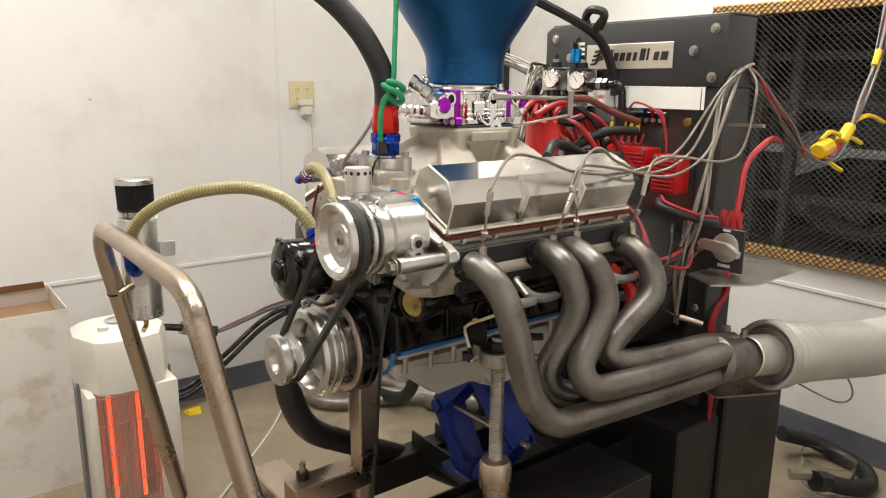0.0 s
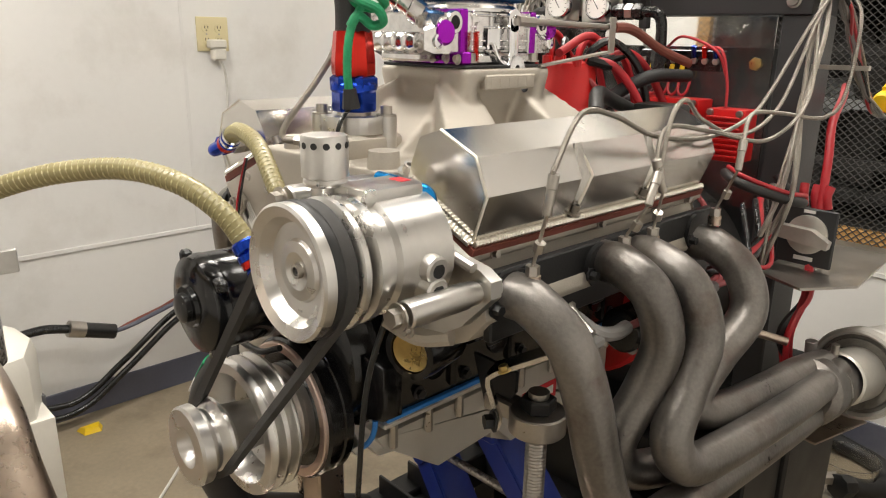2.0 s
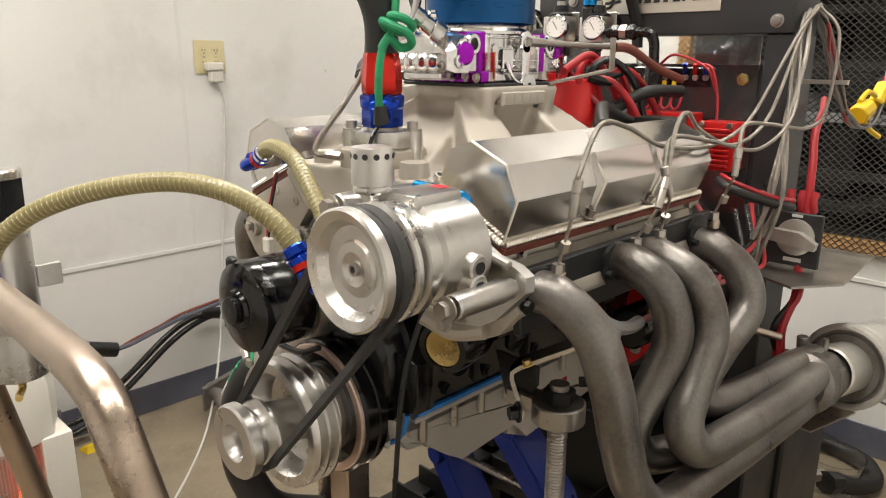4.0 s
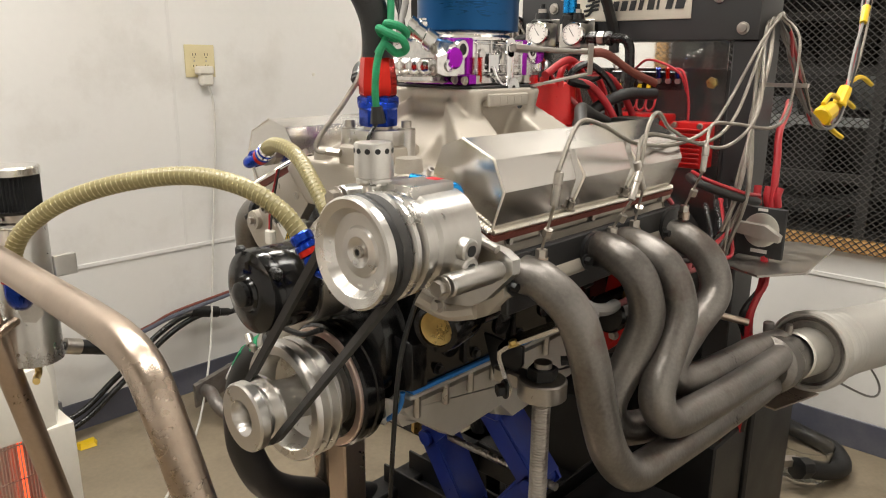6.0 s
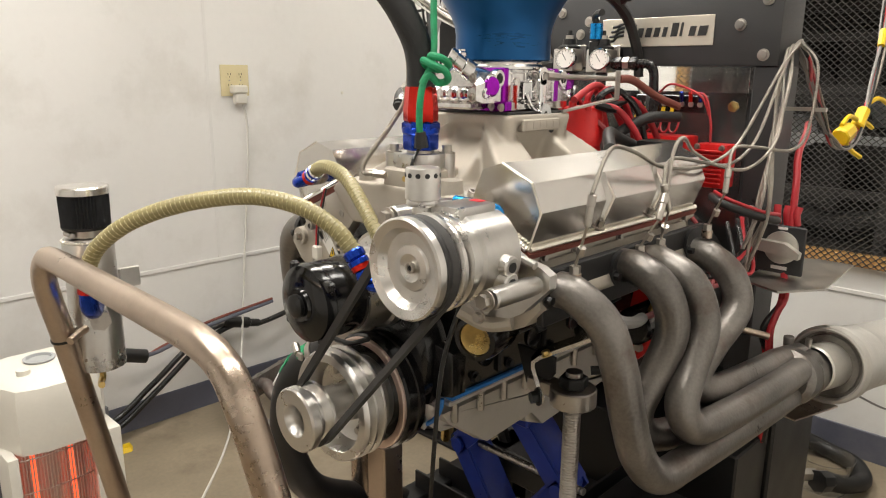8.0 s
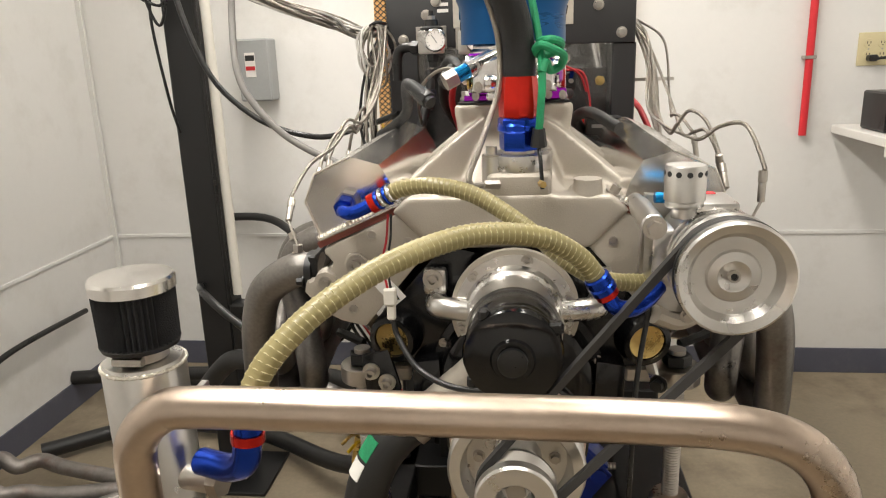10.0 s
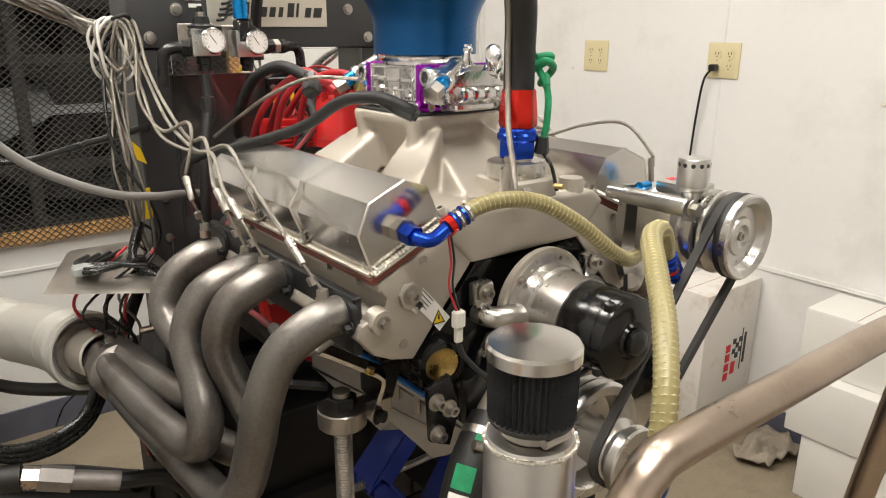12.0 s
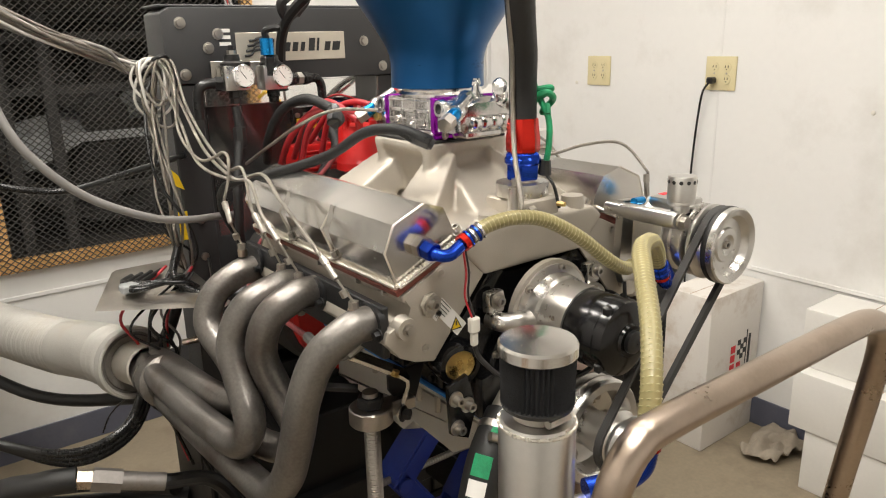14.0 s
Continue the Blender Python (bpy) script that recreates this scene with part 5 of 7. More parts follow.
part("bung_nut", cyl((CX + 0.058, CY - 0.016, 0.925), (CX + 0.068, CY - 0.018, 0.925), 0.015, seg=6), STEEL, can)
part("mount_tab", box((CX + 0.02, CY + 0.03, 0.955), (CX + 0.028, CY + 0.06, 0.985), 0.001), MACHINED, can)
part("lower_tab", box((CX - 0.004, CY - 0.046, 0.9), (CX + 0.016, CY - 0.034, 0.908), 0.001), MACHINED, can)
part("mount_strut", tube([(CX + 0.022, CY - 0.022, 0.905), (-0.290, -0.366, 0.902), (-0.2785, -0.382, 0.898)], 0.006, 8, 4), BARE, can)
can.location.z += 0.008

# tubular guard across the front
guard = thing("front_guard_bar", (0, -0.36, 0.44), "bent bare steel tube guard in front of engine", "guard bar")
gp = [(-0.368, -0.275, 0.40), (-0.322, -0.358, 0.80), (-0.311, -0.379, 0.90), (-0.301, -0.396, 0.975), (-0.294, -0.400, 1.005), (-0.272, -0.401, 1.028), (-0.235, -0.401, 1.035), (-0.05, -0.402, 1.034), (0.10, -0.402, 1.032), (0.165, -0.402, 1.028), (0.203, -0.402, 1.016), (0.226, -0.402, 0.992), (0.238, -0.397, 0.955), (0.247, -0.388, 0.90), (0.262, -0.371, 0.80), (0.29, -0.338, 0.62), (0.30, -0.28, 0.40)]
part("tube", tube(gp, 0.0165, 22, 8), BARE, guard, "bare bent steel tube")
part("zip_tie", lathe((-0.311, -0.379, 0.90), (0.11, -0.2, 1), [(0.0168, 0), (0.018, 0.0005), (0.018, 0.0035), (0.0168, 0.004)], 20, None, False), PLASTIC, guard)

# stand: adjustable mounts
def mount(s):
    x, y = (0.231, 0.124) if s > 0 else (-0.236, 0.115)
    ob = thing("engine_mount_stand", (x, y, 0.3), "threaded steel engine mount stand with round collar", "engine stand", "engine mount stands")
    part("threaded_rod", tube([(x, y, 0.62 + 0.0011 * k) for k in range(190)], 0.0125, 14, 0, None, lambda q: 1 + 0.05 * math.cos(q * 2 * math.pi / 0.0044)), STEEL, ob)
    part("collar", lathe((x, y, 0.812), (0, 0, 1), [(0.016, 0), (0.032, 0.0), (0.034, 0.002), (0.034, 0.025), (0.032, 0.027), (0.016, 0.027)], 36), STEEL, ob, "turned steel mount collar")
    part("collar_arm", box((min(x, x - s * 0.075), y - 0.014, 0.815), (max(x, x - s * 0.075), y + 0.014, 0.838), 0.003), STEEL, ob)
    part("top_nut", cyl((x, y, 0.839), (x, y, 0.856), 0.0210, seg=6, bevel=0.002), BLACKMETAL, ob, "black hex nut")
    part("rod_end", cyl((x, y, 0.855), (x, y, 0.863), 0.0125, seg=16), STEEL, ob)
    part("sleeve_collar", lathe((x, y, 0.585), (0, 0, 1), [(0.031, 0), (0.031, 0.028), (0.026, 0.038), (0.016, 0.040)], 32), BARE, ob)
    part("sleeve", cyl((x, y, 0.24), (x, y, 0.59), 0.029, seg=32), BARE, ob, "bare steel support tube")
    # bent plated strap from the block over the collar
    wide = Vector((-s * 0.60, 0.80, 0.0)) * 0.030
    line = [Vector((s * a, b, c)) for a, b, c in ((0.278, 0.134, 0.930), (0.246, 0.124, 0.912), (0.196, 0.086, 0.884), (0.189, 0.081, 0.877), (0.189, 0.081, 0.868), (0.197, 0.086, 0.838), (0.203, 0.088, 0.823), (0.200, 0.087, 0.814))]
    rings = []
    for k, p in enumerate(line):
        d = (line[min(k + 1, len(line) - 1)] - line[max(k - 1, 0)]).normalized()
        e = d.cross(wide).normalized() * 0.0028
        u = wide * (1.0 if k < 3 else 0.55)
        rings.append([p + e, p - e, p - e + u, p + e + u])
    bm = loft(rings)
    bmesh.ops.recalc_face_normals(bm, faces=bm.faces[:])
    part("mount_strap", bm, POLISHED, ob, "bright plated bent steel strap")
    part("strap_web", prism([(s * 0.130, 0.880), (s * 0.200, 0.876), (s * 0.200, 0.850), (s * 0.180, 0.822), (s * 0.150, 0.822)], 0.118, 0.124, 0.001), BLACKMETAL, ob, "black steel mount web")
    part("mount_bolt", hexbolt((s * 0.199, 0.084, 0.826), (-s * 0.5, -0.86, 0), 0.009, 0.010), BLACKMETAL, ob)
    part("strap_screw", hexbolt((s * 0.203, 0.094, 0.888), (-s * 0.3, -0.2, 1), 0.006, 0.006), BRASS, ob)
    part("cross_bolt", cyl((s * 0.24, y + 0.03, 0.858), (s * 0.285, y + 0.055, 0.866), 0.0075, seg=6), BLACKMETAL, ob)


mount(1)
mount(-1)

# cart under the engine
cart = thing("engine_cart", (0, 0.2, 0), "black steel channel cart under the engine", "cart")
for e in (0, 0.075):
    part("channel_web", box((0.10 + e, -0.05, 0.43), (0.106 + e, 0.70, 0.50), 0.001), BLACKMETAL, cart)
    part("cross_web", box((-0.282, 0.293 + e, 0.36), (0.10, 0.299 + e, 0.420), 0.001), BLACKMETAL, cart)
part("channel_floor", box((0.106, -0.05, 0.43), (0.175, 0.70, 0.436)), BLACKMETAL, cart)
part("cross_floor", box((-0.282, 0.299, 0.36), (0.10, 0.368, 0.366)), BLACKMETAL, cart)
part("rail", box((0.02, 0.05, 0.36), (0.30, 0.16, 0.43), 0.003), BLACKMETAL, cart)
part("rail", box((0.13, 0.10, 0.37), (0.31, 0.50, 0.50), 0.003), BLACKMETAL, cart)
part("front_beam", box((-0.30, -0.14, 0.39), (0.27, -0.06, 0.452), 0.003), BARE, cart, "bare steel front beam")
part("steel_bar", box((-0.132, -0.134, 0.452), (-0.075, 0.050, 0.500), 0.003), BARE, cart, "bare steel bar with a stud")
part("bar_stud", cyl((-0.112, -0.100, 0.500), (-0.112, -0.100, 0.535), 0.007, seg=10), STEEL, cart)
part("stud_nut", cyl((-0.112, -0.100, 0.500), (-0.112, -0.100, 0.515), 0.014, seg=6), BLACKMETAL, cart)
part("front_post", box((-0.094, 0.003, 0.500), (-0.050, 0.047, 0.725), 0.003), BARE, cart, "bare square steel post")
part("post_foot", box((-0.088, 0.009, 0.725), (-0.056, 0.041, 0.745), 0.002), BARE, cart)
for x in (-0.27, 0.25):
    for y in (-0.10, 0.62):
        part("leg", box((x - 0.03, y - 0.03, 0.0), (x + 0.03, y + 0.03, 0.38), 0.003), BLACKMETAL, cart)
part("side_beam", box((-0.30, 0.56, 0.30), (0.28, 0.66, 0.38), 0.003), BLACKMETAL, cart)
part("side_beam", box((-0.30, -0.20, 0.30), (-0.24, 0.66, 0.38), 0.003), BLACKMETAL, cart)
part("side_beam", box((0.22, -0.20, 0.30), (0.28, 0.66, 0.38), 0.003), BLACKMETAL, cart)

# blue scissor jack under the sump
jack = thing("scissor_jack", (0.06, 0.27, 0.43), "blue painted scissor jack under the oil pan", "jack")
JY = 0.27
part("jack_base", box((-0.01, JY - 0.045, 0.436), (0.15, JY + 0.045, 0.452), 0.003), JACK, jack)
for yy in (JY - 0.032, JY + 0.026):
    for x0, z0, x1, z1 in ((0.035, 0.46, -0.045, 0.575), (0.105, 0.46, 0.190, 0.575), (-0.045, 0.575, 0.045, 0.672), (0.190, 0.575, 0.10, 0.672)):
        d = Vector((x1 - x0, 0, z1 - z0)).normalized()
        nrm = Vector((-d.z, 0, d.x)) * 0.018
        ring = [(x0 - nrm.x - d.x * 0.015, z0 - nrm.z - d.z * 0.015), (x1 - nrm.x + d.x * 0.015, z1 - nrm.z + d.z * 0.015), (x1 + nrm.x + d.x * 0.015, z1 + nrm.z + d.z * 0.015), (x0 + nrm.x - d.x * 0.015, z0 + nrm.z - d.z * 0.015)]
        part("jack_arm", prism(ring, yy, yy + 0.006, 0.0015), JACK, jack)
for x0, z0, x1, z1 in ((0.035, 0.46, -0.045, 0.575), (0.105, 0.46, 0.190, 0.575), (-0.045, 0.575, 0.045, 0.672), (0.190, 0.575, 0.10, 0.672)):
    d = Vector((x1 - x0, 0, z1 - z0)).normalized()
    nrm = Vector((-d.z, 0, d.x)) * 0.018 * (1 if (x1 - x0) * (z1 - z0) > 0 else -1)
    ring = [(x0 + nrm.x, z0 + nrm.z), (x1 + nrm.x, z1 + nrm.z), (x1 + nrm.x * 1.3, z1 + nrm.z * 1.3), (x0 + nrm.x * 1.3, z0 + nrm.z * 1.3)]
    part("arm_back", prism(ring, JY - 0.03, JY + 0.03, 0.001), JACK, jack)
part("lead_screw", tube([(-0.075 + 0.0015 * k, JY, 0.575) for k in range(200)], 0.0068, 10, 0, None, lambda q: 1 + 0.08 * math.cos(q * 2 * math.pi / 0.006)), STEEL, jack)
for x in (-0.045, 0.190):
    part("trunnion", cyl((x, JY - 0.038, 0.575), (x, JY + 0.038, 0.575), 0.014, seg=18), JACK, jack)
part("saddle", box((0.02, JY - 0.04, 0.672), (0.125, JY + 0.04, 0.689), 0.003), JACK, jack)

jack.location.x -= 0.055

# big lower coolant hose
low = thing("lower_coolant_hose", (-0.2, -0.1, 0.3), "thick black rubber coolant hose with green tape", "hose")
lp = [(-0.112, -0.051, 0.850), (-0.161, -0.071, 0.813), (-0.188, -0.082, 0.765), (-0.201, -0.084, 0.70), (-0.205, -0.074, 0.63), (-0.205, -0.03, 0.55), (-0.24, 0.10, 0.46), (-0.30, 0.3, 0.33), (-0.36, 0.6, 0.12), (-0.40, 0.9, 0.045), (-0.5, 1.4, 0.045)]
part("hose_body", tube(lp, 0.0275, 20, 7), RUBBER, low)
d = Vector((-0.049, -0.020, -0.037)).normalized()
part("hose_clamp", lathe((-0.128, -0.0575, 0.838), d, [(0.028, 0), (0.0295, 0.0005), (0.0295, 0.0115), (0.028, 0.012)], 30, None, False), STEEL, low, "steel worm-drive clamp")
part("clamp_screw", cyl((-0.150, -0.088, 0.842), (-0.166, -0.082, 0.850), 0.0065, seg=12), STEEL, low)
part("clamp_housing", box((-0.152, -0.092, 0.832), (-0.136, -0.083, 0.846), 0.002), STEEL, low)


def tape(a, b, spread, material, label):
    """A patch stuck round part of the hose between two points of its middle line."""
    a, b = Vector(a), Vector(b)
    ax = (b - a).normalized()
    out = Vector((-0.25, -0.95, 0.15))
    out = (out - ax * out.dot(ax)).normalized()
    across = ax.cross(out)
    sections = []
    for k in range(13):
        w = spread[0] + (spread[1] - spread[0]) * k / 12
        o = out * math.cos(w) + across * math.sin(w)
        sections.append([a + o * 0.0270, b + o * 0.0270, b + o * 0.0300, a + o * 0.0300])
    bm = loft(sections)
    bmesh.ops.recalc_face_normals(bm, faces=bm.faces[:])
    part("tape_patch", bm, material, low, label)


tape((-0.161, -0.071, 0.813), (-0.176, -0.077, 0.788), (0.25, 1.15), GREEN, "green tape patch")
tape((-0.136, -0.061, 0.832), (-0.149, -0.066, 0.822), (0.0, 0.9), GREEN, "green tape patch")
tape((-0.1775, -0.0776, 0.785), (-0.188, -0.082, 0.765), (0.25, 1.15), PAPER, "white paper label")


# ---------- dynamometer ----------
PY = 0.738
dyno = thing("dynamometer", (0, 0.9, 0), "dark grey engine dynamometer stand with name panel", "dynamometer")
pn = part("name_panel", prism([(-0.288, 1.300), (0.243, 1.297), (0.243, 1.447), (-0.268, 1.447), (-0.288, 1.435)], PY, PY + 0.11, 0.004), PANEL, dyno, "dark grey painted steel panel")
part("panel_lip", box((-0.285, PY + 0.02, 1.447), (0.243, PY + 0.12, 1.453), 0.002), PANEL, pn)
bd = part("badge_plate", box((-0.142, PY - 0.003, 1.338), (0.113, PY - 0.0005, 1.397), 0.0008), BADGE, pn, "brushed metal name badge")
# plain shapes in place of the maker's mark
for k in range(4):
    part("mark_wave", tube([(-0.126 + 0.004 * k, PY - 0.004, 1.350 + 0.010 * k), (-0.112 + 0.004 * k, PY - 0.004, 1.352 + 0.010 * k), (-0.104 + 0.002 * k, PY - 0.004, 1.360 + 0.008 * k), (-0.088 + 0.001 * k, PY - 0.004, 1.363 + 0.008 * k)], 0.0028, 6), INK, bd)
for k, w in enumerate((0.015, 0.013, 0.013, 0.012, 0.009, 0.014, 0.005, 0.013, 0.018)):
    x = -0.076 + k * 0.0195
    h = 0.027 if k in (0, 5, 6) else 0.019
    part("mark_block", prism([(x, 1.357), (x + w, 1.357), (x + w + 0.004, 1.357 + h), (x + 0.004, 1.357 + h)], PY - 0.0045, PY - 0.0032), INK, bd)
for k in range(3):
    part("text_bar", box((-0.176, PY - 0.0012, 1.398 - 0.013 * k), (-0.152, PY - 0.0002, 1.405 - 0.013 * k)), PAPER, pn)
for x, z in ((-0.252, 1.417), (0.214, 1.419), (0.214, 1.318), (-0.252, 1.318), (-0.178, 1.395), (-0.200, 1.368), (0.165, 1.375)):
    part("panel_bolt", lathe((x, PY - 0.001, z), AX, [(0.0115, 0), (0.0115, 0.0015), (0.0085, 0.002), (0.0075, 0.006), (0.003, 0.0065)], 18), STEEL, pn)
for x0, x1 in ((-0.288, -0.222), (0.196, 0.246)):
    post = part("post", box((x0, PY + 0.005, 0.0), (x1, PY + 0.105, 1.298), 0.003), PANEL, dyno, "dark grey steel upright")
    for z in (1.02, 0.94, 0.80):
        part("post_bolt", lathe(((x0 + x1) / 2, PY + 0.004, z), AX, [(0.009, 0), (0.009, 0.0015), (0.007, 0.005), (0.003, 0.0055)], 16), STEEL, post)
part("absorber_box", box((-0.30, 0.76, 0.0), (0.31, 1.02, 0.64), 0.005), BLACKMETAL, dyno, "black lower cabinet")
part("front_cabinet", box((-0.19, 0.60, 0.0), (0.30, 0.758, 0.56), 0.004), BLACKMETAL, dyno)
part("absorber", lathe((0, 0.585, 0.83), (0, 1, 0), [(0.06, 0), (0.16, 0.02), (0.17, 0.05), (0.17, 0.22), (0.14, 0.26)], 40), DARKMACHINE, dyno)
part("side_plate", loft([[(-0.50, 0.66, 0.90), (-0.30, 0.52, 0.90), (-0.285, 0.53, 0.903), (-0.485, 0.67, 0.903)], [(-0.42, 0.86, 0.91), (-0.29, 0.86, 0.91), (-0.28, 0.862, 0.913), (-0.41, 0.862, 0.913)]]), STEEL, dyno, "bare steel side tray")
part("side_plate", slab([(0.246, 0.66), (0.33, 0.62), (0.385, 0.70), (0.37, 0.93), (0.30, 0.93), (0.246, 0.90)], 0.895, 0.899), STEEL, dyno, "bare steel side tray")
part("heat_plate", loft([[(0.30, 0.56, 0.70), (0.405, 0.56, 0.69), (0.405, 0.56, 0.693), (0.30, 0.56, 0.703)], [(0.30, 0.78, 0.655), (0.415, 0.78, 0.645), (0.415, 0.78, 0.648), (0.30, 0.78, 0.658)]]), BARE, dyno, "stained steel heat plate")
part("back_wall_plate", box((-0.222, PY + 0.09, 0.64), (0.196, PY + 0.10, 1.245), 0.001), PANEL, dyno)
sh = part("clear_guard", box((-0.22, PY - 0.006, 0.98), (0.195, PY - 0.002, 1.296), 0.0005), GLASS, dyno, "clear plastic guard sheet")
sh.visible_shadow = False
part("guard_bolt", lathe((0.170, PY - 0.006, 1.22), AX, [(0.011, 0), (0.011, 0.006), (0.005, 0.007)], 6), BRASS, sh)
sw = part("switch_plate", box((0.246, PY - 0.012, 0.905), (0.334, PY - 0.006, 1.0), 0.002), PANEL, dyno, "dark plate with a rotary switch")
part("switch_face", lathe((0.292, PY - 0.012, 0.957), AX, [(0.032, 0), (0.032, 0.004), (0.030, 0.005), (0.01, 0.005)], 32), SLEEVE, sw)
part("switch_lever", loft([[(0.292 + a, PY - 0.017 - e, 0.957 + b) for a, b in ((-0.058, 0.004), (-0.05, 0.014), (0.012, 0.012), (0.040, -0.004), (0.038, -0.016), (0.0, -0.012), (-0.05, -0.006))] for e in (0, 0.016)]), SLEEVE, sw, "cast grey switch lever")
part("text_bar", box((0.282, PY - 0.0125, 0.992), (0.300, PY - 0.0119, 0.997)), PAPER, sw)
part("text_bar", box((0.276, PY - 0.0125, 0.913), (0.306, PY - 0.0119, 0.920)), PAPER, sw)
part("crossbar", box((0.246, PY + 0.02, 1.215), (0.33, PY + 0.03, 1.222)), STEEL, dyno)

# fuel pressure regulators with gauges
def regulator(x, y, z):
    ob = thing("fuel_regulator", (x, y, z - 0.06), "machined fuel regulator with white-faced pressure gauge", "regulator", "fuel regulators")
    part("regulator_body", box((x - 0.036, y + 0.004, z - 0.026), (x + 0.016, y + 0.045, z + 0.022), 0.004, None, 2), MACHINED, ob)
    part("diaphragm_cap", lathe((x - 0.009, y + 0.026, z + 0.020), (0, 0, 1), [(0.024, 0), (0.024, 0.006), (0.016, 0.010), (0.014, 0.022), (0.006, 0.023), (0.005, 0.040)], 24), PLASTIC, ob)
    part("adjuster", cyl((x - 0.009, y + 0.026, z + 0.042), (x - 0.009, y + 0.026, z + 0.050), 0.009, seg=6), STEEL, ob)
    g = part("gauge", lathe((x, y + 0.006, z), (0.12, -1, 0.08), [(0.0215, -0.004), (0.0232, 0.0), (0.0232, 0.010), (0.0212, 0.0125), (0.0198, 0.009)], 36, None, True), CHROME, ob, "chrome-rimmed pressure gauge")
    d = Vector((0.12, -1, 0.08)).normalized()
    c = Vector((x, y + 0.006, z)) + d * 0.0102
    part("dial", cyl(c, c + d * 0.0004, 0.0196, seg=30), PAPER, g, "white dial")
    ax, sx, sy = frame_of(d)
    up = Vector((0, 0, 1)) - d * d.z
    up.normalize()
    rt = d.cross(up)
    for k in range(11):
        a = radians(-130 + 26 * k)
        w = up * math.cos(a) + rt * math.sin(a)
        part("tick", cyl(c + d * 0.0006 + w * 0.0145, c + d * 0.0006 + w * 0.0178, 0.0005, seg=4), INK, g)
    a = radians(35)
    w = up * math.cos(a) + rt * math.sin(a)
    part("needle", cyl(c + d * 0.0008 - w * 0.006, c + d * 0.0008 + w * 0.0135, 0.0007, seg=5), INK, g)
    part("outlet_fitting", lathe((x - 0.009, y + 0.026, z - 0.024), (0, 0, -1), [(0.010, 0), (0.013, 0.004), (0.013, 0.016), (0.0105, 0.018), (0.0105, 0.028)], 6), PLASTIC, ob)
    part("bracket", box((x - 0.045, y + 0.046, z - 0.016), (x + 0.02, y + 0.049, z + 0.03), 0.001), STEEL, ob)
    part("stay", box((x - 0.03, y + 0.049, z + 0.01), (x + 0.0, PY, z + 0.025), 0.001), BLACKMETAL, ob)
    return ob


regulator(-0.172, 0.642, 1.313)
regulator(-0.089, 0.645, 1.310)
inl = thing("fuel_inlet_pipe", (-0.2, 0.66, 1.28), "black fuel fittings joined to the regulators", "fuel pipe")
part("elbow", tube([(-0.208, 0.66, 1.300), (-0.235, 0.665, 1.302), (-0.252, 0.668, 1.292), (-0.256, 0.67, 1.268), (-0.257, 0.67, 1.235)], 0.0105, 12), PLASTIC, inl)
part("hex_nut", cyl((-0.222, 0.663, 1.301), (-0.208, 0.66, 1.30), 0.0145, seg=6), PLASTIC, inl)
part("outlet_chain", cyl((-0.07, 0.668, 1.302), (-0.015, 0.676, 1.302), 0.0115, seg=6), PLASTIC, inl)
for k in range(3):
    part("hex_nut", cyl((-0.062 + 0.017 * k, 0.669 + 0.002 * k, 1.302), (-0.05 + 0.017 * k, 0.671 + 0.002 * k, 1.302), 0.014, seg=6), STEEL if k == 1 else PLASTIC, inl)
part("elbow", tube([(-0.015, 0.676, 1.302), (0.008, 0.68, 1.300), (0.018, 0.682, 1.286), (0.020, 0.683, 1.262), (0.021, 0.683, 1.24)], 0.0095, 12), PLASTIC, inl)
part("valve_body", box((-0.12, 0.648, 1.31), (-0.098, 0.675, 1.35), 0.003), PLASTIC, inl)
part("blue_tape", lathe((-0.109, 0.66, 1.352), (0, 0, 1), [(0.0125, 0), (0.0135, 0.0005), (0.0135, 0.032), (0.0125, 0.0325)], 20), LIGHTBLUE, inl, "blue tape wrapping")
part("tap_handle", tube([(-0.109, 0.66, 1.384), (-0.112, 0.656, 1.398), (-0.098, 0.648, 1.404), (-0.085, 0.64, 1.404)], 0.007, 10), PLASTIC, inl)


def hose_thing(name, pts, r, material, label, category="hose", group="", ends=None):
    ob = thing(name, pts[0], label, category, group)
    part("hose_body", tube(pts, r, 12, 7), material, ob)
    for p, q, rr in ends or ():
        part("hose_end", lathe(p, Vector(q) - Vector(p), [(rr * 0.8, 0), (rr, 0.002), (rr, (Vector(q) - Vector(p)).length * 0.55), (rr * 0.72, (Vector(q) - Vector(p)).length)], 8), PLASTIC, ob)
    return ob


hose_thing("fuel_hose", [(-0.187, 0.658, 1.255), (-0.187, 0.65, 1.21), (-0.20, 0.635, 1.16), (-0.215, 0.62, 1.10), (-0.22, 0.62, 1.0), (-0.2, 0.66, 0.9)], 0.0095, BRAID, "black braided fuel hose below the regulator", "hose", "fuel hoses", [((-0.187, 0.652, 1.215), (-0.19, 0.642, 1.175), 0.014)])
hose_thing("fuel_hose", [(-0.13, 0.66, 1.14), (-0.15, 0.60, 1.19), (-0.145, 0.54, 1.25), (-0.125, 0.48, 1.275), (-0.105, 0.43, 1.262), (-0.105, 0.39, 1.245), (-0.126, 0.372, 1.238)], 0.0095, BRAID, "black braided fuel hose to rear fuel bowl", "hose", "fuel hoses", [((-0.126, 0.372, 1.238), (-0.112, 0.395, 1.265), 0.0135)])
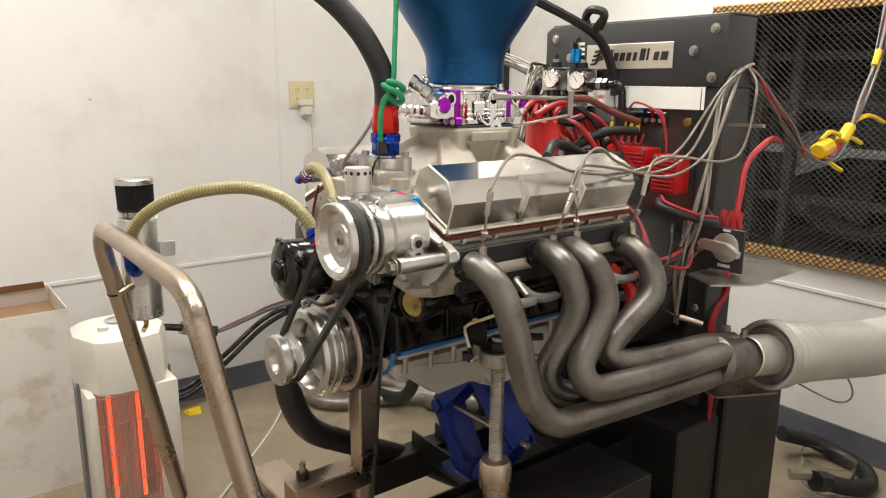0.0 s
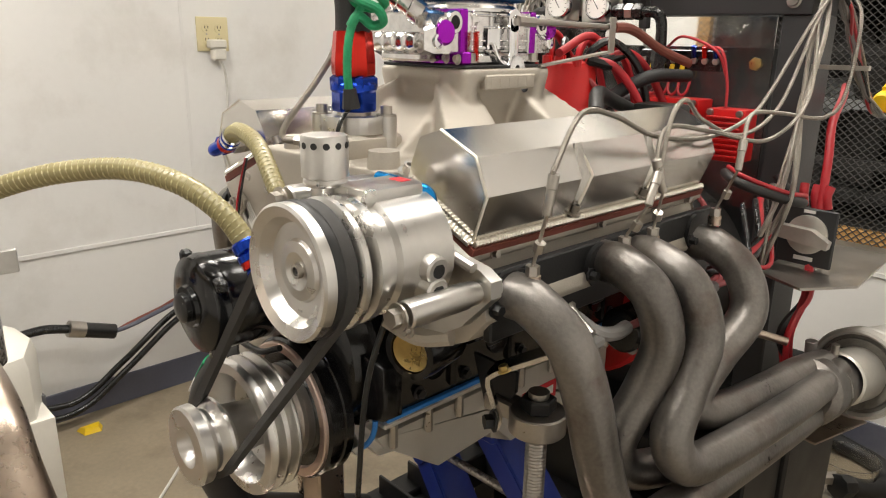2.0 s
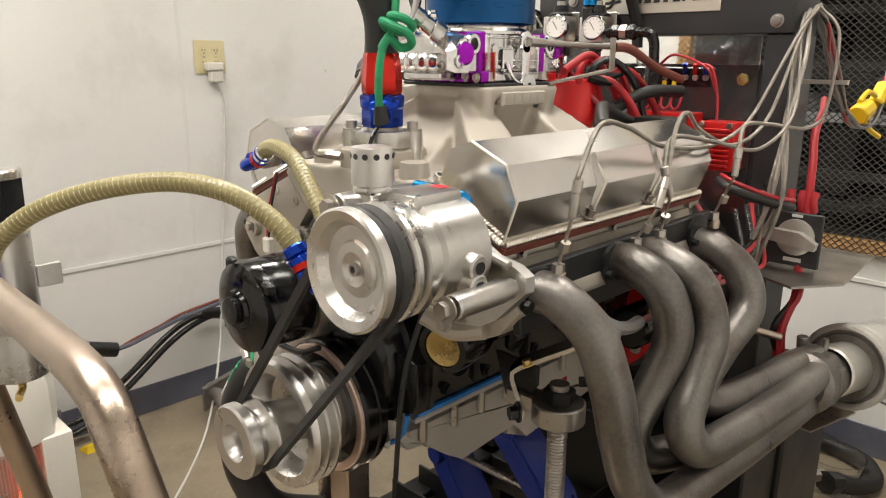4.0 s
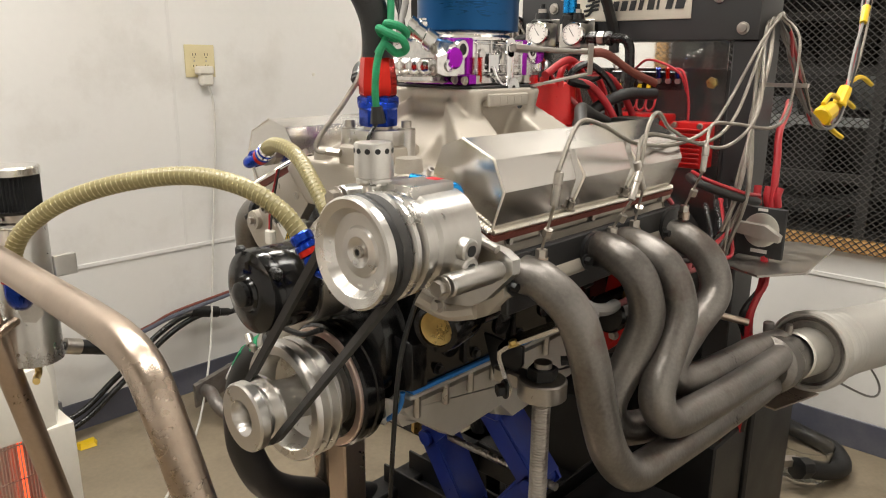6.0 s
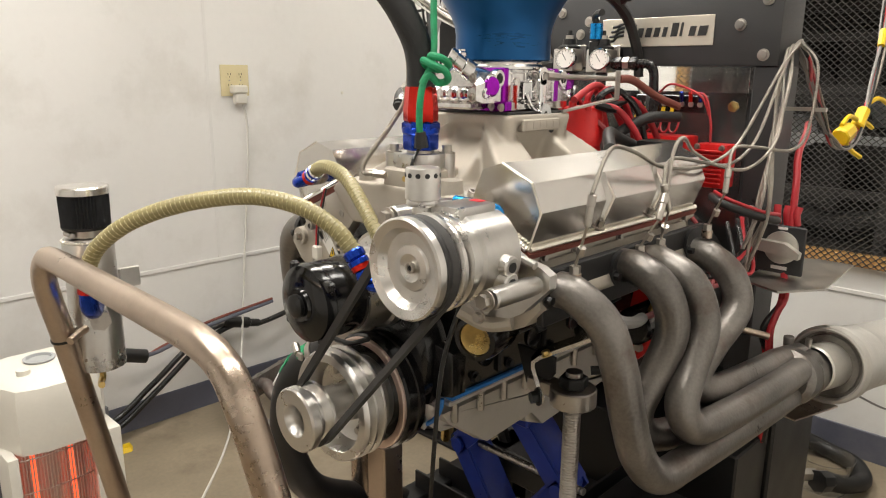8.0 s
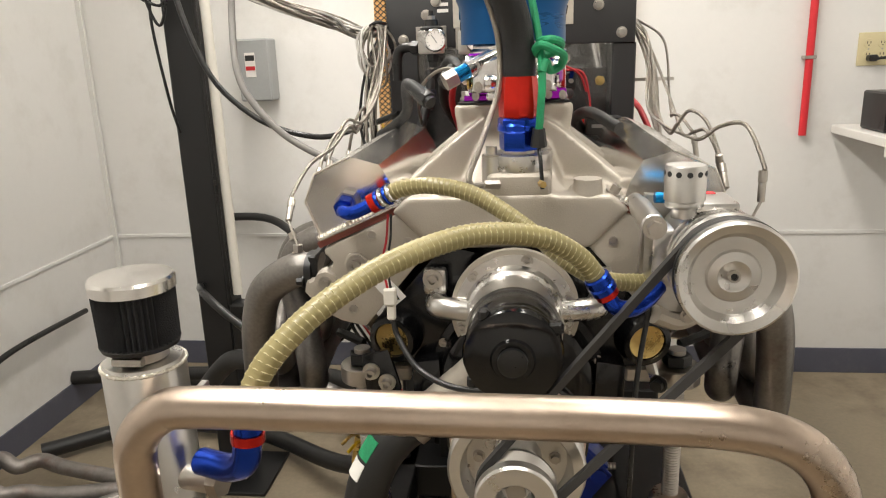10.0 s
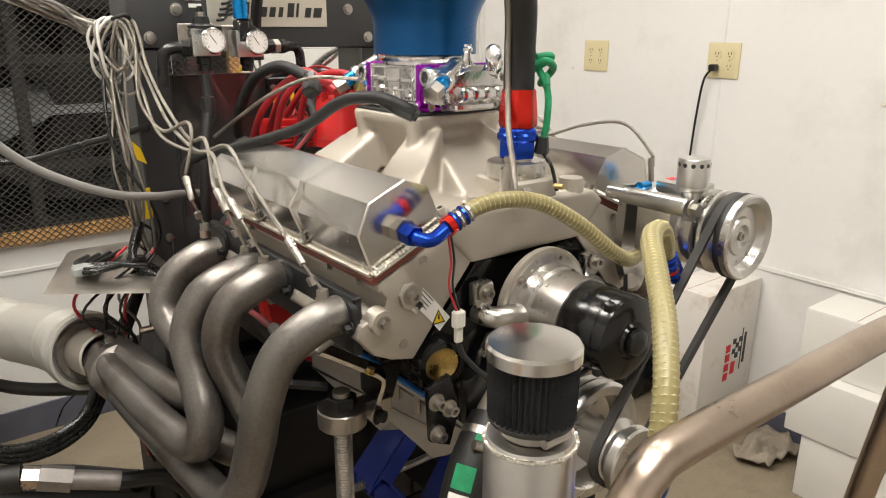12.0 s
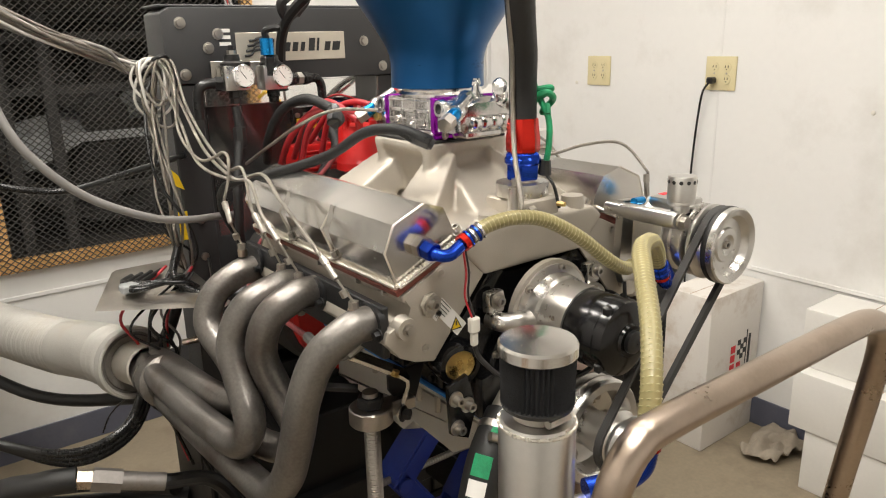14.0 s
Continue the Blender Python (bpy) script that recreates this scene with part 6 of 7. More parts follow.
hose_thing("fuel_hose", [(-0.20, 0.68, 0.98), (-0.245, 0.63, 1.06), (-0.270, 0.55, 1.115), (-0.262, 0.48, 1.142), (-0.239, 0.42, 1.155), (-0.182, 0.30, 1.196), (-0.165, 0.21, 1.239), (-0.152, 0.15, 1.249), (-0.134, 0.12, 1.242), (-0.114, 0.10, 1.226)], 0.0084, BRAID, "black braided fuel hose to front fuel bowl", "hose", "fuel hoses", [((-0.116, 0.103, 1.228), (-0.146, 0.138, 1.247), 0.0115)])
hose_thing("fuel_hose", [(0.021, 0.683, 1.24), (0.025, 0.67, 1.20), (0.01, 0.62, 1.16), (-0.05, 0.56, 1.13), (-0.09, 0.56, 1.06)], 0.010, BRAID, "black braided fuel hose from the outlet elbow", "hose", "fuel hoses", [((0.021, 0.683, 1.245), (0.024, 0.672, 1.205), 0.0145)])
hose_thing("breather_line", [(0.10, 0.64, 1.20), (0.08, 0.56, 1.20), (0.05, 0.50, 1.17), (0.08, 0.42, 1.15), (0.13, 0.45, 1.12)], 0.0105, BRAID, "black rubber line beside the distributor", "hose")

# ignition boxes on the clear guard
def ignition(x0, x1, z0, z1, depth, label):
    ob = thing("ignition_box", ((x0 + x1) / 2, PY, z0), label, "ignition box", "ignition boxes")
    part("case", box((x0, PY - depth, z0), (x1, PY - 0.0065, z1), 0.004, None, 2), REDPLASTIC, ob)
    n = int((z1 - z0 - 0.012) / 0.009)
    for k in range(n):
        part("cooling_fin", box((x0 + 0.006, PY - depth - 0.007, z0 + 0.008 + 0.009 * k), (x1 - 0.006, PY - depth + 0.001, z0 + 0.0115 + 0.009 * k), 0.0007), REDPLASTIC, ob)
    for x in (x0 + 0.009, x1 - 0.009):
        part("case_screw", lathe((x, PY - depth - 0.0005, z1 - 0.006), AX, [(0.006, 0), (0.005, 0.005), (0.002, 0.0055)], 12), STEEL, ob)
    return ob


ignition(-0.058, 0.104, 1.100, 1.160, 0.06, "red finned ignition amplifier on the dynamometer")
ignition(0.116, 0.184, 1.062, 1.148, 0.055, "small red finned ignition coil box")
ts = thing("terminal_strip", (0.02, PY, 1.205), "black terminal strip with yellow crimp connectors", "terminal strip")
part("strip", box((-0.038, PY - 0.022, 1.205), (0.119, PY - 0.0065, 1.240), 0.002), PLASTIC, ts)
for k in range(8):
    x = -0.028 + k * 0.0195
    part("terminal_screw", cyl((x, PY - 0.022, 1.222), (x, PY - 0.0265, 1.222), 0.0055, seg=12), STEEL, ts)
    if k < 5:
        part("crimp", cyl((x, PY - 0.026, 1.215), (x, PY - 0.030, 1.192), 0.0042, 0.0052, 10), YELLOW, ts, "yellow crimp connector")
        part("jumper_wire", tube([(x, PY - 0.030, 1.192), (x + 0.001, PY - 0.036, 1.172), (x + 0.010, PY - 0.038, 1.164), (x + 0.018, PY - 0.036, 1.172), (x + 0.019, PY - 0.03, 1.19)], 0.0024, 8), REDWIRE, ts)
    elif k < 8:
        part("crimp", cyl((x, PY - 0.026, 1.228), (x + 0.002, PY - 0.034, 1.246), 0.004, 0.0048, 10), BLUE if k % 2 else RED, ts)
for pts in ([(0.09, PY - 0.03, 1.245), (0.13, PY - 0.05, 1.24), (0.145, PY - 0.05, 1.19), (0.148, PY - 0.05, 1.15)], [(0.02, PY - 0.03, 1.245), (0.06, PY - 0.05, 1.262), (0.12, PY - 0.05, 1.24), (0.14, PY - 0.045, 1.20)]):
    hose_thing("ignition_wire", pts, 0.0024, REDWIRE, "thin red ignition wire", "wire", "ignition wires")
for k, pts in enumerate(([(0.025, 0.50, 1.222), (0.05, 0.54, 1.235), (0.062, 0.59, 1.20), (0.07, 0.64, 1.14), (0.075, 0.69, 1.10)], [(0.02, 0.47, 1.225), (0.05, 0.50, 1.215), (0.075, 0.53, 1.17), (0.085, 0.57, 1.10)], [(0.02, 0.40, 1.235), (0.0, 0.50, 1.26), (-0.02, 0.58, 1.235), (-0.03, 0.66, 1.17)],
                       [(-0.05, 0.42, 1.235), (-0.07, 0.50, 1.265), (-0.08, 0.57, 1.22), (-0.07, 0.66, 1.14)], [(-0.03, 0.42, 1.24), (-0.10, 0.47, 1.255), (-0.13, 0.54, 1.20), (-0.12, 0.63, 1.12)])):
    hose_thing("coil_lead", pts, 0.0065, REDWIRE, "thick red ignition lead near the distributor", "wire", "coil leads", [(pts[0], pts[1], 0.0085)] if k < 2 else None)

# exhaust temperature probes and their braided leads
HUBR, HUBL = Vector((0.243, 0.80, 1.338)), Vector((-0.298, 0.755, 1.345))


def probe(s, y, mids, hub, spread):
    p0 = Vector((s * 0.288 - 0.009, y + 0.010, 1.031))
    ob = thing("exhaust_probe", p0, "exhaust temperature probe with braided steel lead", "probe", "exhaust probes")
    part("weld_boss", cyl(p0 - Vector((0, 0, 0.008)), p0 + Vector((0, 0, 0.004)), 0.0085, seg=14), BARE, ob)
    part("hex_nut", cyl(p0 + Vector((0, 0, 0.003)), p0 + Vector((0, 0, 0.014)), 0.0072, seg=6), STEEL, ob)
    top = Vector(mids[0])
    part("probe_stem", cyl(p0 + Vector((0, 0, 0.013)), top, 0.0019, seg=8), STEEL, ob)
    mid = p0.lerp(top, 0.45)
    part("gland_nut", cyl(mid, mid + (top - p0).normalized() * 0.010, 0.0058, seg=6), STEEL, ob)
    d = (Vector(mids[1]) - top).normalized()
    part("crimp_sleeve", lathe(top, d, [(0.0042, 0), (0.0046, 0.001), (0.0046, 0.024), (0.0055, 0.025), (0.0055, 0.038), (0.004, 0.039)], 12), STEEL, ob)
    pts = [top + d * 0.036] + [Vector(m) for m in mids[1:]] + [hub.lerp(Vector(mids[-1]), 0.5) + Vector((spread * 0.35, 0, 0.035)), hub + Vector((spread * 0.25, 0, 0.0)), hub + Vector((0, 0.05, 0.01))]
    part("braided_lead", tube(resample(pts, 0.0011), 0.0028, 6, 0, None, lambda q: 1 + 0.13 * math.cos(q * 2 * math.pi / 0.0033)), STEELBRAID, ob, "braided steel lead")


probe(1, 0.030, [(0.300, 0.030, 1.10), (0.302, 0.036, 1.145), (0.292, 0.085, 1.188), (0.280, 0.16, 1.180), (0.276, 0.25, 1.152), (0.280, 0.36, 1.142), (0.262, 0.50, 1.15), (0.25, 0.60, 1.18)], HUBR, 0.05)
probe(1, 0.190, [(0.304, 0.200, 1.085), (0.300, 0.225, 1.125), (0.286, 0.265, 1.175), (0.272, 0.32, 1.188), (0.265, 0.38, 1.16), (0.272, 0.48, 1.135), (0.27, 0.60, 1.17)], HUBR, 0.03)
probe(1, 0.250, [(0.302, 0.232, 1.095), (0.296, 0.222, 1.13), (0.285, 0.26, 1.162), (0.290, 0.36, 1.150), (0.30, 0.50, 1.13), (0.30, 0.62, 1.18)], HUBR, -0.02)
probe(1, 0.405, [(0.306, 0.405, 1.10), (0.302, 0.420, 1.14), (0.288, 0.47, 1.165), (0.29, 0.56, 1.16), (0.31, 0.66, 1.15), (0.315, 0.72, 1.18)], HUBR, 0.08)
probe(-1, 0.030, [(-0.312, 0.055, 1.075), (-0.316, 0.095, 1.105), (-0.31, 0.17, 1.135), (-0.295, 0.25, 1.150), (-0.285, 0.33, 1.175), (-0.295, 0.42, 1.155), (-0.31, 0.55, 1.17), (-0.30, 0.66, 1.24)], HUBL, -0.05)
probe(-1, 0.190, [(-0.318, 0.215, 1.095), (-0.318, 0.27, 1.13), (-0.306, 0.33, 1.165), (-0.30, 0.42, 1.16), (-0.295, 0.55, 1.19), (-0.29, 0.66, 1.26)], HUBL, -0.02)
probe(-1, 0.250, [(-0.315, 0.27, 1.095), (-0.316, 0.31, 1.13), (-0.30, 0.37, 1.18), (-0.292, 0.46, 1.17), (-0.285, 0.58, 1.21), (-0.285, 0.66, 1.27)], HUBL, 0.02)
probe(-1, 0.405, [(-0.314, 0.41, 1.085), (-0.314, 0.43, 1.12), (-0.30, 0.43, 1.17), (-0.29, 0.47, 1.195), (-0.305, 0.55, 1.175), (-0.31, 0.64, 1.22)], HUBL, 0.04)

coil = thing("coiled_leads", HUBL, "pale braided leads coiled and tied at the panel corner", "cable bundle")
rng = random.Random(31)
for k in range(6):
    w, h = rng.uniform(0.026, 0.042), rng.uniform(0.040, 0.075)
    cxk, cyk = -0.312 + rng.uniform(-0.018, 0.012), 0.722 + rng.uniform(-0.012, 0.012)
    part("lead_loop", tube([(cxk + w * math.sin(a) + 0.006 * math.sin(2 * a + k), cyk + 0.012 * math.cos(a + k), 1.352 - h + h * math.cos(a)) for a in (2 * math.pi * q / 14 for q in range(15))], 0.0028, 7, 3), (STEELBRAID, WHITEWIRE)[k % 2], coil)
part("black_tie", tube([(-0.318, 0.712, 1.350), (-0.302, 0.708, 1.356), (-0.288, 0.722, 1.352), (-0.292, 0.742, 1.348), (-0.312, 0.736, 1.346), (-0.318, 0.712, 1.350)], 0.004, 8), PLASTIC, coil)


# sensor cable bundles from the panel to the walls
def bundle(name, start, mids, count, spread, r, materials, label, seed):
    rng = random.Random(seed)
    ob = thing(name, start, label, "cable bundle")
    for k in range(count):
        pts = [Vector(start)]
        for i, m in enumerate(mids):
            w = spread * (0.35 if i in (len(mids) - 1,) else 1)
            pts.append(Vector(m) + Vector((rng.uniform(-w, w), rng.uniform(-w, w), rng.uniform(-w, w) * 0.7)))
        part("cable", tube(pts, r * rng.uniform(0.8, 1.2), 7, 6), materials[k % len(materials)], ob)
    return ob


bundle("sensor_cables", HUBR + Vector((0, 0.03, 0.005)), [(0.246, 0.86, 1.315), (0.236, 0.96, 1.262), (0.224, 1.08, 1.20), (0.226, 1.18, 1.128), (0.235, 1.26, 1.112), (0.236, 1.34, 1.145), (0.226, 1.45, 1.27), (0.20, 1.58, 1.45), (0.18, 1.66, 1.8), (0.18, 1.7, ZC)], 9, 0.011, 0.0034, [WIREGREY, STEELBRAID, PLASTIC, REDWIRE, WIREGREY], "grey sensor cables hanging from panel to ceiling", 3)
bundle("sensor_cables", HUBL + Vector((0, 0.03, 0.0)), [(-0.34, 0.76, 1.335), (-0.42, 0.72, 1.365), (-0.55, 0.66, 1.42), (-0.70, 0.62, 1.53), (-0.85, 0.62, 1.68), (-1.1, 0.7, 1.9), (-1.73, 0.8, 2.1)], 14, 0.019, 0.0027, [STEELBRAID, WHITEWIRE, STEELBRAID, WIREGREY], "pale braided sensor cables sweeping to the wall", 5)
bundle("hanging_leads", HUBL, [(-0.32, 0.735, 1.26), (-0.335, 0.70, 1.12), (-0.325, 0.68, 1.03), (-0.30, 0.72, 0.95), (-0.28, 0.80, 0.9)], 9, 0.020, 0.003, [STEELBRAID, PLASTIC, STEELBRAID], "braided leads hanging down the upright", 9)
bundle("hanging_leads", HUBR, [(0.262, 0.70, 1.26), (0.278, 0.66, 1.16), (0.285, 0.62, 1.05), (0.27, 0.60, 0.93), (0.27, 0.60, 0.80)], 4, 0.014, 0.0036, [STEELBRAID], "braided leads hanging beside the red coil", 11)
bundle("battery_cables", (0.30, 0.735, 0.91), [(0.315, 0.70, 0.86), (0.300, 0.68, 0.80), (0.31, 0.70, 0.70), (0.30, 0.72, 0.55)], 4, 0.008, 0.0062, [REDWIRE, PLASTIC, REDWIRE], "red and black battery cables below the switch", 13)
hose_thing("red_battery_cable", [(0.300, 0.735, 0.96), (0.300, 0.742, 1.02), (0.292, 0.765, 1.08), (0.278, 0.80, 1.13), (0.262, 0.88, 1.165), (0.225, 1.00, 1.178), (0.20, 1.08, 1.165)], 0.0068, REDWIRE, "thick red battery cable looping above the switch", "cable")
for k in range(3):
    hose_thing("switch_lead", [(0.275 + 0.018 * k, 0.742, 1.00), (0.272 + 0.018 * k, 0.74, 1.02), (0.270 + 0.02 * k, 0.745, 1.035)], 0.007, REDWIRE, "red capped lead above the switch", "cable", "switch leads")
hose_thing("looped_cable", [(0.20, 0.60, 1.06), (0.24, 0.56, 1.055), (0.285, 0.60, 1.035), (0.30, 0.66, 1.02), (0.27, 0.70, 1.02), (0.24, 0.70, 1.05)], 0.0075, RUBBER, "black cable looped behind the valve cover", "cable")
hose_thing("looped_cable", [(0.20, 0.61, 1.068), (0.245, 0.57, 1.063), (0.29, 0.61, 1.042), (0.30, 0.67, 1.03)], 0.0035, REDWIRE, "red cable looped behind the valve cover", "cable")
tie = thing("yellow_tape_ties", (0.235, 1.27, 1.12), "bright yellow tape ties round the sensor cables", "tape")
part("tape_wrap", lathe((0.228, 1.225, 1.135), (0.1, 1, 0.35), [(0.02, 0), (0.023, 0.004), (0.021, 0.05), (0.017, 0.054)], 9), YELLOW, tie)
part("tape_wrap", lathe((0.231, 1.34, 1.155), (0, 0.75, 0.7), [(0.014, 0), (0.017, 0.004), (0.016, 0.06), (0.012, 0.064)], 9), YELLOW, tie)
part("tape_wrap", lathe((0.215, 1.52, 1.36), (-0.1, 0.6, 0.85), [(0.009, 0), (0.010, 0.05), (0.008, 0.052)], 8), YELLOW, tie)
for a, b, c in (((0.232, 1.40, 1.21), (0.24, 1.47, 1.225), (0.248, 1.551, 1.205)), ((0.23, 1.36, 1.165), (0.235, 1.40, 1.165), (0.24, 1.444, 1.15)), ((0.236, 1.25, 1.12), (0.245, 1.28, 1.10), (0.257, 1.307, 1.085)), ((0.225, 1.24, 1.165), (0.228, 1.28, 1.185), (0.232, 1.33, 1.175))):
    part("tape_tail", tube([a, b, c], 0.006, 6), YELLOW, tie)
tie = thing("yellow_tag", (-0.30, 0.77, 1.0), "yellow tape tag on the upright", "tape")
part("tag_strip", loft([[(-0.310, 0.735, 1.14), (-0.292, 0.735, 1.12), (-0.292, 0.737, 1.12), (-0.310, 0.737, 1.14)], [(-0.300, 0.735, 1.10), (-0.283, 0.735, 1.09), (-0.283, 0.737, 1.09), (-0.300, 0.737, 1.10)]]), YELLOW, tie)
part("tag_strip", box((-0.302, 0.735, 0.985), (-0.283, 0.737, 1.045), 0.0005), YELLOW, tie)
# thick cables at the left upright
hose_thing("black_cable", [(-0.20, 0.70, 1.03), (-0.25, 0.66, 1.042), (-0.31, 0.635, 1.05), (-0.386, 0.62, 1.069), (-0.484, 0.62, 1.12), (-0.552, 0.62, 1.187), (-0.592, 0.63, 1.26), (-0.612, 0.68, 1.38), (-0.62, 0.74, 1.52), (-0.62, 0.84, 1.9), (-0.62, 0.9, ZC)], 0.0075, WIREGREY, "grey rubber cable hanging in a long curve", "cable", "hanging cables")
hose_thing("black_cable", [(-0.27, 0.74, 1.16), (-0.36, 0.80, 1.13), (-0.50, 0.85, 1.10), (-0.66, 0.85, 1.16), (-0.78, 0.85, 1.32), (-0.86, 0.88, 1.7), (-0.9, 0.9, ZC)], 0.007, PLASTIC, "black cable hanging in a long curve", "cable", "hanging cables")
for k in range(3):
    hose_thing("black_cable", [(-0.32, 0.70 + 0.01 * k, 0.99 - 0.015 * k), (-0.345, 0.67, 0.93), (-0.31, 0.62, 0.885 + 0.008 * k), (-0.25, 0.58, 0.90), (-0.20, 0.60, 0.93)], 0.008, PLASTIC, "black cable looped at the upright", "cable", "looped cables")
for k in range(4):
    hose_thing("tray_cable", [(-0.40 + 0.02 * k, 0.78, 0.918), (-0.43, 0.72 - 0.02 * k, 0.925), (-0.38 + 0.015 * k, 0.66, 0.93), (-0.33, 0.64 + 0.02 * k, 0.922), (-0.30, 0.66, 0.89), (-0.31, 0.66, 0.80)], 0.0052, PLASTIC, "black cable coiled on the steel tray", "cable", "tray cables")
conn = thing("cable_connector", (-0.42, 0.69, 0.913), "grey plug connector lying on the tray", "connector")
part("shell", box((-0.445, 0.672, 0.914), (-0.405, 0.700, 0.932), 0.004), GREY, conn)

# ---------- floor and walls ----------
post = thing("hoist_post", (-0.90, 1.08, 0), "square black steel hoist post with cables", "post")
part("column", box((-0.945, 1.03, 0.0), (-0.855, 1.13, 2.55), 0.004), BLACKMETAL, post)
part("foot_plate", box((-1.02, 0.96, 0.0), (-0.78, 1.20, 0.012), 0.002), BLACKMETAL, post)
part("conduit", cyl((-0.835, 1.06, 0.62), (-0.835, 1.06, 2.55), 0.014, seg=14), WHITEPLASTIC, post)
part("cable_run", tube([(-0.848, 1.025, 0.6), (-0.85, 1.025, 1.4), (-0.848, 1.025, 2.5)], 0.006, 8), PLASTIC, post)
part("clamp_block", box((-0.852, 1.02, 0.42), (-0.80, 1.08, 0.60), 0.006), PLASTIC, post)
part("outrigger", box((-1.03, 0.2, 2.30), (-0.75, 1.2, 2.38), 0.003), WHITEPLASTIC, post)
for k in range(3):
    hose_thing("loop_wire", [(-0.87, 1.02, 2.1), (-0.95 - 0.05 * k, 0.98, 1.75), (-0.96 - 0.04 * k, 0.97, 1.5), (-0.93, 0.98, 1.38 + 0.05 * k), (-0.90, 0.98, 1.46), (-0.93, 0.98, 1.50), (-0.955, 0.99, 1.40), (-0.94, 1.0, 1.2), (-0.93, 1.02, 1.1)], 0.004, PLASTIC, "thin black wire looped on the post", "wire", "looped wires")
# floor hoses behind the post
for k, (z, label) in enumerate(((0.045, "thick black hose lying on the floor"), (0.05, "thick black hose curling on the floor"), (0.045, "long black hose along the back wall"))):
    pts = ([(-0.29, 0.95, 0.25), (-0.5, 1.2, 0.18), (-0.9, 1.5, 0.14), (-1.4, 1.55, 0.12), (-1.73, 1.5, 0.12)], [(-0.28, 0.85, 0.20), (-0.55, 1.0, 0.10), (-0.9, 1.25, 0.05), (-1.3, 1.3, 0.045), (-1.6, 1.1, 0.045)], [(-0.33, 0.95, 0.30), (-0.5, 1.2, 0.25), (-0.8, 1.5, 0.16), (-1.2, 1.65, 0.06), (-1.6, 1.5, 0.05)])[k]
    hose_thing("floor_hose", pts, 0.027, RUBBER, label, "hose", "floor hoses")
hose_thing("wall_cable", [(-0.34, 0.95, 0.55), (-0.55, 1.3, 0.48), (-0.75, 1.6, 0.56), (-1.0, 1.85, 0.66), (-1.3, 1.9, 0.66)], 0.016, RUBBER, "black cable pair crossing to the wall", "cable")
# brass and steel couplings by the collector
cp = thing("pipe_coupling", (-0.45, 0.55, 0.45), "steel hex pipe coupling on a black hose", "coupling")
part("hex_body", cyl((-0.555, 0.655, 0.565), (-0.505, 0.64, 0.548), 0.024, seg=6), RUSTED, cp)
part("hex_body", cyl((-0.58, 0.662, 0.572), (-0.555, 0.655, 0.565), 0.020, seg=6), BARE, cp)
part("pipe_stub", cyl((-0.505, 0.64, 0.548), (-0.43, 0.62, 0.525), 0.018, seg=18), RUSTED, cp)
part("hose_body", tube([(-0.58, 0.662, 0.572), (-0.64, 0.68, 0.575), (-0.74, 0.72, 0.55), (-0.9, 0.78, 0.35), (-1.05, 0.8, 0.10), (-1.3, 0.8, 0.03)], 0.025, 14), RUBBER, cp)
part("support_strap", tube([(-0.43, 0.62, 0.525), (-0.34, 0.60, 0.50), (-0.27, 0.60, 0.37)], 0.016, 10), BLACKMETAL, cp)
for k in range(3):
    vb = thing("brass_valve", (-0.36 + 0.02 * k, 0.490 - 0.03 * k, 0.45), "small brass drain valve below the header", "valve", "brass valves")
    part("valve_body", cyl((-0.36 + 0.02 * k, 0.490 - 0.03 * k, 0.43), (-0.345 + 0.02 * k, 0.480 - 0.03 * k, 0.50), 0.012, seg=6), BRASS, vb)
    part("valve_lever", tube([(-0.352 + 0.02 * k, 0.485 - 0.03 * k, 0.50), (-0.36 + 0.02 * k, 0.460 - 0.03 * k, 0.51), (-0.375 + 0.02 * k, 0.440 - 0.03 * k, 0.50)], 0.004, 6), YELLOW if k else BRASS, vb)
for k in range(3):
    hose_thing("wall_loom", [(-0.30, 0.78, 0.86), (-0.40, 0.74, 0.72 - 0.02 * k), (-0.47, 0.70, 0.63 - 0.012 * k), (-0.58, 0.68, 0.62 - 0.01 * k), (-0.70, 0.70, 0.68), (-0.82, 0.8, 0.72), (-1.0, 1.2, 0.60)], 0.0095, PLASTIC, "black cable loom hanging towards the wall", "cable", "cable looms")
hose_thing("coiled_hose", [(0.0, 1.70, 0.10), (0.06, 1.81, 0.06), (0.15, 1.84, 0.03), (0.245, 1.80, 0.03), (0.292, 1.71, 0.03), (0.27, 1.61, 0.05), (0.225, 1.53, 0.08)], 0.028, RUBBER, "thick black hose curling on the floor by the wall", "hose", "", [((0.215, 1.50, 0.085), (0.24, 1.56, 0.072), 0.034)])
hose_thing("thin_wire", [(0.40, 0.83, 0.67), (0.47, 0.95, 0.60), (0.46, 1.05, 0.60), (0.38, 1.1, 0.66)], 0.0022, WIREGREY, "thin wire hanging under the duct", "wire")
hose_thing("thin_wire", [(-0.42, 0.80, 0.66), (-0.47, 0.84, 0.60), (-0.49, 0.86, 0.55)], 0.002, PLASTIC, "thin black wire hanging under the duct", "wire")
hose_thing("hanging_lead", [(0.16, -0.04, 0.99), (0.145, -0.06, 0.90), (0.14, -0.07, 0.78), (0.135, -0.075, 0.66), (0.12, -0.08, 0.50), (0.12, -0.08, 0.43)], 0.0032, PLASTIC, "thin black lead hanging in front of the block", "wire")
plug = thing("wire_connector", (-0.155, -0.03, 1.01), "white two-pin connector on red and black wires", "connector")
part("plug_shell", box((-0.165, -0.045, 0.988), (-0.149, -0.034, 1.010), 0.002), WHITEPLASTIC, plug)
